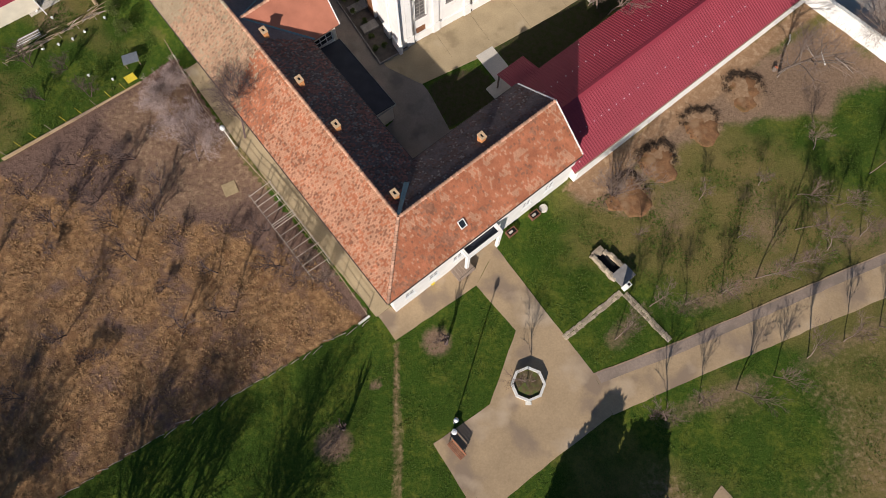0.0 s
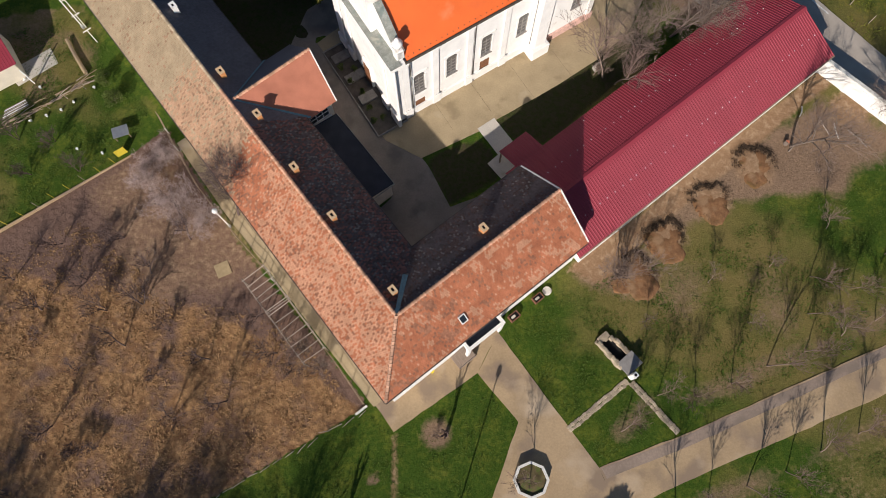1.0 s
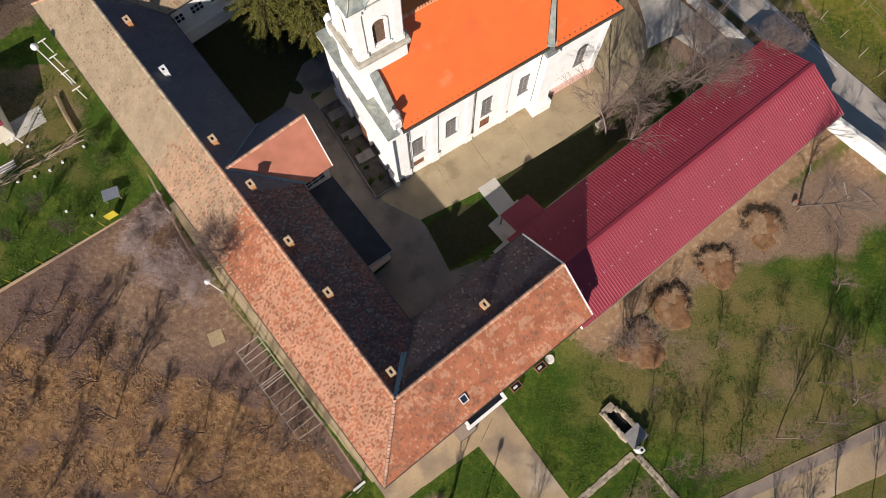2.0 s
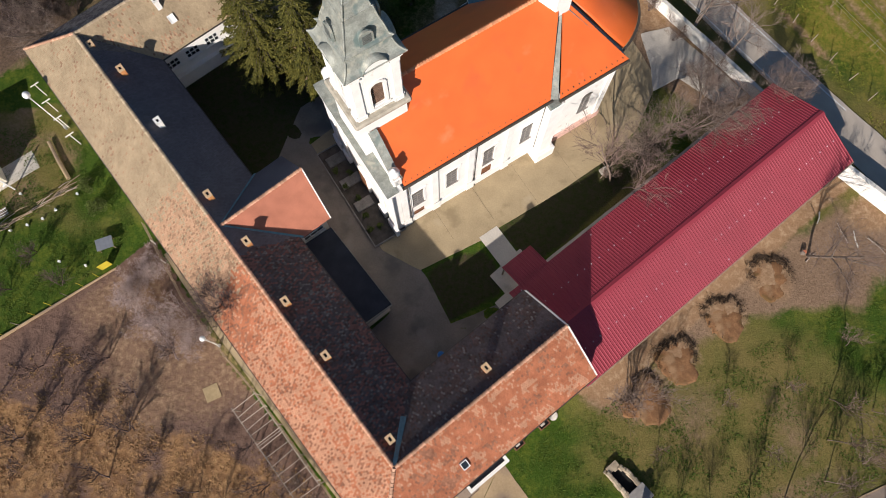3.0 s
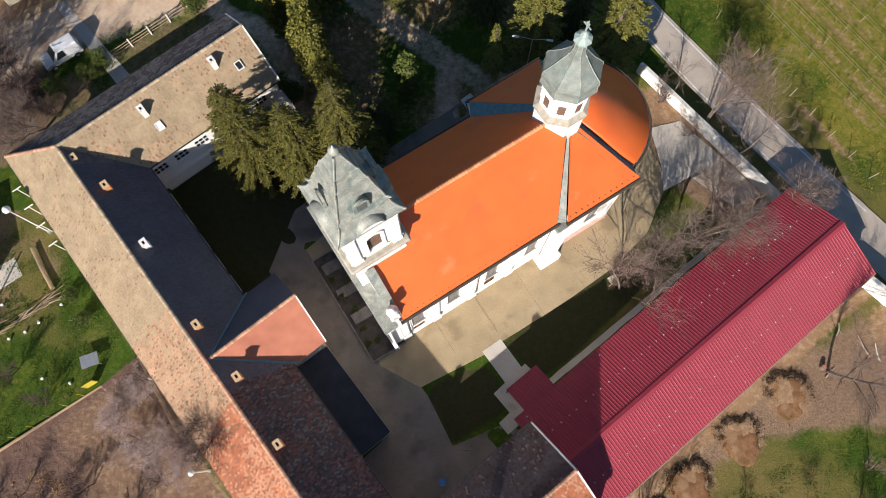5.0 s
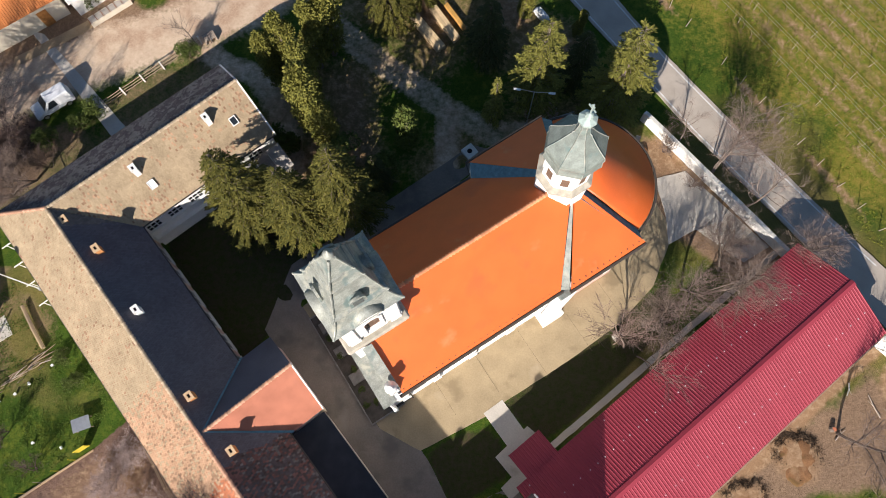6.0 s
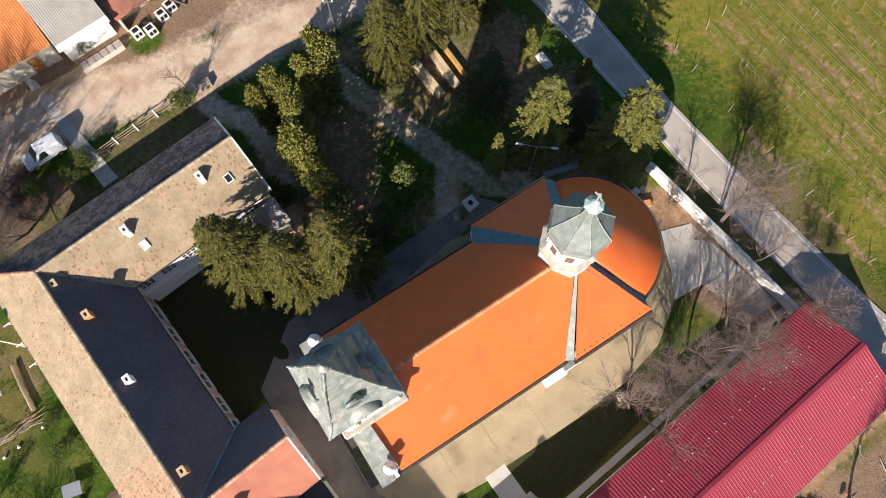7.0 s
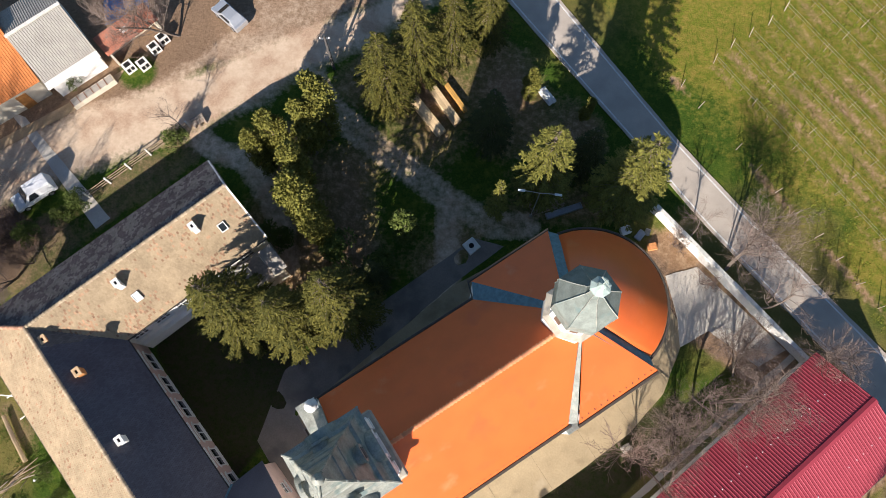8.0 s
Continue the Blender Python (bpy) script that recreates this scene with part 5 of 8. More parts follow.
# the cupola over the choir
CU, CV = 34.6, 39.0
oct0 = math.pi / 8
cpart("drum_base", lathe(bmesh.new(), [(1.86, 11.5), (1.86, 15.7)], 8, CU, CV, oct0), M_WHITE)
cpart("drum_ledge", lathe(bmesh.new(), [(1.82, 15.68), (2.02, 15.8), (2.04, 16.02), (1.66, 16.22)], 8, CU, CV, oct0), M_SILL, None, "weathered stone drum ledge")
cpart("drum", lathe(bmesh.new(), [(1.63, 16.1), (1.63, 18.8), (1.75, 18.95), (1.8, 19.1)], 8, CU, CV, oct0), M_WHITE)
for k in range(8):
    m = pose(CU, CV, 0, 0, 0, 45 * k) @ pose(-0.27, -1.53, 16.75)
    cpart("drum_window", put(boxes((0, 0.54, 0.0, 0.03, 0, 1.2)), m), M_LOUVRE, None, "dark brown drum window")
    cpart("window_surround", put(boxes((-0.1, 0.0, -0.04, 0.03, -0.1, 1.2), (0.54, 0.64, -0.04, 0.03, -0.1, 1.2), (-0.1, 0.64, -0.04, 0.03, 1.2, 1.32)), m), M_WHITE)
prof = [(1.9, 19.05), (2.0, 19.15), (1.99, 19.3), (1.93, 19.75), (1.99, 20.15), (1.93, 20.4), (1.55, 20.8), (1.12, 21.3), (0.76, 21.8), (0.62, 21.98), (0.66, 22.04), (0.5, 22.14), (0.38, 22.65), (0.34, 23.2), (0.36, 23.25)]
M_DOME = material("verdigris dome sheet", (0.2, 0.225, 0.2), 0.6, 0.0, spread=0.22, scale=1.8, fine=12, bump=0.15, dark=(0.15, 0.21, 0.2), dark_at=0.58, dark_scale=1.1)
dome = cpart("dome", lathe(bmesh.new(), prof, 8, CU, CV, oct0), M_DOME, None, "eight-sided verdigris zinc dome")
for k in range(8):
    a = oct0 + k * math.pi / 4
    cpart("dome_rib", tube(bmesh.new(), [(CU + r * math.cos(a), CV + r * math.sin(a), z + 0.01) for r, z in prof], [0.035] * len(prof), 4), M_ZINC, dome)
M_VERD = material("pale verdigris copper", (0.38, 0.46, 0.42), 0.6, 0.2, spread=0.15)
cpart("lantern", lathe(bmesh.new(), [(0.3, 23.2), (0.4, 23.3), (0.58, 23.4), (0.58, 23.55), (0.4, 23.65), (0.22, 23.75), (0.28, 23.9), (0.22, 24.05), (0.06, 24.15)], 8, CU, CV, oct0), M_VERD, dome, "pale verdigris lantern knob")
cpart("cross", boxes((CU - 0.04, CU + 0.04, CV - 0.04, CV + 0.04, 24.1, 25.15), (CU - 0.035, CU + 0.035, CV - 0.32, CV + 0.32, 24.7, 24.78), (CU - 0.035, CU + 0.035, CV - 0.14, CV + 0.14, 24.92, 24.99)), M_VERD, dome, "small metal cross")


# ---- plants: kinds ----
class Soup:
    """Vertices and faces of one mesh."""
    def __init__(self):
        self.v, self.f = [], []

    def tube(self, pts, radii, sides=3):
        base = len(self.v)
        for i, p in enumerate(pts):
            d = (pts[min(i + 1, len(pts) - 1)] - pts[max(i - 1, 0)]).normalized()
            a = d.orthogonal().normalized()
            b = d.cross(a)
            for k in range(sides):
                t = k * math.tau / sides
                self.v.append(p + (a * math.cos(t) + b * math.sin(t)) * radii[i])
        for i in range(len(pts) - 1):
            for k in range(sides):
                o = base + i * sides
                self.f.append((o + k, o + (k + 1) % sides, o + sides + (k + 1) % sides, o + sides + k))

    def leaf(self, p, d, side, length, width):
        k = len(self.v)
        self.v += [p, p + d * length * 0.45 + side * width, p + d * length, p + d * length * 0.45 - side * width]
        self.f.append((k, k + 1, k + 2, k + 3))

    def mesh(self, name, mat):
        me = bpy.data.meshes.new(name)
        me.from_pydata([tuple(p) for p in self.v], [], self.f)
        me.materials.append(mat)
        return me


def rand_dir(r, up=0.0):
    v = Vector((r.gauss(0, 1), r.gauss(0, 1), r.gauss(0, 1) + up))
    return v.normalized()


def sprout(r, wood, twigs, p, d, length, rad, lvl, last, kids, spread, up, bend=0.18):
    n = 4 if lvl < last else 2
    pts, dirs = [p.copy()], [d.copy()]
    for i in range(n):
        d = (d + rand_dir(r) * bend + Vector((0, 0, up * 0.12))).normalized()
        pts.append(pts[-1] + d * length / n)
        dirs.append(d.copy())
    tip = rad * (0.45 if lvl < last else 0.5)
    radii = [rad + (tip - rad) * i / n for i in range(n + 1)]
    (wood if lvl < 2 else twigs).tube(pts, radii, 6 if lvl == 0 else 4 if lvl == 1 else 3)
    if lvl >= last:
        return
    for k in range(kids[lvl]):
        t = r.uniform(0.35 if lvl == 0 else 0.2, 1.0)
        i = min(n - 1, int(t * n))
        q = pts[i].lerp(pts[i + 1], t * n - i)
        out = dirs[i].cross(rand_dir(r)).normalized()
        nd = (dirs[i] * (1 - spread) + out * spread + Vector((0, 0, up * 0.3))).normalized()
        sprout(r, wood, twigs, q, nd, length * r.uniform(0.45, 0.75) * (1.05 - 0.35 * t), max(0.009, radii[i] * r.uniform(0.4, 0.6)), lvl + 1, last, kids, spread, up, bend)


def bare_tree(name, seed, height, rad, kids, spread, up, stems=1, last=3, bark=None, twig=None, lean=0.0):
    """A leafless tree: trunk and limbs, and a crown of fine twigs."""
    r = random.Random(seed)
    wood, twigs = Soup(), Soup()
    for s in range(stems):
        d = Vector((r.gauss(0, 0.1 + 0.3 * (stems > 1)) + lean, r.gauss(0, 0.1 + 0.3 * (stems > 1)), 1)).normalized()
        sprout(r, wood, twigs, Vector((0, 0, -0.25)), d, height * r.uniform(0.62, 0.75), rad * (1 if s == 0 else r.uniform(0.5, 0.9)), 0, last, kids, spread, up)
    ob = new(name)
    ob.empty_display_size = 0.3
    for nm, soup, mat in (("trunk", wood, bark or M_BARK), ("crown", twigs, twig or M_TWIG)):
        o = new(nm, soup.mesh(nm, mat))
        o.parent = ob
    return ob


def needle_tree(name, seed, h, r0, mat, droop=0.35, whorls=26, per=11, full=0.75, start=0.06):
    """A conifer: a straight trunk and whorls of drooping boughs set with sprays."""
    r = random.Random(seed)
    wood, green = Soup(), Soup()
    wood.tube([Vector((0, 0, -0.2)), Vector((0, 0, h * 0.5)), Vector((0, 0, h * 0.97))], [0.02 * h + 0.03, 0.012 * h + 0.02, 0.02], 6)
    for w in range(whorls):
        t = start + (1 - start) * w / whorls
        z = h * t
        R = r0 * min(1.0, (1 - t) ** full * 1.06 + 0.05) * (0.72 + 0.28 * min(1, t / 0.2))
        for k in range(per if t < 0.85 else 7):
            a = r.uniform(0, math.tau)
            L = R * r.uniform(0.72, 1.14)
            out = Vector((math.cos(a), math.sin(a), 0))
            side = Vector((-math.sin(a), math.cos(a), 0))
            dz = r.uniform(-0.12, 0.12) * h / whorls * 3
            pts = []
            for i in range(5):
                s = i / 4
                pts.append(Vector((0, 0, z + dz)) + out * L * s + Vector((0, 0, 0.18 * L * s - droop * L * s * s)) + side * r.uniform(-0.06, 0.06) * L * s)
            wood.tube(pts[:4], [0.03, 0.022, 0.014, 0.008], 3)
            m = max(7, int(L * 13))
            for j in range(m):
                s = (j + r.random()) / m
                s = 0.18 + 0.82 * s
                i = min(3, int(s * 4))
                q = pts[i].lerp(pts[i + 1], s * 4 - i)
                d0 = (pts[i + 1] - pts[i]).normalized()
                for sg in (1, -1):
                    d = (d0 * r.uniform(0.5, 1.0) + side * sg * r.uniform(0.3, 1.0) + Vector((0, 0, r.uniform(-0.35, 0.4)))).normalized()
                    ln_ = r.uniform(0.2, 0.4) * (0.75 + 0.06 * L)
                    sd = d.cross(Vector((r.uniform(-0.5, 0.5), r.uniform(-0.5, 0.5), 1))).normalized()
                    green.leaf(q, d, sd, ln_, ln_ * r.uniform(0.14, 0.22))
    ob = new(name)
    ob.empty_display_size = 0.3
    for nm, soup, mt in (("trunk", wood, M_BARK), ("crown", green, mat)):
        o = new(nm, soup.mesh(nm, mt))
        o.parent = ob
    return ob


def leafy_tree(name, seed, h, r0, mat, lobes=16, leaves=260, trunk_h=0.25, size=0.16):
    """An evergreen shrub or small tree: lobes of many small leaves with gaps between them."""
    r = random.Random(seed)
    wood, green = Soup(), Soup()
    wood.tube([Vector((0, 0, -0.2)), Vector((0.05, 0, h * 0.4)), Vector((0, 0.05, h * 0.8))], [0.03 * h, 0.02 * h, 0.02], 6)
    for k in range(lobes):
        t = trunk_h + (1 - trunk_h) * (k + 0.5) / lobes
        prof = math.sin(math.pi * min(1, (t - trunk_h) / (1 - trunk_h) * 0.85 + 0.15)) ** 0.7
        a = r.uniform(0, math.tau)
        d = r0 * prof * r.uniform(0.35, 0.8)
        c = Vector((math.cos(a) * d, math.sin(a) * d, h * t))
        R = r0 * r.uniform(0.32, 0.52)
        wood.tube([Vector((0, 0, h * t * 0.7)), c], [0.035, 0.012], 3)
        for i in range(leaves):
            n = rand_dir(r, 0.25)
            p = c + n * R * r.uniform(0.6, 1.08)
            dd = (n + rand_dir(r) * 0.9).normalized()
            sd = dd.cross(rand_dir(r)).normalized()
            L = size * r.uniform(0.7, 1.5)
            green.leaf(p, dd, sd, L, L * 0.33)
    ob = new(name)
    ob.empty_display_size = 0.3
    for nm, soup, mt in (("trunk", wood, M_BARK), ("crown", green, mat)):
        o = new(nm, soup.mesh(nm, mt))
        o.parent = ob
    return ob


def stand(ob, x, y, turn=0.0, size=1.0, z=None, tilt=0.0, label="", category="tree", group="", first=[]):
    """A copy of a plant at its place; the first use takes the original itself."""
    m = pose(x, y, level(x, y) if z is None else z, tilt, 0, turn) @ Matrix.Diagonal((size, size, size, 1))
    if ob.name not in first:
        first.append(ob.name)
        o = ob
    else:
        o = copy_thing(ob, Matrix())
    o.matrix_basis = m
    return tagged(o, label, category, group)


def leaf_material(name, dark, light):
    m = bpy.data.materials.new(name)
    m.use_nodes = True
    n, ln = m.node_tree.nodes, m.node_tree.links
    b = n["Principled BSDF"]
    b.inputs["Roughness"].default_value = 0.8
    b.inputs["Specular IOR Level"].default_value = 0.15
    g = n.new("ShaderNodeNewGeometry")
    x = n.new("ShaderNodeMix")
    x.data_type = "RGBA"
    x.inputs[6].default_value, x.inputs[7].default_value = (*dark, 1), (*light, 1)
    t = n.new("ShaderNodeTexNoise")
    t.inputs["Scale"].default_value = 0.9
    c = n.new("ShaderNodeTexCoord")
    ln.new(c.outputs["Object"], t.inputs["Vector"])
    a = n.new("ShaderNodeMath")
    a.operation = "MULTIPLY_ADD"
    a.inputs[1].default_value = 0.6
    ln.new(g.outputs["Random Per Island"], a.inputs[0])
    s = n.new("ShaderNodeMapRange")
    s.inputs["From Min"].default_value, s.inputs["From Max"].default_value, s.inputs["To Max"].default_value = 0.3, 0.7, 0.45
    ln.new(t.outputs["Fac"], s.inputs["Value"])
    ln.new(s.outputs[0], a.inputs[2])
    ln.new(a.outputs[0], x.inputs[0])
    ln.new(x.outputs[2], b.inputs["Base Color"])
    return m


M_FIR = leaf_material("olive fir needles", (0.03, 0.036, 0.009), (0.135, 0.12, 0.024))
M_FIR_Y = leaf_material("yellow-green needles", (0.075, 0.08, 0.018), (0.225, 0.21, 0.045))
M_FIR_D = leaf_material("dark spruce needles", (0.03, 0.038, 0.014), (0.085, 0.09, 0.03))
M_LEAF = leaf_material("mid-green leaves", (0.05, 0.075, 0.016), (0.13, 0.16, 0.04))
M_TWIG_P = material("pale rosy twigs", (0.4, 0.31, 0.285), 0.95, spread=0.15)
M_TWIG_A = material("rosy young twigs", (0.17, 0.115, 0.095), 0.95, spread=0.15)
M_TWIG_D = material("dark twigs", (0.11, 0.077, 0.07), 0.95, spread=0.2)

# conifers and evergreens north of the church
fir_a = needle_tree("fir", 1, 13.0, 3.5, M_FIR)
fir_b = needle_tree("fir", 2, 13.0, 3.1, M_FIR, droop=0.45, full=0.65)
fir_d = needle_tree("spruce", 3, 10.0, 2.6, M_FIR_D, droop=0.5)
FL = "tall olive-green fir beside the church"
for o, x, y, tr, s in ((fir_a, -16.7, 53.7, 0, 1.12), (fir_b, -12.3, 52.7, 40, 1.05), (fir_b, -8.3, 53.9, 200, 1.14), (fir_a, -5.2, 74.4, 70, 0.9), (fir_b, -2.3, 77.0, 10, 0.95), (fir_a, 1.0, 79.4, 150, 0.82), (fir_b, 4.4, 80.8, 300, 0.78)):
    stand(o, x, y, tr, s, label=FL if y < 60 else "bushy olive-green fir by the timber stacks", group="firs")
for x, y, tr, s in ((4.3, 70.5, 0, 0.92), (12.6, 67.4, 100, 0.85), (-6.0, 57.0, 60, 0.62)):
    stand(fir_d, x, y, tr, s, label="dark spruce in the churchyard's shade", group="spruces")
ev_a = leafy_tree("evergreen_tree", 4, 11.0, 1.75, M_FIR_Y, 34, 230, 0.08, 0.22)
for x, y, tr, s in ((-11.8, 62.4, 0, 1.0), (-11.8, 69.2, 120, 0.85), (-14.4, 68.6, 220, 0.8), (-15.9, 67.6, 300, 0.7), (-10.6, 60.6, 40, 0.75), (-10.6, 70.6, 77, 1.0), (-12.3, 65.4, 170, 0.85), (8.0, 74.3, 20, 0.5), (13.2, 72.2, 90, 0.38)):
    stand(ev_a, x, y, tr, s, label="narrow yellow-green evergreen tree by the drive", group="evergreens by the drive")
ev_g = leafy_tree("evergreen_tree", 41, 7.0, 1.15, M_LEAF, 22, 190, 0.06, 0.2)
stand(ev_g, -3.2, 60.7, 0, 1.0, label="slim green evergreen by the church path", group="evergreens by the drive")
fir_y = needle_tree("cypress", 5, 12.0, 2.6, M_FIR_Y, droop=0.2, full=0.55)
stand(fir_y, 8.6, 65.3, 0, 1.08, label="broad yellow-green cypress behind the apse")
stand(fir_y, 15.4, 63.8, 90, 1.2, label="tall yellow-green cypress beside the road")
fir_s = needle_tree("young_fir", 6, 8.0, 1.05, M_FIR_Y, whorls=20, per=8)
stand(fir_s, 4.7, 63.2, 0, 1.0, label="slim young fir behind the apse")
bush = leafy_tree("shrub", 7, 3.0, 1.6, M_LEAF, 12, 260, 0.05, 0.17)
for x, y, tr, s, lab in ((-9.3, 59.5, 60, 1.1, "green shrub in the churchyard"), (-5.6, 57.9, 10, 1.0, "green shrub in the churchyard"), 
                      (-34.2, 62.9, 0, 0.6, "low green bush behind the wing"), (-32.9, 64.2, 100, 0.7, "low green bush behind the wing"), (-37, 61.2, 50, 0.7, "low green bush behind the wing"), (-24.6, 70.2, 20, 0.75, "low green bush by the fence"), (-14.9, 60.6, 300, 1.0, "green shrub at the gable"), (-35.0, 76.2, 40, 0.5, "low green bush by the house"),
                      (-31.3, 38.9, 10, 0.55, "overgrown green bush at the roof's foot"), (-32.6, 41.0, 80, 0.5, "overgrown green bush at the roof's foot")):
    stand(bush, x, y, tr, s, label=lab, category="shrub", group="shrubs")
# clipped thujas south of the forecourt
thuja = leafy_tree("thuja", 8, 6.2, 1.9, M_FIR_D, 44, 330, 0.04, 0.3)
for x, y, s in ((10.4, -9.8, 1.05), (13.2, -10.4, 0.9), (14.6, -10.2, 0.95), (8.2, -10.4, 0.8), (12.0, -12.5, 0.9)):
    stand(thuja, x, y, x * 40, s, label="dark clipped thuja beside the forecourt", group="thujas")

# leafless trees
tall_a = bare_tree("bare_tree", 11, 13.0, 0.2, (13, 10, 9), 0.55, 0.5)
tall_b = bare_tree("bare_tree", 12, 12.0, 0.17, (14, 10, 9), 0.6, 0.35, stems=2)
tall_c = bare_tree("bare_tree", 22, 12.0, 0.15, (9, 7, 6), 0.6, 0.4)
for o, x, y, tr, s, lab in ((tall_b, 19.3, 45.4, 70, 0.72, "tall leafless tree in the churchyard"), (tall_b, 22.4, 46.2, 200, 0.75, "tall leafless tree in the churchyard"), (tall_c, 25.2, 50.4, 130, 0.62, "leafless tree at the white wall"),
                            (tall_c, 26.9, 54.0, 10, 0.78, "leafless tree outside the white wall"), (tall_b, 24.5, 57.2, 250, 0.82, "leafless tree outside the white wall"), (tall_c, 22.0, 60.6, 100, 0.55, "leafless tree outside the white wall"), (tall_b, 30.0, 50.8, 160, 0.6, "leafless tree outside the white wall"), (tall_a, 32.8, 34.5, 90, 0.72, "leafless tree behind the barn"), (tall_b, 43.5, 38.5, 40, 0.6, "leafless tree at the white wall"),
                            (tall_a, -22.5, -13.0, 30, 1.0, "tall leafless tree south of the garden"), (tall_b, -27.5, -14.5, 300, 1.05, "tall leafless tree south of the garden"), (tall_b, -38.5, -8.5, 110, 1.0, "tall leafless tree south of the garden"), (tall_a, -16.8, -12.5, 200, 0.9, "tall leafless tree south of the garden"), (tall_b, -47, -4, 10, 1.0, "tall leafless tree south of the garden"), (tall_a, -41, -19, 10, 1.2, "tall leafless tree south of the garden"), (tall_b, -35, -20, 80, 1.2, "tall leafless tree south of the garden"), (tall_a, -29.5, -17.5, 150, 1.15, "tall leafless tree south of the garden"), (tall_b, -20.5, -18, 220, 1.1, "tall leafless tree south of the garden"), (tall_b, -46, -17, 290, 1.2, "tall leafless tree south of the garden"),
                            (tall_b, -25.6, 81.6, 50, 0.85, "broad leafless tree beside the dirt road"), (tall_c, -23.9, 70.9, 120, 0.5, "small leafless tree at the garden fence"), (tall_a, -41.5, 60.0, 0, 0.95, "leafless tree behind the wing"), (tall_b, -43.5, 62.5, 220, 0.9, "leafless tree behind the wing"), (tall_a, -46, 57, 90, 1.0, "leafless tree behind the wing"), (tall_b, -37.8, 57.6, 120, 0.75, "leafless tree behind the wing"), (tall_b, 24.6, 48.4, 310, 0.6, "tall leafless tree in the churchyard"), (tall_a, 21.0, 46.8, 60, 0.62, "tall leafless tree in the churchyard")):
    stand(o, x, y, tr, s, label=lab, group="tall bare trees")
round_t = bare_tree("bare_tree", 13, 8.6, 0.11, (24, 12, 8), 0.5, 0.62, bark=M_TWIG_D, twig=M_TWIG_D, lean=0.2)
stand(round_t, -18.75, 27.55, 55, 1.0, label="leafless round-headed tree at the west wing", group="tall bare trees")
orch_a = bare_tree("fruit_tree", 14, 4.4, 0.07, (9, 6, 5), 0.4, 0.5, stems=1, twig=M_TWIG_D, bark=M_TWIG_D)
orch_b = bare_tree("fruit_tree", 15, 3.8, 0.055, (8, 6, 5), 0.45, 0.45, stems=2, twig=M_TWIG_D, bark=M_TWIG_D)
for i, (x, y) in enumerate(((-35.6, 18.8), (-31.7, 13.5), (-27.7, 15.6), (-29.7, 18.8), (-34.5, 24.9), (-31.9, 21.5), (-26.2, 22.1), (-26.6, 19.3), (-20.2, 14.5), (-14.4, 15.1), (-33.1, 8.9), (-13.3, 14.0), (-22.9, 25.2), (-24.0, 17.0), (-18.4, 11.0), (-29.0, 25.5), (-38.5, 21.5), (-23, 9.5), (-40.5, 14.5), (-36, 3.5), (-15.8, 18.6))):
    stand((orch_a, orch_b)[i % 2], x, y, i * 67, rng.uniform(0.7, 1.15), label="leafless fruit tree in the dry garden", group="fruit trees in the garden")
pale_t = bare_tree("pale_shrub", 16, 4.4, 0.07, (13, 8, 6), 0.7, 0.2, stems=4, twig=M_TWIG_P, bark=M_TWIG)
for x, y, s in ((-24.3, 28.2, 1.05), (-27.2, 31.0, 0.85), (-21.5, 27.0, 0.8), (-25.8, 33.0, 0.7)):
    stand(pale_t, x, y, x * 30, s, label="pale twiggy shrub at the west wing", category="shrub", group="pale shrubs")
for x, y, s in ((-33.9, 31.8, 0.8), (-36.6, 34.9, 0.8), (-40.0, 35.0, 0.9), (-38.3, 31.5, 0.7)):
    stand(orch_b, x, y, x * 50, s, label="leafless fruit tree in the green garden", group="fruit trees in the grass")
ave = bare_tree("avenue_tree", 17, 5.2, 0.055, (10, 6, 5), 0.42, 0.5, twig=M_TWIG_A, bark=M_TWIG)
ave_b = bare_tree("avenue_tree", 18, 4.8, 0.05, (10, 6, 5), 0.46, 0.45, twig=M_TWIG_A, bark=M_TWIG)
for i, (x, y) in enumerate(TREE_ROW_S + TREE_ROW_N):
    stand((ave, ave_b)[i % 2], x, y, i * 77, rng.uniform(0.85, 1.08), label="slender young leafless tree along the lane", group="trees along the lane")
for i, (x, y, s) in enumerate(((35.1, 26.4, 0.8), (23.8, 21.3, 0.7), (18.1, 18.1, 0.6), (29.5, 22.8, 0.7), (33.0, 22.0, 0.9), (27.0, 17.8, 0.8), (32.3, 18.6, 0.9), (36.5, 21.0, 0.9), (40.0, 24.0, 0.9))):
    stand((ave, ave_b)[i % 2], x, y, i * 31, s, label="small leafless tree on the lawn", group="small trees on the lawn")
for x, y, tr, s in ((15.6, 41.6, 0, 1.75), (16.6, 41.0, 130, 1.5), (14.6, 41.9, 250, 0.9)):
    stand(ave, x, y, tr, s, label="slim leafless tree by the stone marker", group="tall bare trees")
shrub_b = bare_tree("bare_shrub", 19, 4.2, 0.045, (8, 6, 4), 0.4, 0.55, stems=6, twig=M_TWIG, bark=M_TWIG_D)
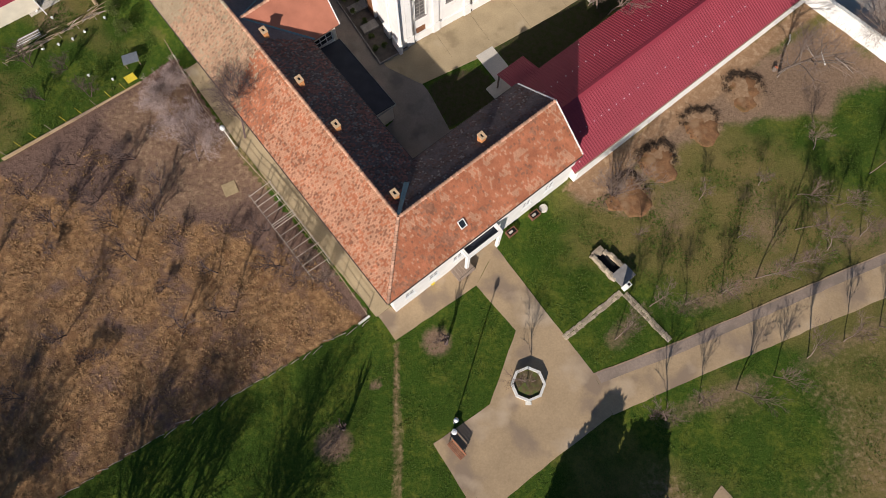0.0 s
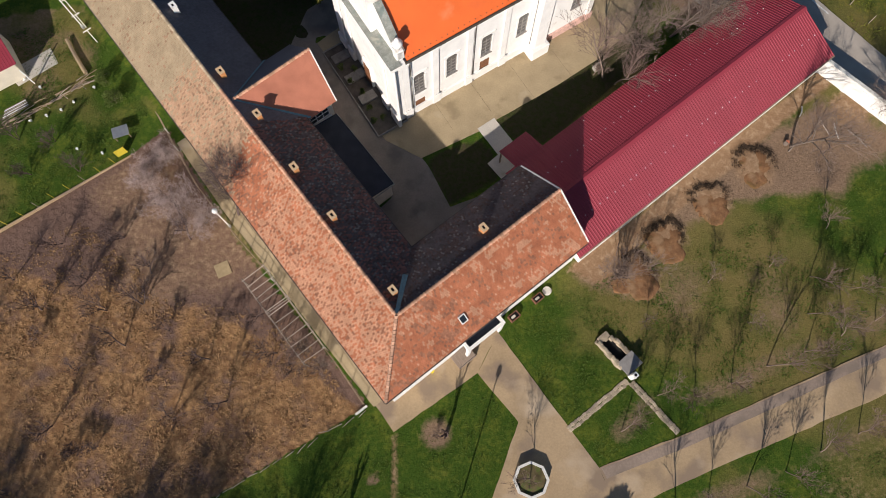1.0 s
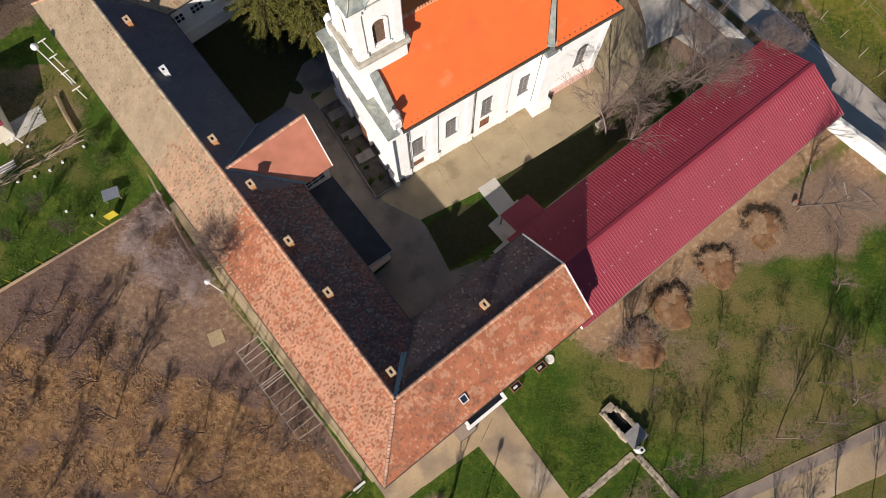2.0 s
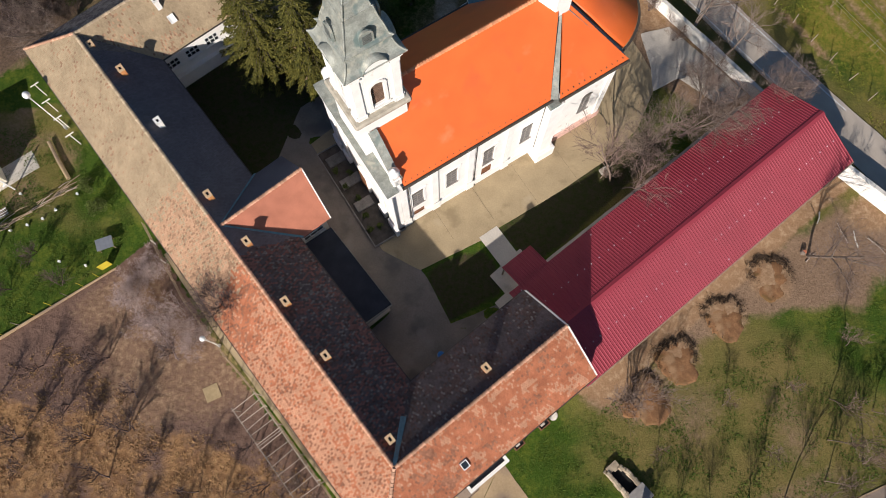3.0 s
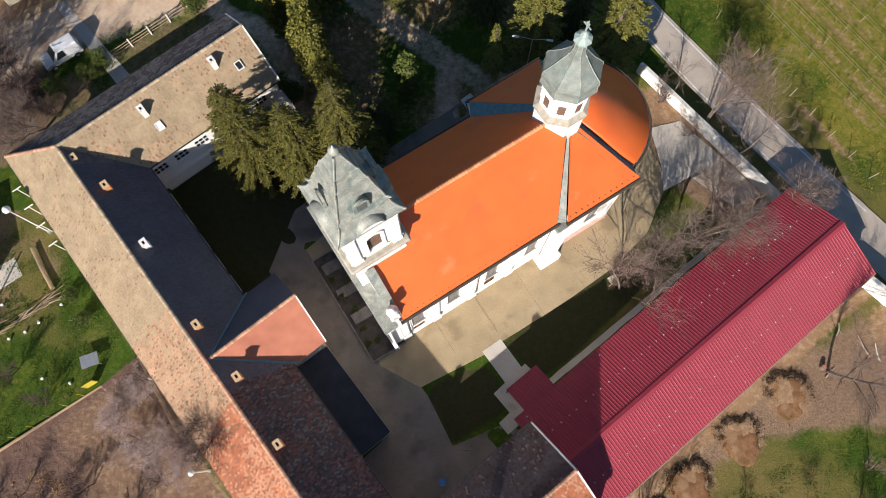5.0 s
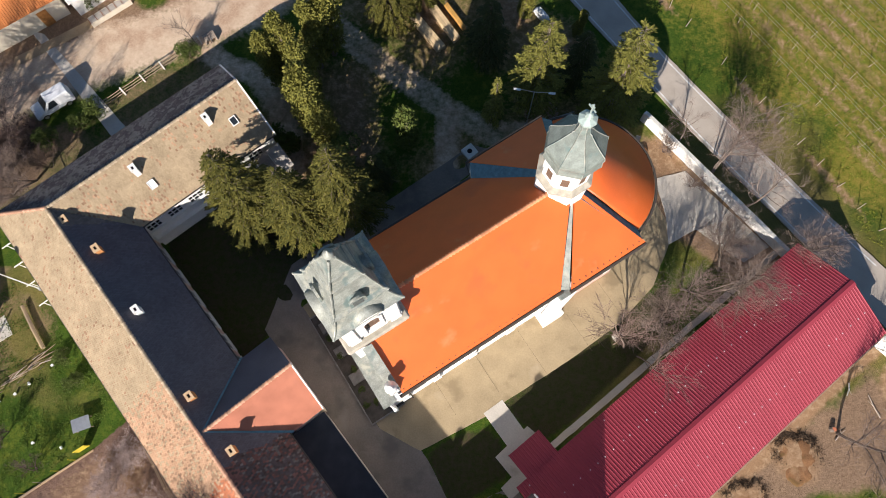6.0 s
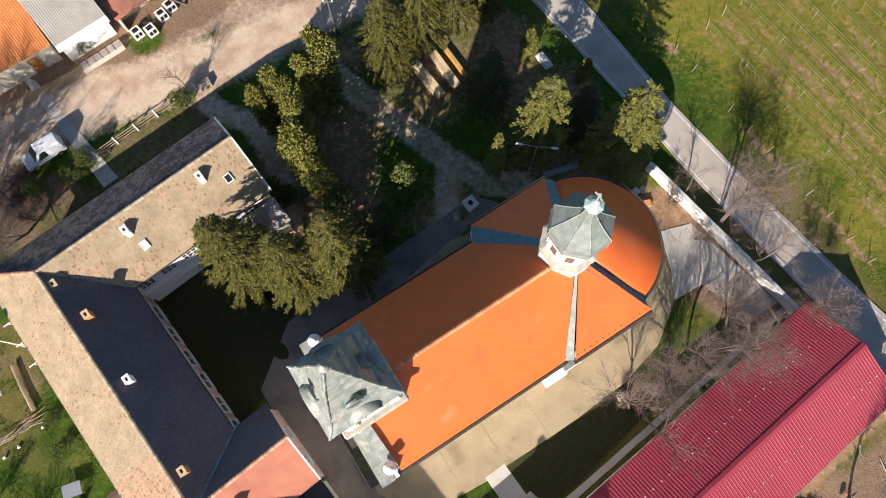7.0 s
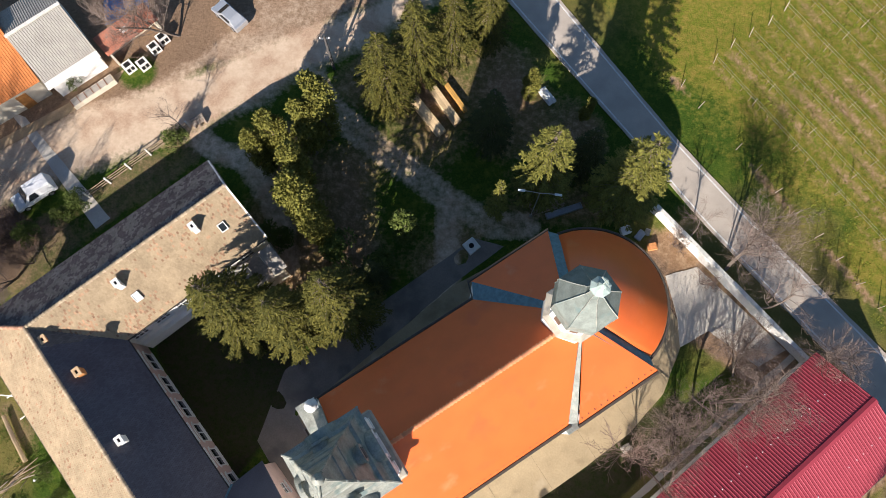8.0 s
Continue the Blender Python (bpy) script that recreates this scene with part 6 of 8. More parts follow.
for x, y, s, lab in ((16.1, 21.9, 1.4, "leafless shrub at the barn wall"), (-10.6, 13.8, 0.8, "leafless shrub under the pergola"), (-12.3, 15.6, 0.8, "leafless shrub under the pergola"), (-9.0, -0.2, 0.36, "cut-back brushwood stool on the lawn"), (-0.4, 8.3, 0.3, "cut-back brushwood stool on the lawn"), (22.6, 56.5, 0.7, "leafless shrub at the white wall"), (20.6, 60.0, 0.7, "leafless shrub at the white wall"), (-39.5, 57.5, 0.9, "leafless shrub behind the wing"), (-36.5, 58.8, 0.8, "leafless shrub behind the wing"), (15.2, 42.0, 0.45, "leafless shrub by the stone marker")):
    stand(shrub_b, x, y, x * 20, s, label=lab, category="shrub", group="bare shrubs")
brush = bare_tree("brushwood", 21, 2.2, 0.025, (7, 6, 4), 0.5, 0.4, stems=5, twig=M_TWIG_D, bark=M_TWIG_D)
rb = random.Random(31)
for i in range(14):
    x, y = rb.uniform(-42, -10), rb.uniform(2, 27)
    if inside(np.array([x]), np.array([y]), GARDEN)[0] > 1.5 and not (-24 < x < -16 and 19 < y < 26):
        stand(brush, x, y, i * 47, rb.uniform(0.6, 1.0), label="dark twiggy bush in the dry garden", category="shrub", group="garden bushes")
for i, (x, y, s) in enumerate(((-41.2, 62.6, 2.1), (-43.6, 60.4, 2.2), (-39.4, 60.6, 2.0), (-42.6, 57.2, 2.2), (-40.6, 58.2, 1.8), (-45.6, 63.0, 2.2), (-46.5, 59.5, 2.2), (-38.4, 61.8, 1.6), (-44.4, 55.0, 2.0), (-48.5, 61.5, 2.2))):
    stand(brush, x, y, i * 53, s, label="dark tangled leafless thicket bush behind the wing", category="shrub", group="thicket bushes")
pollard = bare_tree("pollard", 20, 4.0, 0.2, (7, 4, 3), 0.4, 0.6, last=2, bark=M_TWIG_D, twig=M_TWIG_D)
stand(pollard, -8.4, 1.0, 0, 0.95, label="dark pollarded tree on the lawn", group="pollards")
stand(pollard, 0.3, 8.1, 100, 0.95, label="dark pollarded tree on the lawn", group="pollards")
stand(ave, 7.3, 4.7, 20, 0.85, z=-0.5, label="young leafless tree in the octagonal planter")


# ---- south: forecourt and lawn ----
def ground_thing(name, x, y, turn=0.0, label="", category="", group="", z=None):
    return thing(name, x, y, level(x, y) + 0.03 if z is None else z, turn, label, category, group)


pl = ground_thing("planter", 7.35, 4.62, 0, "octagonal white concrete planter with earth and moss", "planter")
M_LIME = material("chalk-white concrete", (0.68, 0.66, 0.6), 0.9, spread=0.1, scale=3)
bm = bmesh.new()
h, r0, r1 = 0.55, 1.5, 1.27
q = [(r * math.cos(a), r * math.sin(a), z) for z in (-0.1, h) for a, r in ((-math.pi / 8 + 0.006, r0), (math.pi / 8 - 0.006, r0), (math.pi / 8 - 0.006, r1), (-math.pi / 8 + 0.006, r1))]
v = [bm.verts.new(p) for p in q]
for f in ((0, 3, 2, 1), (4, 5, 6, 7), (0, 1, 5, 4), (1, 2, 6, 5), (2, 3, 7, 6), (3, 0, 4, 7)):
    bm.faces.new([v[i] for i in f])
ME_SEG = mesh_of("rim_block", bm, M_LIME)
for k in range(8):
    piece("rim_block", ME_SEG, pl, pose(0, 0, 0, 0, 0, 45 * k + 22.5))
M_MOSS = material("earth with moss", (0.11, 0.085, 0.04), 1.0, spread=0.3, scale=2, dark=(0.1, 0.12, 0.03), dark_at=0.5, dark_scale=2.0)
part("soil", lathe(bmesh.new(), [(1.3, -0.05), (1.27, 0.36), (0.6, 0.44), (0.05, 0.46)], 8, start=math.pi / 8), M_MOSS, pl)
part("foot", boxes((-0.25, 0.25, -1.75, -1.45, -0.1, 0.12)), M_LIME, pl)

be = ground_thing("bench", 1.15, -0.8, -48, "brown slatted wooden garden bench on the forecourt", "bench")
M_SLAT = material("red-brown bench slat", (0.24, 0.1, 0.055), 0.7, spread=0.25, scale=5, per_object=0.2)
ME_SLAT = mesh_of("slat", bevelled(boxes((-0.85, 0.85, -0.05, 0.05, -0.018, 0.018)), 0.008), M_SLAT)
for i in range(4):
    piece("slat", ME_SLAT, be, pose(0, -0.22 + 0.125 * i, 0.45))
for i in range(4):
    piece("slat", ME_SLAT, be, pose(0, 0.28 + 0.035 * i, 0.56 + 0.12 * i, 72))
for x in (-0.7, 0.7):
    part("leg", boxes((x - 0.03, x + 0.03, -0.26, -0.2, 0, 0.43), (x - 0.03, x + 0.03, 0.2, 0.26, 0, 0.43), (x - 0.028, x + 0.028, -0.26, 0.26, 0.38, 0.43)), M_GUTTER, be)
    part("back_stay", put(boxes((x - 0.03, x + 0.03, 0.0, 0.05, 0, 0.6)), pose(0, 0.27, 0.42, -16)), M_GUTTER, be)

lb = ground_thing("litter_bin", 1.0, 0.65, 0, "small litter bin with a white lid", "bin")
part("body", lathe(bmesh.new(), [(0.2, 0), (0.24, 0.75)], 12), M_GUTTER, lb)
part("lid", lathe(bmesh.new(), [(0.25, 0.75), (0.25, 0.8), (0.1, 0.86)], 12), M_FRAME, lb)


def lamp(x, y, h, turn, label, arm=0.0, globe=0.26, twin=False, stretch=1.0, mat=None):
    """A post lamp: foot, pole, an arm where it has one, and a glass globe or lantern head."""
    l = ground_thing("street_lamp", x, y, turn, label, "lamp", "lamps")
    part("foot", lathe(bmesh.new(), [(0.16, -0.1), (0.16, 0.3), (0.08, 0.45)], 10), M_METAL, l)
    part("pole", tube(bmesh.new(), [(0, 0, 0.3), (0, 0, h)], [0.06, 0.045], 8), mat or M_METAL, l)
    ends = [arm] + ([-arm] if twin else [])
    for a in ends:
        if arm:
            part("arm", tube(bmesh.new(), [(0, 0, h - 0.05), (a * 0.6, 0, h + 0.12), (a, 0, h + 0.1)], [0.035] * 3, 6), M_METAL, l)
        if twin:
            part("head", bevelled(boxes((a - 0.3, a + 0.3, -0.1, 0.1, h + 0.04, h + 0.16)), 0.03), M_FRAME, l)
        else:
            part("globe", lathe(bmesh.new(), [(globe * math.sin(t), h + globe * stretch + (0.08 if arm else 0) - globe * stretch * math.cos(t)) for t in [0.15 + 2.84 * i / 8 for i in range(9)]], 14, a), M_FRAME, l, "white glass globe", True)
    return l


lamp(1.05, 1.45, 6.2, 0, "tall grey post lamp with a white globe", globe=0.2, stretch=1.6)
lamp(-19.42, 26.5, 4.1, 0, "slim pale post lamp with a white globe", globe=0.24, mat=M_LIME)
lamp(-35.7, 47.1, 6.05, 0, "white post lamp with a large white globe", globe=0.33, mat=M_FRAME)
lamp(7.9, 62.8, 6.3, -8, "twin-armed street lamp behind the apse", arm=1.5, twin=True)

# cellar mouth with rubble walls, slab and a white vent post
M_SLAB = material("grey concrete slab", (0.25, 0.235, 0.22), 0.9, spread=0.15, scale=2)
cl = ground_thing("cellar_mouth", 15.4, 14.9, -50, "rubble-walled cellar mouth with a grey slab lid", "cellar")
M_RUBBLE = material("pale rubble stone", (0.4, 0.325, 0.23), 0.95, spread=0.25, scale=3, per_object=0.35)
bm = bmesh.new()
bmesh.ops.create_cube(bm, size=1)
bmesh.ops.bevel(bm, geom=bm.edges[:], offset=0.14, segments=1, affect="EDGES")
for v in bm.verts:
    v.co += Vector((rng.uniform(-0.05, 0.05), rng.uniform(-0.05, 0.05), rng.uniform(-0.04, 0.04)))
ME_STONE = mesh_of("stone", bm, M_RUBBLE)
for side in (-0.72, 0.66):
    for i in range(7 if side < 0 else 4):
        for j in range(2):
            piece("stone", ME_STONE, cl, Matrix.Translation((-2.0 + i * 0.42 + (0.9 if side > 0 else 0) + rng.uniform(-0.05, 0.05) + (j % 2) * 0.2, side + rng.uniform(-0.04, 0.04), 0.1 + j * 0.26)) @ pose(0, 0, 0, 0, 0, rng.uniform(-15, 15)) @ Matrix.Diagonal((rng.uniform(0.45, 0.58), rng.uniform(0.3, 0.42), rng.uniform(0.26, 0.34), 1)))
for i in range(3):
    piece("stone", ME_STONE, cl, Matrix.Translation((-2.1 + 0.3 * i, -0.35 + i * 0.4, 0.2)) @ Matrix.Diagonal((0.45, 0.42, 0.35, 1)))
# Black plate at ground level stands in for the pit's shade.
part("pit_floor", boxes((-1.9, 0.6, -0.6, 0.6, -0.05, 0.05)), M_BLACK, cl, "black plate standing in for the shaded pit")
part("lintel", boxes((-2.3, -1.75, -0.6, 0.5, 0.3, 0.4)), M_RUBBLE, cl)
part("slab", bevelled(boxes((0.35, 1.75, -0.75, 1.0, 0.4, 0.52)), 0.02), M_SLAB, cl, "grey concrete slab lid")
part("vent_post", bevelled(boxes((1.75, 2.2, -0.75, -0.3, 0.1, 1.7)), 0.03), M_WHITE, cl, "white vent post with an open head")
# Black disc on the post's top stands in for the hole's dark inside.
part("vent_hole", lathe(bmesh.new(), [(0.13, 1.69), (0.13, 1.712)], 10, 1.975, -0.525), M_BLACK, cl)


def stone_path(pts_a, pts_b, label):
    """Two rows of set stones between two points."""
    (x0, y0), (x1, y1) = pts_a, pts_b
    d = math.hypot(x1 - x0, y1 - y0)
    o = tagged(new("stone_path"), label, "path", "stone paths", "structure")
    o.matrix_world = pose(x0, y0, level(x0, y0), 0, 0, math.degrees(math.atan2(y1 - y0, x1 - x0)))
    x = 0.0
    while x < d:
        L = rng.uniform(0.28, 0.42)
        for row in (-0.14, 0.14):
            piece("stone", ME_STONE, o, Matrix.Translation((x + L / 2, row + rng.uniform(-0.03, 0.03), 0.01 + level(x0 + (x1 - x0) * x / d, y0 + (y1 - y0) * x / d) - level(x0, y0))) @ pose(0, 0, 0, 0, 0, rng.uniform(-10, 10)) @ Matrix.Diagonal((L, rng.uniform(0.24, 0.31), 0.16, 1)))
        x += L
    return o


stone_path((16.0, 12.7), (10.75, 8.65), "narrow path of pale set stones")
stone_path((16.3, 12.6), (19.85, 8.5), "narrow path of pale set stones")
# two brick troughs and a millstone by the south front
M_TROUGH = material("sooty brick trough", (0.16, 0.075, 0.045), 0.9, spread=0.3, scale=4)
for X, Y in ((8.6, -4.85), (11.3, -4.9)):
    p = CM @ Vector((X, Y, 0))
    o = ground_thing("trough", p.x, p.y, A, "brick plant trough with dark earth", "planter", "brick troughs")
    part("side", boxes((-0.5, 0.5, -0.32, -0.24, 0, 0.5), (-0.5, 0.5, 0.24, 0.32, 0, 0.5), (-0.5, -0.42, -0.24, 0.24, 0, 0.5), (0.42, 0.5, -0.24, 0.24, 0, 0.5)), M_TROUGH, o)
    part("earth", boxes((-0.42, 0.42, -0.24, 0.24, 0, 0.36)), M_BLACK, o)
    part("plant", boxes((-0.3, 0.1, -0.1, 0.1, 0.36, 0.48)), M_STONE, o)
p = CM @ Vector((12.4, -4.9, 0))
o = ground_thing("millstone", p.x, p.y, 0, "round pale millstone lying on the grass", "stone")
part("disc", lathe(bmesh.new(), [(0.4, 0), (0.42, 0.1), (0.38, 0.2), (0.1, 0.2)], 14), M_STONE, o)
bb = ground_thing("barrel", -0.17, 25.6, 0, "blue plastic barrel in the court", "barrel", z=-0.3)
M_BLUE = material("blue plastic", (0.03, 0.16, 0.45), 0.4, spread=0.1)
part("body", lathe(bmesh.new(), [(0.26, 0), (0.3, 0.2), (0.3, 0.75), (0.26, 0.9), (0.2, 0.92)], 14), M_BLUE, bb)
part("lid", lathe(bmesh.new(), [(0.24, 0.92), (0.24, 0.97), (0.05, 0.98)], 14), M_BLUE, bb)

yb = ground_thing("bucket", -0.9, 13.5, 0, "bright yellow plastic bucket at the south front", "bucket")
M_YEL_B = material("bright yellow plastic", (0.75, 0.62, 0.03), 0.5, spread=0.05, bump=0)
part("body", lathe(bmesh.new(), [(0.16, 0.0), (0.21, 0.4), (0.2, 0.4)], 14), M_YEL_B, yb)
part("rim", lathe(bmesh.new(), [(0.225, 0.38), (0.225, 0.42)], 14), M_YEL_B, yb)

# ---- along the west wing: strip of concrete, fence, pergola ----
paving("pavement_west", [tuple((CM_GROUND @ Vector((x, y, 0))).to_2d()) for x, y in ((-4.2, -3.4), (-4.2, 27.5), (-5.8, 27.5), (-6.1, 18), (-5.95, 5), (-5.75, -3.4))], M_CONC_B, "concrete strip along the west wing", 0.05)
FW = [(-6.7, 10.75), (-9.0, 13.9), (-11.4, 16.9), (-13.8, 19.9), (-16.2, 22.8), (-18.7, 25.5), (-20.8, 28.0), (-22.7, 30.4), (-24.9, 33.9), (-27.0, 37.4)]
fe = ground_thing("garden_fence", -6.7, 10.75, 0, "low weathered fence of posts and rails", "fence")
inv = fe.matrix_world.inverted()


def rel(x, y, z):
    return inv @ Vector((x, y, z))


for (x0, y0), (x1, y1) in zip(FW, FW[1:]):
    for t in (0, 0.5):
        x, y = x0 + (x1 - x0) * t, y0 + (y1 - y0) * t
        g = level(x, y)
        part("post", tube(bmesh.new(), [rel(x, y, g - 0.2), rel(x + rng.uniform(-0.05, 0.05), y, g + 1.15)], [0.06, 0.05], 6), M_LIME if rng.random() < 0.25 else M_WOOD, fe)
    for zz in (0.35, 0.75, 1.05):
        part("rail", tube(bmesh.new(), [rel(x0, y0, level(x0, y0) + zz), rel((x0 + x1) / 2, (y0 + y1) / 2, level(x0, y0) + zz - 0.03), rel(x1, y1, level(x1, y1) + zz)], [0.025] * 3, 4), M_WOOD, fe)
pg = ground_thing("pergola", -13.5, 18.0, -51.5, "weathered grey timber vine pergola frame", "pergola")
M_GREYWOOD = material("silver-grey timber", (0.34, 0.28, 0.23), 0.9, spread=0.2, scale=5, per_object=0.25)
bm = boxes((-0.03, 0.03, -1.15, 1.2, 0, 0.07))
ME_RAFTER = mesh_of("rafter", bm, M_GREYWOOD)
for i, u in enumerate((-4.6, -3.9, -3.3, -2.6, -2.0, -1.1, -0.9, -0.65, 0.2, 1.0, 1.9, 2.7, 3.6, 4.4)):
    piece("rafter", ME_RAFTER, pg, pose(u, 0.02 * (i % 3), 2.35 + 0.02 * (i % 2), rng.uniform(-1.5, 1.5), 0, rng.uniform(-4, 4)))
for y in (-1.05, 1.1):
    part("beam", tube(bmesh.new(), [(-4.8, y, 2.3), (-1, y, 2.26), (2.2, y, 2.32), (4.6, y, 2.28)], [0.05] * 4, 5), M_GREYWOOD, pg)
    for u in (-4.6, -1.5, 1.6, 4.4):
        part("post", tube(bmesh.new(), [(u, y, -0.2), (u, y, 2.28)], [0.06, 0.05], 6), M_GREYWOOD, pg)
bd = ground_thing("board", -19.75, 22.5, 25, "square plywood sheet lying on the soil", "board")
part("sheet", bevelled(boxes((-0.65, 0.65, -0.65, 0.65, 0.02, 0.05)), 0.005), material("ochre plywood", (0.36, 0.27, 0.15), 0.8, spread=0.12), bd)
pp = ground_thing("plank", -6.9, 10.2, 38, "short pale plank at the garden's corner", "plank")
part("board", boxes((-0.6, 0.6, -0.1, 0.1, 0.05, 0.1)), M_LIME, pp)
bf = ground_thing("brush_fence", -6.5, 10.2, 0, "low fence of bent sticks along the garden", "fence")
inv = bf.matrix_world.inverted()
edge_pts = [(-6.5, 10.2), (-11.5, 7.4), (-17.3, 4.0), (-24.5, -0.1), (-30.0, -3.7), (-36, -7.3)]
for (x0, y0), (x1, y1) in zip(edge_pts, edge_pts[1:]):
    n = int(math.hypot(x1 - x0, y1 - y0) / 1.1)
    for i in range(n):
        x, y = x0 + (x1 - x0) * i / n, y0 + (y1 - y0) * i / n
        a = math.atan2(y1 - y0, x1 - x0) + rng.uniform(-0.35, 0.35)
        g = level(x, y)
        L = rng.uniform(0.6, 1.3)
        part("stick", tube(bmesh.new(), [inv @ Vector((x, y, g + 0.02)), inv @ Vector((x + math.cos(a) * L * 0.5, y + math.sin(a) * L * 0.5, g + rng.uniform(0.15, 0.4))), inv @ Vector((x + math.cos(a) * L, y + math.sin(a) * L, g + 0.1))], [0.035, 0.03, 0.02], 4), M_GREYWOOD, bf)

# ---- green garden in the west ----
wk = ground_thing("garden_kerb", -35.2, 29.4, math.degrees(math.atan2(8, 11.9)), "low concrete garden kerb with yellow stakes", "kerb")
part("kerb", bevelled(boxes((-7.3, -2.5, -0.08, 0.08, -0.2, 0.2), (-2.48, 2.4, -0.08, 0.08, -0.2, 0.21), (2.42, 7.2, -0.08, 0.08, -0.2, 0.2)), 0.02), M_CONC_A, wk)
M_YEL = material("yellow paint", (0.6, 0.48, 0.05), 0.6, spread=0.1)
for i in range(9):
    part("stake", tube(bmesh.new(), [(-6.8 + i * 1.55, 0.1, 0), (-6.9 + i * 1.55, 0.25, 1.15)], [0.028, 0.022], 5), M_YEL if i % 3 else M_GREYWOOD, wk)
yg = ground_thing("metal_gate", -30.0, 33.5, 34, "small yellow metal gate standing open", "gate")
part("frame", boxes((-0.5, -0.45, -0.03, 0.03, 0.05, 1.1), (0.45, 0.5, -0.03, 0.03, 0.05, 1.1), (-0.45, 0.45, -0.03, 0.03, 0.05, 0.1), (-0.45, 0.45, -0.03, 0.03, 1.05, 1.1)), M_YEL, yg)
part("panel", boxes((-0.45, 0.45, -0.01, 0.01, 0.1, 1.05)), M_YEL, yg)
tb = ground_thing("table", -30.2, 35.5, 20, "grey sheet-topped garden table", "table")
part("top", boxes((-0.75, 0.75, -0.55, 0.55, 0.72, 0.77)), M_METAL, tb, "grey sheet-metal top")
for x in (-0.65, 0.65):
    for y in (-0.45, 0.45):
        part("leg", boxes((x - 0.03, x + 0.03, y - 0.03, y + 0.03, 0, 0.72)), M_WOOD, tb)
wl = ground_thing("wattle_fence", -38.5, 38.3, math.degrees(math.atan2(5.7, 8.8)), "tumbledown fence of stacked branches", "fence")
for i in range(46):
    x, y = rng.uniform(-5.5, 5.3), rng.uniform(-0.4, 0.4)
    L, a = rng.uniform(0.8, 2.2), rng.uniform(-0.3, 0.3)
    z = rng.uniform(0.05, 0.7)
    part("branch", tube(bmesh.new(), [(x, y, z), (x + L * 0.5 * math.cos(a), y + L * 0.5 * math.sin(a), z + 0.1), (x + L * math.cos(a), y + L * math.sin(a), z)], [0.045, 0.04, 0.025], 4), M_WOOD if i % 3 else M_GREYWOOD, wl)
for i in range(6):
    part("stake", tube(bmesh.new(), [(-5 + i * 1.9, -0.5, 0), (-4.9 + i * 1.9, -1.1, 1.3)], [0.035, 0.025], 4), M_GREYWOOD, wl)
lg = ground_thing("beam", -35.75, 43.7, math.degrees(math.atan2(3.7, -2.4)), "thick pale timber beam lying in the grass", "beam")
part("log", tube(bmesh.new(), [(-2.2, 0, 0.28), (0, 0.05, 0.3), (2.2, 0, 0.34)], [0.19, 0.18, 0.16], 8), M_CONC_A, lg)
for i, (x, y) in enumerate(((-33.6, 40.4), (-35.4, 38.9), (-36.4, 38.0), (-39.2, 36.9), (-37.7, 37.4), (-40.5, 41.2), (-38.8, 40.4), (-31.9, 33.6), (-34.3, 34.0))):
    o = ground_thing("bucket", x, y, i * 30, "old white plastic bucket lying in the grass", "bucket", "buckets")
    m = pose(0, 0, 0.14, 80 if i % 2 else 0)
    part("body", put(lathe(bmesh.new(), [(0.08, -0.12), (0.11, 0.1)], 10), m), M_FRAME, o)
    part("rim", put(lathe(bmesh.new(), [(0.125, 0.1), (0.125, 0.13)], 10), m), M_FRAME, o)
for i in range(4):
    p = CM @ Vector((-6.17, 41.6 + 2.17 * i, 0))
    o = ground_thing("vine_post", p.x, p.y, A, "white T-shaped concrete vine post", "post", "vine posts at the wing")
    part("upright", tube(bmesh.new(), [(0, 0, -0.2), (0, 0, 1.95)], [0.05, 0.04], 6), M_LIME, o)
    part("crossbar", boxes((-0.42, 0.42, -0.04, 0.04, 1.94, 2.02)), M_LIME, o)
hw = ground_thing("shed", -44.2, 41.6, 33, "small shed with a red sheet roof and lumber beside it", "shed")
part("roof", ribbed(-3.2, 3.6, -2.4, 2.5, 2.6, 3.6), M_RED, hw)
part("wall", boxes((-3.0, 3.3, -2.1, -1.95, 0, 2.5), (-3.0, 3.3, 2.3, 2.45, 0, 3.3), (3.15, 3.3, -1.95, 2.3, 0, 2.5), (-3.0, -2.85, -1.95, 2.3, 0, 2.5)), M_CREAM, hw)
part("post", boxes((3.5, 3.6, -3.2, -3.1, 0, 2.4)), M_FRAME, hw)
lu = ground_thing("lumber", -40.9, 38.1, 33, "loose white-painted laths on the ground", "lumber")
for i in range(7):
    part("lath", boxes((-1.4 + 0.1 * i, 1.3, -0.4 + 0.13 * i, -0.33 + 0.13 * i, 0.05 + 0.03 * (i % 3), 0.09 + 0.03 * (i % 3))), M_FRAME if i % 2 else M_GREYWOOD, lu)
paving("pavement_west_pad", [(-42.5, 42.0), (-38.6, 44.8), (-37.6, 43.1), (-41.0, 40.6)], M_CONC_C, "broken concrete pad", 0.03)

# ---- graves before the west front ----
M_GRAVE = material("dark damp earth and gravel", (0.1, 0.085, 0.07), 0.95, spread=0.3, scale=1.5)
M_SLABS = material("weathered grey grave stone", (0.22, 0.2, 0.18), 0.9, spread=0.25, scale=2, per_object=0.2)
gr = thing("grave_plot", -7.6, 40.2, level(-7, 40) + 0.05, 32.5, "kerbed plot of grave slabs at the church's foot", "grave")
part("bed", boxes((-1.25, 1.9, -4.9, 5.6, -0.15, 0.03)), M_GRAVE, gr, "dark packed earth")
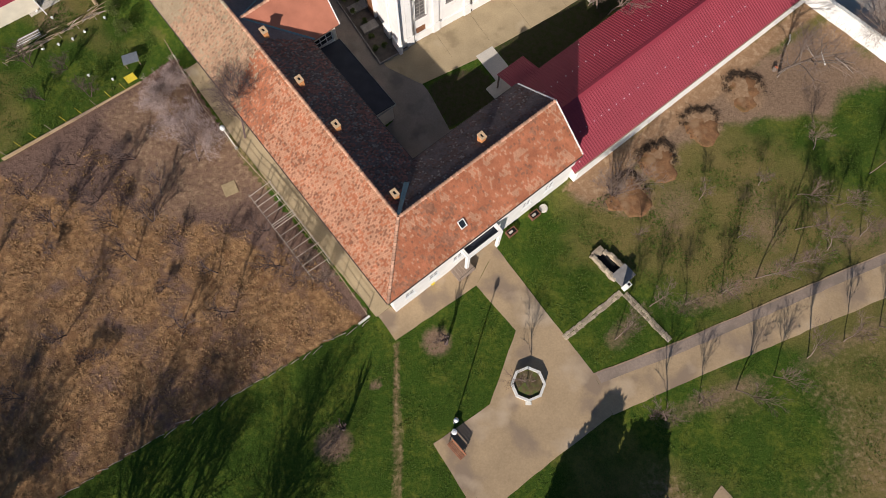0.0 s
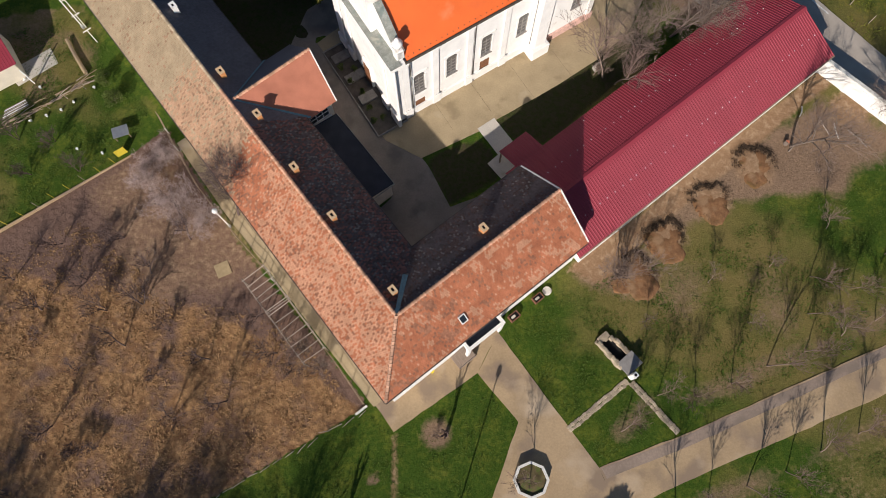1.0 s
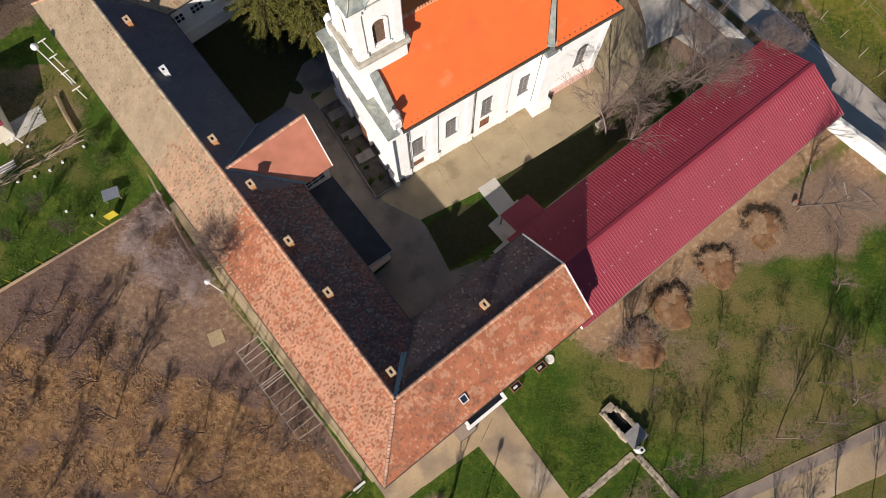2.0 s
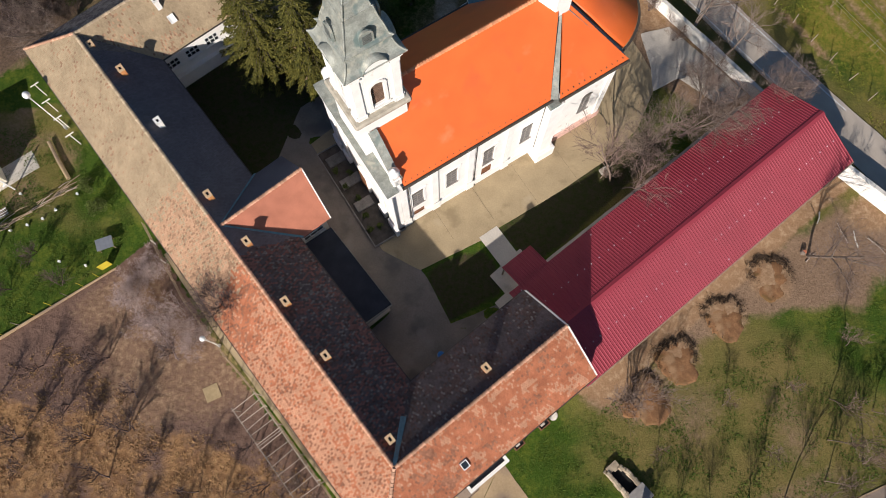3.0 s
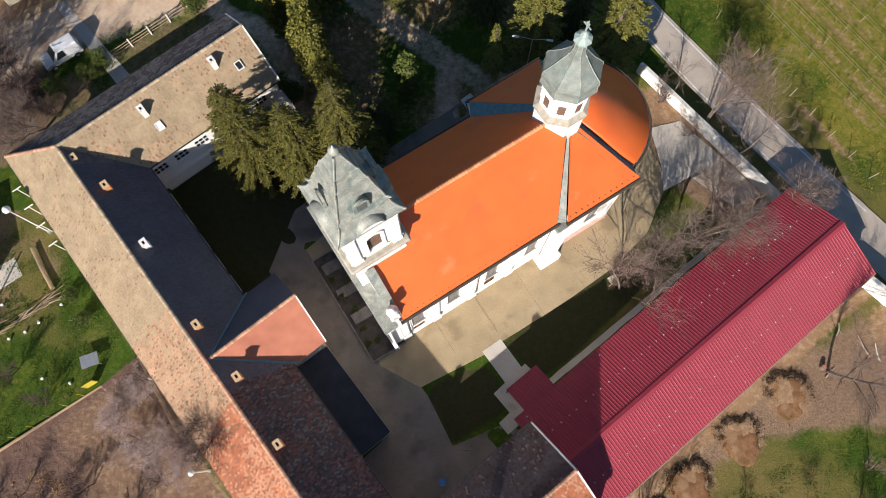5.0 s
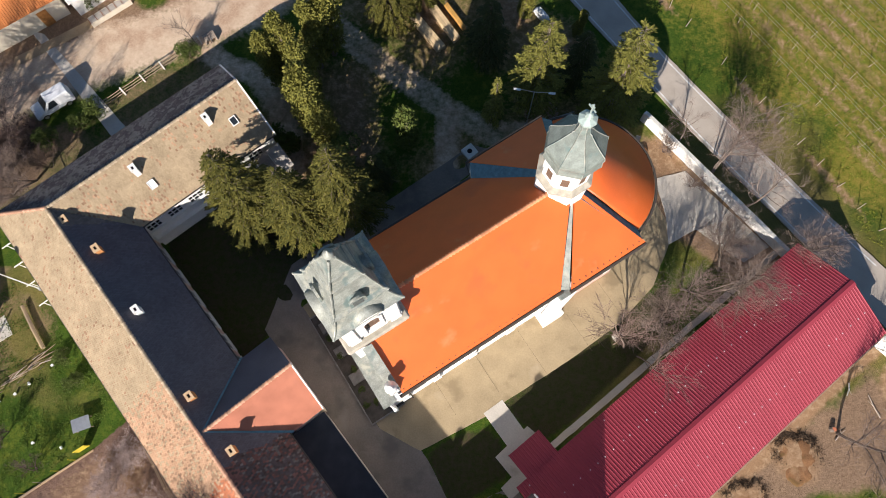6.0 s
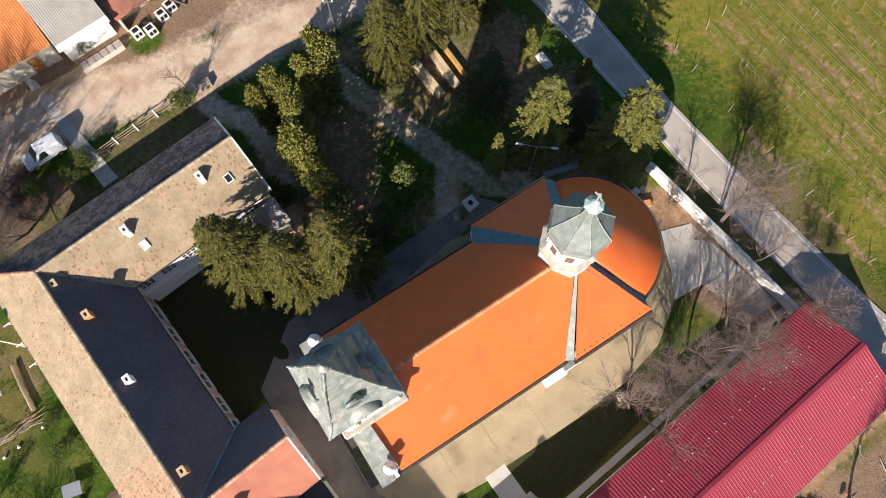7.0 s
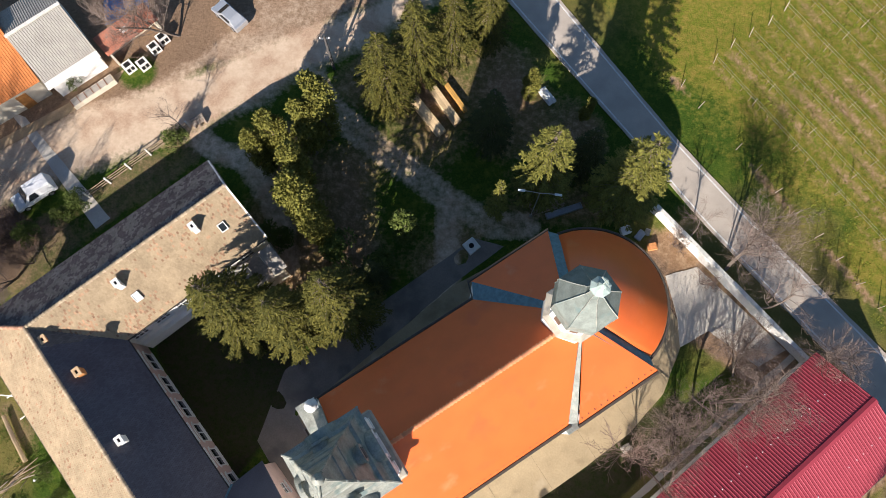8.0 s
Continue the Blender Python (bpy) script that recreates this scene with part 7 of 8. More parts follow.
part("kerb", boxes((-1.35, -1.25, -5.0, 5.7, -0.15, 0.16), (-1.25, 1.9, -5.0, -4.9, -0.15, 0.16), (-1.25, 1.9, 5.6, 5.7, -0.15, 0.16)), M_SLABS, gr)
for i, (y, L) in enumerate(((4.3, 1.9), (1.7, 2.0), (-0.9, 1.7))):
    part("slab", bevelled(boxes((-0.95, -0.95 + L, y - 0.5, y + 0.5, 0.03, 0.2 + 0.04 * i)), 0.03), M_SLABS, gr, "weathered grey grave slab")
for i, (x, y) in enumerate(((-7.0, 38.2), (-5.7, 37.2), (-8.9, 41.0), (-6.5, 36.9), (-9.9, 42.6), (-7.7, 39.9), (-8.6, 42.4))):
    stand(bush, x, y, i * 50, 0.2, z=level(x, y) + 0.08, label="small clipped box shrub among the graves", category="shrub", group="box shrubs")
st = ground_thing("stone_marker", 15.0, 42.6, 30, "pale carved stone marker in the grass", "stone")
part("base", bevelled(boxes((-0.4, 0.4, -0.3, 0.3, 0, 0.4)), 0.04), M_STONE, st)
part("head", bevelled(boxes((-0.3, 0.3, -0.12, 0.12, 0.4, 1.1)), 0.06), M_STONE, st)

# ---- white boundary wall ----
def white_wall(p, q, label, top=1.45):
    d = math.hypot(q[0] - p[0], q[1] - p[1])
    z = level(*p)
    w = tagged(new("boundary_wall"), label, "wall", "", "structure")
    w.matrix_world = pose(p[0], p[1], z, 0, 0, math.degrees(math.atan2(q[1] - p[1], q[0] - p[0])))
    n = max(1, int(d / 2.9))
    for i in range(n):
        a, b = d * i / n, d * (i + 1) / n
        dz = rng.uniform(-0.06, 0.06)
        part("panel", boxes((a + 0.02, b - 0.02, -0.13, 0.13, -0.3, top + dz)), M_WHITE, w)
        part("coping", bevelled(boxes((a, b - 0.03, -0.2, 0.2, top + dz, top + 0.1 + dz)), 0.02), M_LIME, w)
    for i in range(n + 1):
        part("pier", boxes((d * i / n - 0.2, d * i / n + 0.2, -0.18, 0.18, -0.3, top - 0.03)), M_WHITE, w)


white_wall((19.0, 63.2), (30.7, 49.3), "whitewashed boundary wall along the road")
white_wall((36.4, 42.5), (60.6, 18.9), "tall whitewashed boundary wall along the road", 1.95)

# felled wood beside the broken tree
sp = ground_thing("tree_stump", 32.35, 34.75, 0, "fresh-cut stump with an orange-red face", "stump")
part("bole", tube(bmesh.new(), [(0, 0, -0.2), (0, 0, 0.2), (0.02, 0.02, 0.42)], [0.27, 0.22, 0.2], 10), M_BARK, sp)
part("cut_face", lathe(bmesh.new(), [(0.185, 0.418), (0.17, 0.432), (0.02, 0.436)], 12, 0.02), material("fresh-cut orange wood", (0.5, 0.17, 0.09), 0.85, spread=0.2, scale=4), sp, "orange-red cut face")
for i, (x, y, a, L) in enumerate(((33.0, 34.3, 40, 1.3), (34.2, 38.0, 250, 1.2), (36.2, 36.6, 110, 2.0), (37.3, 36.0, 95, 1.6), (39.2, 35.2, -50, 2.4))):
    o = ground_thing("branch", x, y, a, "pale broken branch lying on the bare soil", "branch", "fallen branches")
    part("limb", tube(bmesh.new(), [(-L / 2, 0, 0.06), (0, 0.08, 0.1), (L / 2, 0, 0.07)], [0.07, 0.055, 0.03], 5), M_LIME if i % 2 else M_GREYWOOD, o)
    part("twig", tube(bmesh.new(), [(0, 0.08, 0.1), (L * 0.3, 0.35, 0.16)], [0.03, 0.012], 4), M_GREYWOOD, o)

# ---- north: dirt road, houses, vehicles, timber ----
def car(x, y, turn, paint, label, length=4.2, width=1.7, height=1.45, van=False):
    """A parked car: body with bonnet and cabin, glass, four wheels, lamps."""
    c = ground_thing("car", x, y, turn, label, "car", "parked cars")
    L, W = length / 2, width / 2
    prof = [(-L, 0.35), (-L, 0.75), (-L + 0.25, 0.85), (-L * 0.55, 0.95), (L * 0.98, 0.98), (L, 0.7), (L, 0.35)]
    bm = bmesh.new()
    for s0, s1 in ((-1, 1),):
        a = [bm.verts.new((px_, -W * (1 if 0.35 < z < 0.9 else 0.93), z)) for px_, z in prof]
        b = [bm.verts.new((px_, W * (1 if 0.35 < z < 0.9 else 0.93), z)) for px_, z in prof]
        bm.faces.new(a)
        bm.faces.new(b[::-1])
        for i in range(len(prof)):
            bm.faces.new((a[i], b[i], b[(i + 1) % len(prof)], a[(i + 1) % len(prof)]))
    bmesh.ops.recalc_face_normals(bm, faces=bm.faces[:])
    bmesh.ops.bevel(bm, geom=bm.edges[:], offset=0.05, segments=2, affect="EDGES")
    body = part("body", bm, paint, c)
    top, r0, r1 = height, -L * 0.12, (L * 0.95 if van else L * 0.5)
    f0, f1 = -L * 0.5, (L * 0.98 if van else L * 0.85)
    bm = bmesh.new()
    q = [(f0, -W * 0.93, 0.93), (f1, -W * 0.93, 0.93), (f1, W * 0.93, 0.93), (f0, W * 0.93, 0.93), (r0, -W * 0.76, top), (r1, -W * 0.76, top), (r1, W * 0.76, top), (r0, W * 0.76, top)]
    v = [bm.verts.new(p) for p in q]
    for f in ((4, 5, 6, 7), (0, 1, 5, 4), (1, 2, 6, 5), (2, 3, 7, 6), (3, 0, 4, 7)):
        bm.faces.new([v[i] for i in f])
    bmesh.ops.bevel(bm, geom=bm.edges[:], offset=0.05, segments=2, affect="EDGES")
    part("cabin", bm, paint, c)
    bm = bmesh.new()
    bm.faces.new([bm.verts.new(p) for p in ((f0 + 0.05, -W * 0.82, 0.99), (r0 - 0.05, -W * 0.68, top - 0.07), (r0 - 0.05, W * 0.68, top - 0.07), (f0 + 0.05, W * 0.82, 0.99))])
    bmesh.ops.translate(bm, vec=(-0.03, 0, 0.03), verts=bm.verts[:])
    part("windscreen", bm, M_GLASS, c)
    for s in (-1, 1):
        bm = bmesh.new()
        x1 = r1 if not van else L * 0.2
        bm.faces.new([bm.verts.new(p) for p in ((f0 + 0.35, s * (W * 0.93 + 0.006), 1.0), (x1, s * (W * 0.93 + 0.006), 1.0), (x1, s * (W * 0.79 + 0.012), top - 0.1), (r0 + 0.1, s * (W * 0.79 + 0.012), top - 0.1))])
        part("side_window", bm, M_GLASS, c)
        part("headlight", boxes((-L - 0.01, -L + 0.12, s * W * 0.7 - 0.15, s * W * 0.7 + 0.15, 0.62, 0.76)), M_FRAME, c)
        for wx in (-L * 0.62, L * 0.62):
            wh = part("wheel", put(lathe(bmesh.new(), [(0.26, -0.1), (0.31, -0.07), (0.31, 0.07), (0.26, 0.1)], 16), pose(wx, s * (W - 0.1), 0.31, 90)), M_BLACK, c)
            part("rim", put(lathe(bmesh.new(), [(0.2, -0.105), (0.2, 0.105)], 12), pose(wx, s * (W - 0.1), 0.31, 90)), M_METAL, wh)
    return c


M_PAINT_W = material("white car paint", (0.78, 0.79, 0.8), 0.3, spread=0.04, bump=0)
M_PAINT_S = material("silver car paint", (0.55, 0.57, 0.6), 0.3, 0.5, spread=0.04, bump=0)
car(-37.1, 65.1, 37, M_PAINT_W, "white delivery van parked behind the wing", 3.9, 1.65, 1.8, True)
car(-20.7, 83.3, -43, M_PAINT_S, "silver car parked beside the dirt road", 3.7, 1.6, 1.4)

M_FIBRE = material("grey corrugated fibre sheet", (0.36, 0.33, 0.29), 0.9, spread=0.12, scale=1.0)
M_TILE_B = material("bright orange roof tile", (0.55, 0.19, 0.06), 0.85, spread=0.15, scale=1.2, fine=8)
ha = ground_thing("house", -34.0, 76.4, 38.2, "white house with a grey corrugated roof", "house", "houses on the dirt road")
part("roof_sheet", ribbed(-2.7, 2.75, 0.0, 3.2, 4.5, 5.2, 0.22), M_FIBRE, ha)
part("roof_sheet", ribbed(-2.7, 2.75, 9.0, 3.2, 4.5, 5.2, 0.22), M_FIBRE, ha)
part("ridge_cap", boxes((-2.75, 2.8, 4.35, 4.65, 5.18, 5.27)), M_LIME, ha)
part("wall", boxes((-2.5, 2.5, 0.3, 0.6, -0.3, 3.1), (-2.5, 2.5, 8.4, 8.7, -0.3, 3.1), (2.2, 2.5, 0.6, 8.4, -0.3, 3.1), (-2.5, -2.2, 0.6, 8.4, -0.3, 3.1)), M_WHITE, ha)
part("fascia", boxes((-2.7, 2.75, -0.75, 0.0, 2.95, 3.15)), M_WHITE, ha, "broad white eaves board")
cf = part("cold_frame", boxes((-2.2, 2.3, -1.75, -0.85, -0.1, 0.55)), M_CREAM, ha, "glazed cold frame at the wall")
for i in range(6):
    part("pane", boxes((-2.1 + i * 0.73, -1.46 + i * 0.73, -1.65, -0.95, 0.55, 0.58)), M_FIBRE, cf)
    part("bar", boxes((-2.2 + i * 0.73, -2.13 + i * 0.73, -1.7, -0.9, 0.55, 0.61)), M_SLAT, cf)
hb = ground_thing("house", -39.5, 73.4, 35, "low house with a bright orange tile roof", "house", "houses on the dirt road")
part("roof", ribbed(-5.0, 3.3, -0.3, 3.0, 4.6, 5.2, 0.24), M_TILE_B, hb)
part("roof", ribbed(-5.0, 3.3, 9.5, 3.0, 4.6, 5.2, 0.24), M_TILE_B, hb)
part("wall", boxes((-4.7, 3.0, 0.3, 0.6, -0.3, 2.95), (-4.7, 3.0, 8.6, 8.9, -0.3, 2.95), (2.7, 3.0, 0.6, 8.6, -0.3, 2.95), (-4.7, -4.4, 0.6, 8.6, -0.3, 2.95)), M_CREAM, hb)
part("door", boxes((0.4, 1.4, 0.24, 0.3, -0.2, 2.0)), material("ochre timber door", (0.45, 0.2, 0.06), 0.7, spread=0.2), hb, "ochre timber door")
paving("pavement_house", [(-42, 70.4), (-34.6, 75.0), (-30.6, 78.0), (-31.2, 76.6), (-35.2, 73.4), (-42, 69.2)], M_CONC_A, "concrete strip before the houses", 0.04)
sc = ground_thing("shed", -29.7, 80.7, 42, "rustic shed with a clay tile roof and white hutches", "shed")
part("roof", ribbed(-2.9, 2.9, -1.1, 2.3, 0.9, 2.9, 0.2), M_TILE_NEW, sc)
part("wall", boxes((-2.7, 2.7, 0.6, 0.8, 0, 2.7), (-2.7, -2.5, -0.8, 0.6, 0, 2.2), (2.5, 2.7, -0.8, 0.6, 0, 2.2)), M_CREAM, sc)
part("vent", boxes((-0.5, 0.1, -0.3, 0.2, 2.6, 2.72)), M_FRAME, sc)
for i, (x, y) in enumerate(((-2.1, -1.9), (-0.9, -2.6), (0.9, -1.9), (2.1, -1.6))):
    hu = part("hutch", boxes((x - 0.5, x + 0.5, y - 0.4, y + 0.4, 0, 0.95)), M_WHITE, sc, "white-painted hutch with black plates for openings")
    # Black plates stand in for the dark inside of the hutches' openings.
    part("hutch_door", boxes((x - 0.36, x - 0.04, y - 0.42, y - 0.4, 0.3, 0.8), (x + 0.06, x + 0.38, y - 0.42, y - 0.4, 0.3, 0.8), (x - 0.3, x + 0.3, y - 0.25, y + 0.25, 0.95, 0.97)), M_BLACK, hu)
tp = ground_thing("tarpaulin", -31.2, 84.6, 10, "crumpled blue tarpaulin in the yard", "tarpaulin")
bm = bmesh.new()
bmesh.ops.create_grid(bm, x_segments=14, y_segments=12, size=1.0)
for v in bm.verts:
    v.co = Vector((v.co.x * 2.2, v.co.y * 1.6, 0.5 + 0.25 * noise.noise(v.co * 2.3) - 0.45 * max(abs(v.co.x), abs(v.co.y)) ** 3))
part("sheet", bm, M_BLUE, tp, "", True)

tw = ground_thing("tarpaulin", 9.9, 74.7, -56, "crumpled white sheet over a heap in the grove", "tarpaulin")
bm = bmesh.new()
bmesh.ops.create_grid(bm, x_segments=16, y_segments=10, size=1.0)
for v in bm.verts:
    v.co = Vector((v.co.x * 0.95, v.co.y * 0.45, 0.62 + 0.3 * noise.noise(v.co * 2.7 + Vector((3, 1, 0))) - 0.55 * max(abs(v.co.x), abs(v.co.y)) ** 3))
part("sheet", bm, M_FRAME, tw, "", True)
part("crate", boxes((-0.7, 0.7, -0.33, 0.33, 0, 0.32)), M_GREYWOOD, tw)

pf = ground_thing("picket_fence", -32.3, 64.9, math.degrees(math.atan2(7.1, 8.8)), "weathered timber fence with pale posts", "fence")
for i in range(6):
    part("post", boxes((i * 2.2 - 0.07, i * 2.2 + 0.07, -0.07, 0.07, -0.2, 1.25)), M_LIME, pf)
for i in range(5):
    for z in (0.3, 0.65, 1.0):
        part("rail", tube(bmesh.new(), [(i * 2.2, 0.05, z), (i * 2.2 + 1.1, 0.06, z - 0.05), (i * 2.2 + 2.2, 0.05, z)], [0.05, 0.045, 0.05], 5), M_WOOD, pf)
pa = ground_thing("pallet", -22.9, 72.3, 30, "pale timber pallet by the shrub", "pallet")
for i in range(7):
    part("slat", boxes((-0.6, 0.6, -0.42 + 0.13 * i, -0.34 + 0.13 * i, 0.5, 0.53)), M_GREYWOOD, pa)
for x in (-0.55, 0, 0.55):
    part("bearer", boxes((x - 0.05, x + 0.05, -0.42, 0.52, 0, 0.5)), M_GREYWOOD, pa)
M_POLE = material("tarred pole", (0.09, 0.085, 0.08), 0.8, spread=0.2)
ep = ground_thing("utility_pole", -10.4, 77.8, 0, "dark utility pole with a small crossarm", "pole")
part("shaft", tube(bmesh.new(), [(0, 0, -0.3), (0, 0, 5.6)], [0.16, 0.11], 10), M_POLE, ep)
part("crossarm", boxes((-0.5, 0.5, -0.05, 0.05, 5.2, 5.3)), M_METAL, ep)
for x in (-0.4, 0, 0.4):
    part("insulator", lathe(bmesh.new(), [(0.05, 5.3), (0.07, 5.4), (0.03, 5.48)], 8, x), M_FRAME, ep)

M_SAWN = material("fresh sawn timber", (0.58, 0.43, 0.25), 0.8, spread=0.15, scale=3, per_object=0.2)
M_SAWN_O = material("orange sawn timber", (0.6, 0.33, 0.09), 0.8, spread=0.15, scale=3, per_object=0.2)


def timber(x, y, turn, length, width, layers, mat, label):
    t = ground_thing("timber_stack", x, y, turn, label, "timber", "timber stacks")
    me = mesh_of("plank", boxes((-length / 2, length / 2, -0.095, 0.095, 0, 0.06)), mat)
    n = int(width / 0.2)
    for b in (-length * 0.35, 0, length * 0.35):
        part("bearer", boxes((b - 0.06, b + 0.06, -width / 2, width / 2, -0.03, 0.14)), M_WOOD, t)
    for j in range(layers):
        for i in range(n):
            piece("plank", me, t, pose(rng.uniform(-0.08, 0.08), -width / 2 + 0.1 + i * 0.2, 0.14 + j * 0.068, 0, 0, rng.uniform(-0.5, 0.5)))


timber(-1.45, 72.6, -53.8, 4.5, 1.0, 7, M_SAWN, "stack of pale sawn planks on the grass")
timber(0.25, 73.6, -57, 4.3, 0.8, 8, M_SAWN, "stack of pale sawn planks on the grass")
timber(1.35, 74.5, -57, 3.2, 0.6, 7, M_SAWN_O, "stack of orange sawn planks on the grass")
lp = ground_thing("log_pile", 9.3, 64.0, 18, "pile of peeled logs behind the apse", "logs")
for i in range(9):
    part("log", tube(bmesh.new(), [(-1.5, -0.7 + 0.18 * i, 0.12 + 0.08 * (i % 2)), (1.5, -0.7 + 0.18 * i, 0.12 + 0.08 * (i % 2))], [0.09, 0.08], 7), M_WOOD, lp)
tr = ground_thing("metal_trough", 10.9, 63.2, 18, "long grey metal trough beside the logs", "trough")
part("side", boxes((-1.7, 1.7, -0.28, -0.24, 0, 0.4), (-1.7, 1.7, 0.24, 0.28, 0, 0.4), (-1.7, -1.66, -0.24, 0.24, 0, 0.4), (1.66, 1.7, -0.24, 0.24, 0, 0.4)), M_METAL, tr)
part("bottom", boxes((-1.66, 1.66, -0.24, 0.24, 0.02, 0.06)), M_METAL, tr)
ws = ground_thing("well_cover", 2.5, 60.0, 38, "pale square well cover with a round hole", "well")
part("slab", bevelled(boxes((-0.6, 0.6, -0.6, 0.6, 0, 0.35)), 0.03), M_LIME, ws)
# Flat black disc in place of an opening and its dark inside.
part("hole", lathe(bmesh.new(), [(0.24, 0.345), (0.24, 0.356)], 16), M_BLACK, ws)
for x, y, tn, w, d, hh, lab, mat in ((16.3, 61.3, 20, 0.9, 0.7, 0.6, "white crate by the apse", M_FRAME), (17.6, 60.9, 50, 1.0, 0.6, 0.3, "heap of grey sheet offcuts", M_METAL), (18.6, 59.8, 10, 0.8, 0.6, 0.4, "box of old bricks and rubble", M_BRICK), (18.3, 61.2, 70, 0.6, 0.4, 0.3, "pale sack lying by the wall", M_STONE)):
    o = ground_thing("crate", x, y, tn, lab, "clutter", "clutter by the apse")
    part("body", bevelled(boxes((-w / 2, w / 2, -d / 2, d / 2, 0, hh)), 0.03), mat, o)
    part("lid", bevelled(boxes((-w / 2 - 0.03, w / 2 - 0.1, -d / 2 - 0.02, d / 2 + 0.02, hh, hh + 0.05)), 0.01), mat, o)
lu = ground_thing("lumber", 9.6, 63.9, 14, "old planks stacked in the churchyard's shade", "lumber")
for i in range(9):
    part("plank", boxes((-1.7 + 0.12 * (i % 4), 1.2 + 0.1 * (i % 3), -0.6 + 0.15 * i, -0.48 + 0.15 * i, 0.04 + 0.05 * (i % 2), 0.1 + 0.05 * (i % 2))), M_GREYWOOD if i % 3 else M_WOOD, lu)
# lower sheds against the north wing's end
ls = thing("lean_to", *(CM @ Vector((15.2, 39.3, 0))).to_2d(), -0.3, A, "small lean-to with worn grey sheets at the north wing", "shed")
for i in range(4):
    part("roof_sheet", put(boxes((-2.6 + 1.3 * i, -1.34 + 1.3 * i, -1.3, 1.1, 0, 0.05)), pose(0, 0, 3.5 + 0.03 * (i % 2), 16)), M_FIBRE if i % 2 else M_GREYWOOD, ls)
part("wall", boxes((-2.4, 2.4, -1.1, -0.95, -0.2, 3.1)), M_CREAM, ls)
for x in (-2.3, 0, 2.3):
    part("post", boxes((x - 0.06, x + 0.06, -1.2, -1.11, -0.2, 3.15)), M_WOOD, ls)

# road edge lines
M_LINE = material("worn white road paint", (0.62, 0.61, 0.58), 0.8, spread=0.15, scale=4, dark=(0.3, 0.3, 0.3), dark_at=0.6, dark_scale=3)


def road_line(pts, label):
    bm = bmesh.new()
    for (x0, y0), (x1, y1) in zip(pts, pts[1:]):
        d = math.hypot(x1 - x0, y1 - y0)
        nx_, ny_ = -(y1 - y0) / d * 0.07, (x1 - x0) / d * 0.07
        slab(bm, [(x0 - nx_, y0 - ny_, level(x0, y0) + 0.108), (x1 - nx_, y1 - ny_, level(x1, y1) + 0.108), (x1 + nx_, y1 + ny_, level(x1, y1) + 0.108), (x0 + nx_, y0 + ny_, level(x0, y0) + 0.108)], 0.004)
    part("trim_road_line", bm, M_LINE, None, label, kind="structure")


road_line([(2.7, 97.8), (11.4, 85.0), (21.9, 69.5), (27.6, 62.1), (37.2, 50.3), (51.6, 33.8)], "worn white road edge line")
road_line([(-1.6, 98), (7.3, 84.6), (17.6, 70.6), (24.0, 61.8), (33.5, 50.1), (48.3, 31.3)], "worn white road edge line")

# ---- vineyard ----
DV, NV = Vector((0.578, -0.816, 0)), Vector((0.816, 0.578, 0))
V00 = Vector((24.4, 73.4, 0))
M_CANE = material("brown vine cane", (0.24, 0.17, 0.115), 0.95, spread=0.2)
POST = mesh_of("post", tube(bmesh.new(), [(0, 0, -0.3), (0.0, 0, 1.35)], [0.04, 0.034], 6), M_GREYWOOD)
POST_T = mesh_of("post", tube(bmesh.new(), [(0, 0, -0.3), (0, 0, 1.3)], [0.026, 0.022], 5), M_GREYWOOD)


def vine(seed):
    r, s = random.Random(seed), Soup()
    p = Vector((0, 0, -0.1))
    q = Vector((r.uniform(-0.08, 0.08), r.uniform(-0.08, 0.08), 0.5))
    s.tube([p, q], [0.022, 0.018], 4)
    for k in range(5):
        a = r.uniform(-1, 1)
        s.tube([q, q + Vector((a * 0.5, r.uniform(-0.1, 0.1), r.uniform(0.1, 0.5)))], [0.014, 0.008], 3)
    return s.mesh("vine", M_CANE)


VINE = [vine(i) for i in range(3)]
for k in [0] + list(range(2, 21)):
    off = -0.12 if k == 0 else VN0 + VSTEP * (k - 2)
    o3 = V00 + NV * off + DV * (-2.74 if k == 0 else -3.1 + 0.12 * (k % 3))
    row = ground_thing("vine_row", o3.x, o3.y, math.degrees(math.atan2(DV.y, DV.x)), "row of bare pruned vines on grey timber posts", "vines", "vine rows")
    step, n = (2.62, 17) if k == 0 else (5.5, 9)
    for i in range(n):
        if k == 0 and i == 2:
            continue
        big = k == 0 or i == 0
        piece("post", POST if big else POST_T, row, pose(i * step, rng.uniform(-0.06, 0.06), 0, rng.uniform(-4, 4), -10 if i == 0 and k else rng.uniform(-4, 4)))
    if k:
        for i in range(36):
            piece("vine", VINE[i % 3], row, pose(1.0 + i * 1.3 + rng.uniform(-0.15, 0.15), rng.uniform(-0.08, 0.08), 0, 0, 0, 180 * (i % 2)))
        for z in (0.75, 1.1):
            part("wire", tube(bmesh.new(), [(0, 0, z), (n * step / 2, 0.02, z - 0.02), ((n - 1) * step, 0, z)], [0.012] * 3, 3), M_METAL, row)

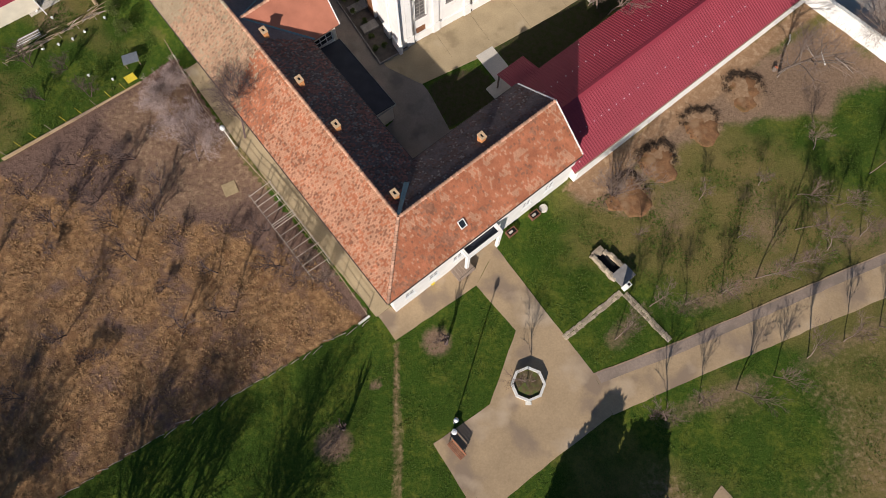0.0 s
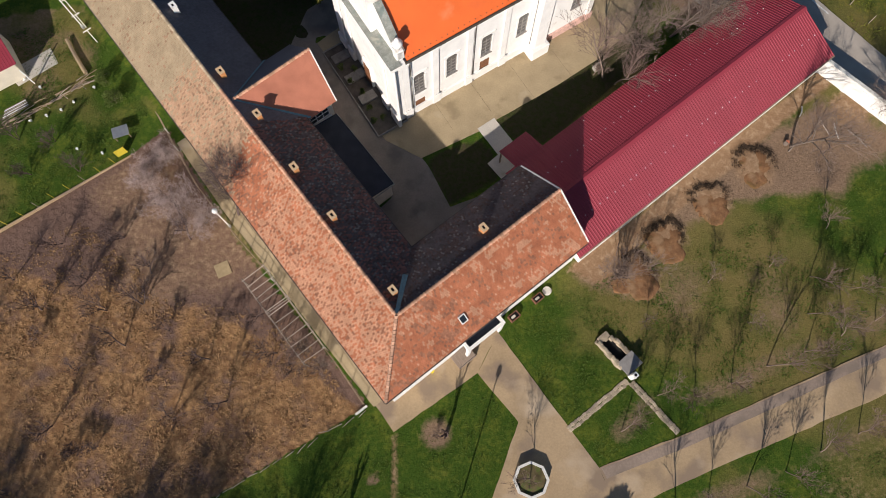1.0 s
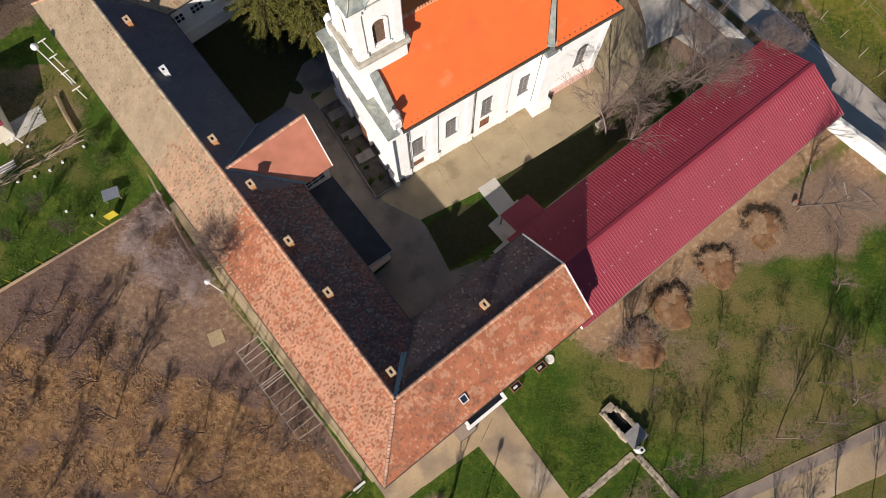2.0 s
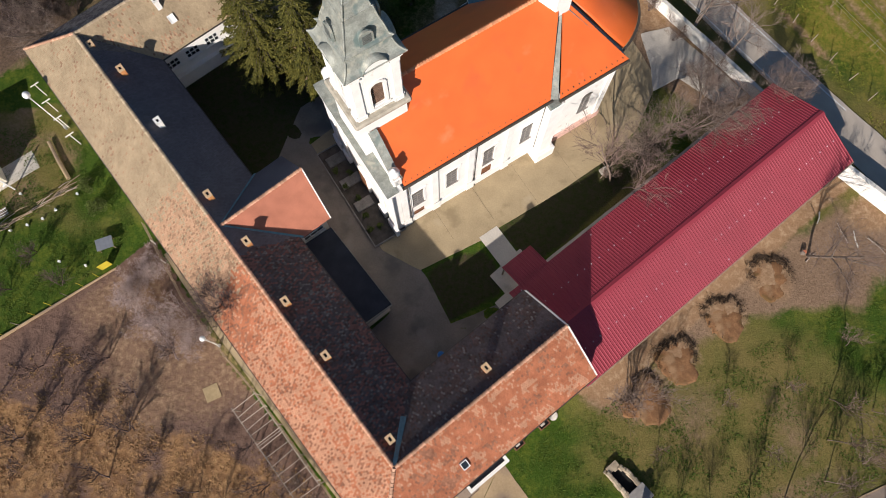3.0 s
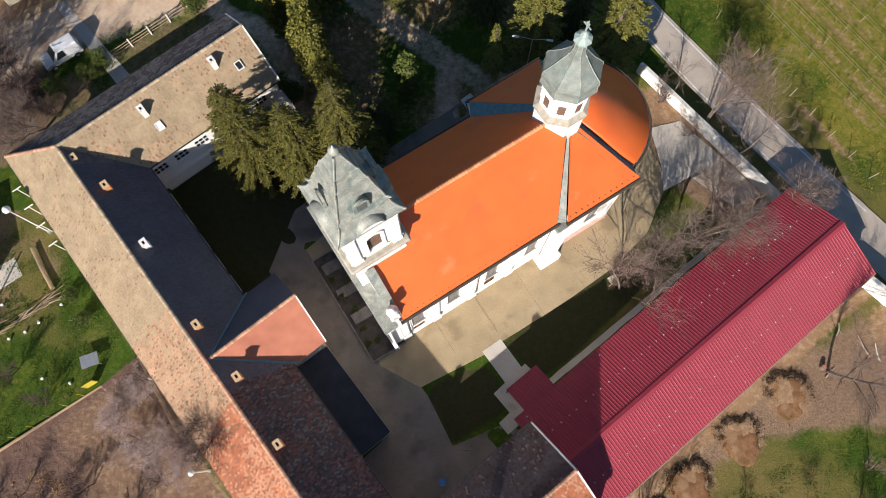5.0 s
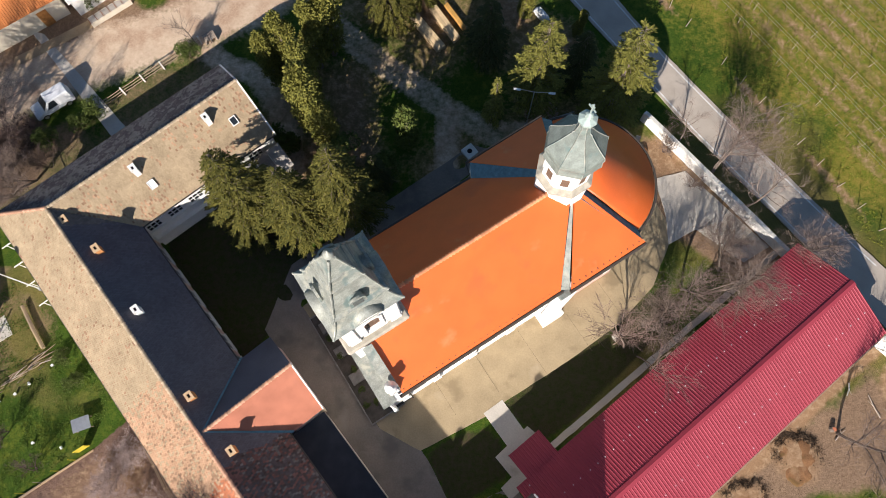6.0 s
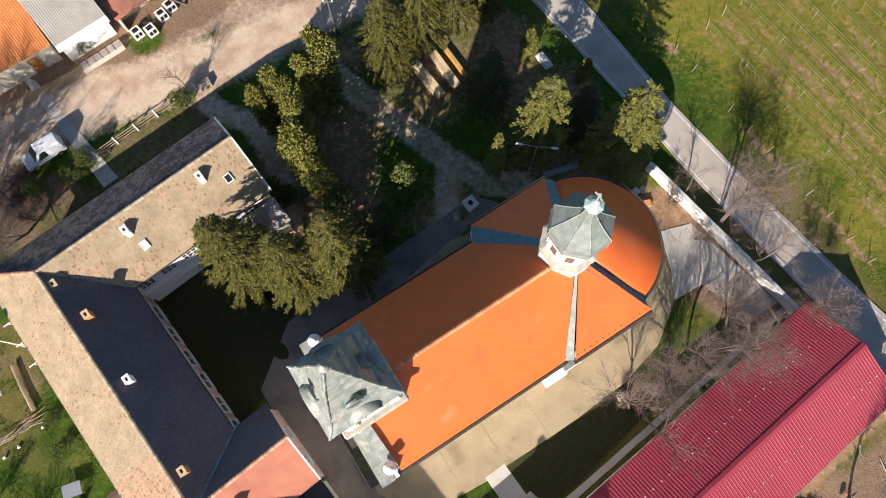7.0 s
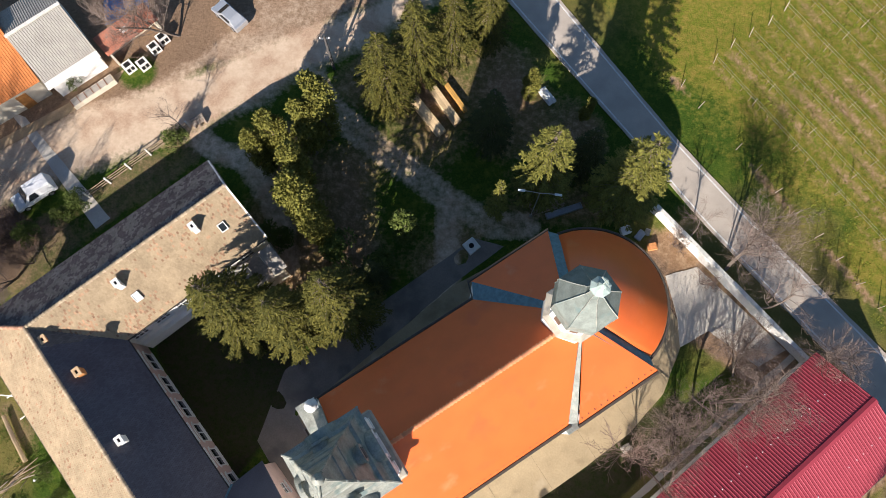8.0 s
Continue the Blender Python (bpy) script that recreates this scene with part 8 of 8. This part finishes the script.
# ---- heaps of dug earth behind the barn ----
M_EARTH = material("dug orange-brown earth", (0.2, 0.102, 0.048), 1.0, spread=0.25, scale=1.6, fine=9, bump=0.5, bump_size=0.04, dark=(0.13, 0.075, 0.03), dark_at=0.55, dark_scale=0.7, light=(0.27, 0.165, 0.09), light_at=0.58, light_scale=0.6)
M_CLOD = material("dark brown clods", (0.065, 0.043, 0.028), 1.0, spread=0.4, scale=3, per_island=0.6)
for i, (x, y, r) in enumerate(HEAPS):
    o = ground_thing("earth_heap", x, y, 0, "flattened heap of brown earth edged with dark clods", "heap", "earth heaps")
    bm = bmesh.new()
    top, last_ring = bm.verts.new((0, 0, 0.11)), None
    for j in range(1, 11):
        d, ring = j / 10, []
        for k in range(64):
            a = k * math.tau / 64
            c, s_n = math.cos(a), math.sin(a)
            q = r * d * (1.0 + 0.14 * math.cos(3 * a - 0.9 - i) + 0.3 * noise.noise(Vector((c * 1.2, s_n * 1.2, i * 5.0))) + 0.12 * noise.noise(Vector((c * 4, s_n * 4, i * 7.0))) + 0.06 * noise.noise(Vector((c * 12, s_n * 12, i * 3.0))))
            z = 0.1 - 0.16 * d ** 3 + 0.07 * noise.noise(Vector((c * q * 0.9, s_n * q * 0.9, i))) + 0.02 * noise.noise(Vector((c * q * 3, s_n * q * 3, i + 9)))
            ring.append(bm.verts.new((c * q, s_n * q, z)))
        for k in range(64):
            n_ = (k + 1) % 64
            bm.faces.new((last_ring[k], ring[k], ring[n_], last_ring[n_]) if last_ring else (top, ring[k], ring[n_]))
        last_ring = ring
    low = [bm.verts.new((v.co.x * 1.03, v.co.y * 1.03, -0.3)) for v in last_ring]
    for k in range(64):
        bm.faces.new((last_ring[k], low[k], low[(k + 1) % 64], last_ring[(k + 1) % 64]))
    part("mound", bm, M_EARTH, o, "", True)
    def rim(a):
        return r * (1.0 + 0.14 * math.cos(3 * a - 0.9 - i) + 0.3 * noise.noise(Vector((math.cos(a) * 1.2, math.sin(a) * 1.2, i * 5.0))) + 0.16 * noise.noise(Vector((math.cos(a) * 3.5, math.sin(a) * 3.5, i * 11.0))))

    # Dark raised strip along the north rim stands in for a shallow pit.
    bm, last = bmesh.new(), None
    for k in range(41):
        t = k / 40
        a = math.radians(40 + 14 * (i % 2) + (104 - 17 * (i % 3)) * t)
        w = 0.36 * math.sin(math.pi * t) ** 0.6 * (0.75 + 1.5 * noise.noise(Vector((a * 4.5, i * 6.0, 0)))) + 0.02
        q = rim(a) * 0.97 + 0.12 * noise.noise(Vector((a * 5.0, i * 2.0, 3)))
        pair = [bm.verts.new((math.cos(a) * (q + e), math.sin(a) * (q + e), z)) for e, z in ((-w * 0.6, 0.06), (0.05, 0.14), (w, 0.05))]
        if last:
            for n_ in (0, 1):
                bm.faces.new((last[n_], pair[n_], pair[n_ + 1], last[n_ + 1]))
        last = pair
    bmesh.ops.recalc_face_normals(bm, faces=bm.faces[:])
    part("turned_soil", bm, M_CLOD, o, "dark crescent strip standing in for a shallow pit", True)
    s, rr = Soup(), random.Random(i)
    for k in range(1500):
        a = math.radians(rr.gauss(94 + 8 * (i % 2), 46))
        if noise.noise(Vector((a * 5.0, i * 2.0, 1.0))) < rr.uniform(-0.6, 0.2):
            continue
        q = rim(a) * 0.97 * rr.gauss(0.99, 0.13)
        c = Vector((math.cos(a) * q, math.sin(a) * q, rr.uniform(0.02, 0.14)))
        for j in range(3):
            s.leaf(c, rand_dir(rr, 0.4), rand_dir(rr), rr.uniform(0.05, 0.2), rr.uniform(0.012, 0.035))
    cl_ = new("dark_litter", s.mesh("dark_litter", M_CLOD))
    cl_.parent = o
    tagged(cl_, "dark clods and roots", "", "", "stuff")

# ---- grass and dry tussocks ----
M_DRY = leaf_material("dry garden grass", (0.2, 0.115, 0.056), (0.42, 0.255, 0.122))
M_VBLADE = leaf_material("yellow-green vineyard grass", (0.094, 0.12, 0.013), (0.215, 0.215, 0.03))
M_BLADE = leaf_material("green grass blades", (0.046, 0.08, 0.01), (0.092, 0.132, 0.021))
PAVED = [[(3.05, 13.35), (4.9, 16.9), (13.1, 5.56), (14.5, 2.1), (5.39, -4.5), (1.96, -4.5), (-0.77, -0.29), (4.06, 2.96), (6.47, 9.27)], [(13.1, 5.56), (39.7, 16.2), (80, 32.6), (80, 29), (38.95, 11.97), (14.55, 2.05)], [(-4.1, 8.4), (-5.7, 10.6), (4.76, 18.4), (4.9, 16.9), (3.05, 13.35)]]


def tufts(name, poly, count, mat, label, blades, size, clump, avoid=()):
    """Tufts of blades scattered over a piece of ground, thicker in clumps."""
    r = np.random.RandomState(len(name) + count)
    xs_, ys_ = [p[0] for p in poly], [p[1] for p in poly]
    qx, qy = r.uniform(min(xs_), max(xs_), count * 3), r.uniform(min(ys_), max(ys_), count * 3)
    ok = inside(qx, qy, poly) > 0.1
    for a in avoid:
        ok &= inside(qx, qy, a) < -0.05
    qx, qy = qx[ok][:count], qy[ok][:count]
    s, rr = Soup(), random.Random(count)
    for x, y in zip(qx, qy):
        c = noise.noise(Vector((x / clump, y / clump, 1.7))) + 0.5 * noise.noise(Vector((x / clump * 3, y / clump * 3, 4.0)))
        if c < rr.uniform(-0.45, 0.15):
            continue
        z = level(x, y) + 0.0
        k = 1 + 0.5 * c
        for b in range(blades):
            a = rr.uniform(0, math.tau)
            d = Vector((math.cos(a) * 0.8, math.sin(a) * 0.8, rr.uniform(0.35, 1.1))).normalized()
            L = size * rr.uniform(0.6, 1.3) * k
            s.leaf(Vector((x + rr.uniform(-0.08, 0.08), y + rr.uniform(-0.08, 0.08), z)), d, Vector((-math.sin(a), math.cos(a), 0)), L, L * 0.22)
    o = new(name, s.mesh(name, mat))
    return tagged(o, label, "grass", "", "stuff")


tufts("dry_grass", [(-7.5, 10.8), (-17.3, 4.6), (-30.0, -3.0), (-48, -14), (-60, 8), (-41, 23.5), (-33, 27), (-24, 20), (-13.5, 18)], 24000, M_DRY, "tussocks of dry brown garden grass", 4, 0.15, 1.1)
tufts("grass", [(-5.8, 10), (-17.3, 3.8), (-30, -4), (-40, -10), (-20, -14), (14, -14), (40, -2), (45, 9), (14.5, 1.6), (5, -5), (-1, -0.2), (4, 3), (6.3, 9.2), (3, 13), (-4, 8.2)], 22000, M_BLADE, "tufts of green lawn grass", 4, 0.1, 1.6, PAVED)
tufts("grass", [(5.2, 16.9), (13.1, 6), (39, 16.5), (46, 20), (44, 32), (35, 30), (22, 24), (12, 21)], 18000, M_BLADE, "tufts of green lawn grass", 4, 0.1, 1.6, PAVED)
tufts("grass", [(-41, 26), (-29.4, 34), (-28, 38), (-36, 49), (-50, 44), (-52, 24)], 15000, M_BLADE, "tufts of rank green grass", 4, 0.11, 1.4)
tufts("grass", [(23.5, 76), (45, 92), (75, 75), (70, 20), (56, 24), (37, 53)], 26000, M_VBLADE, "tufts of yellow-green vineyard grass", 4, 0.13, 1.3)
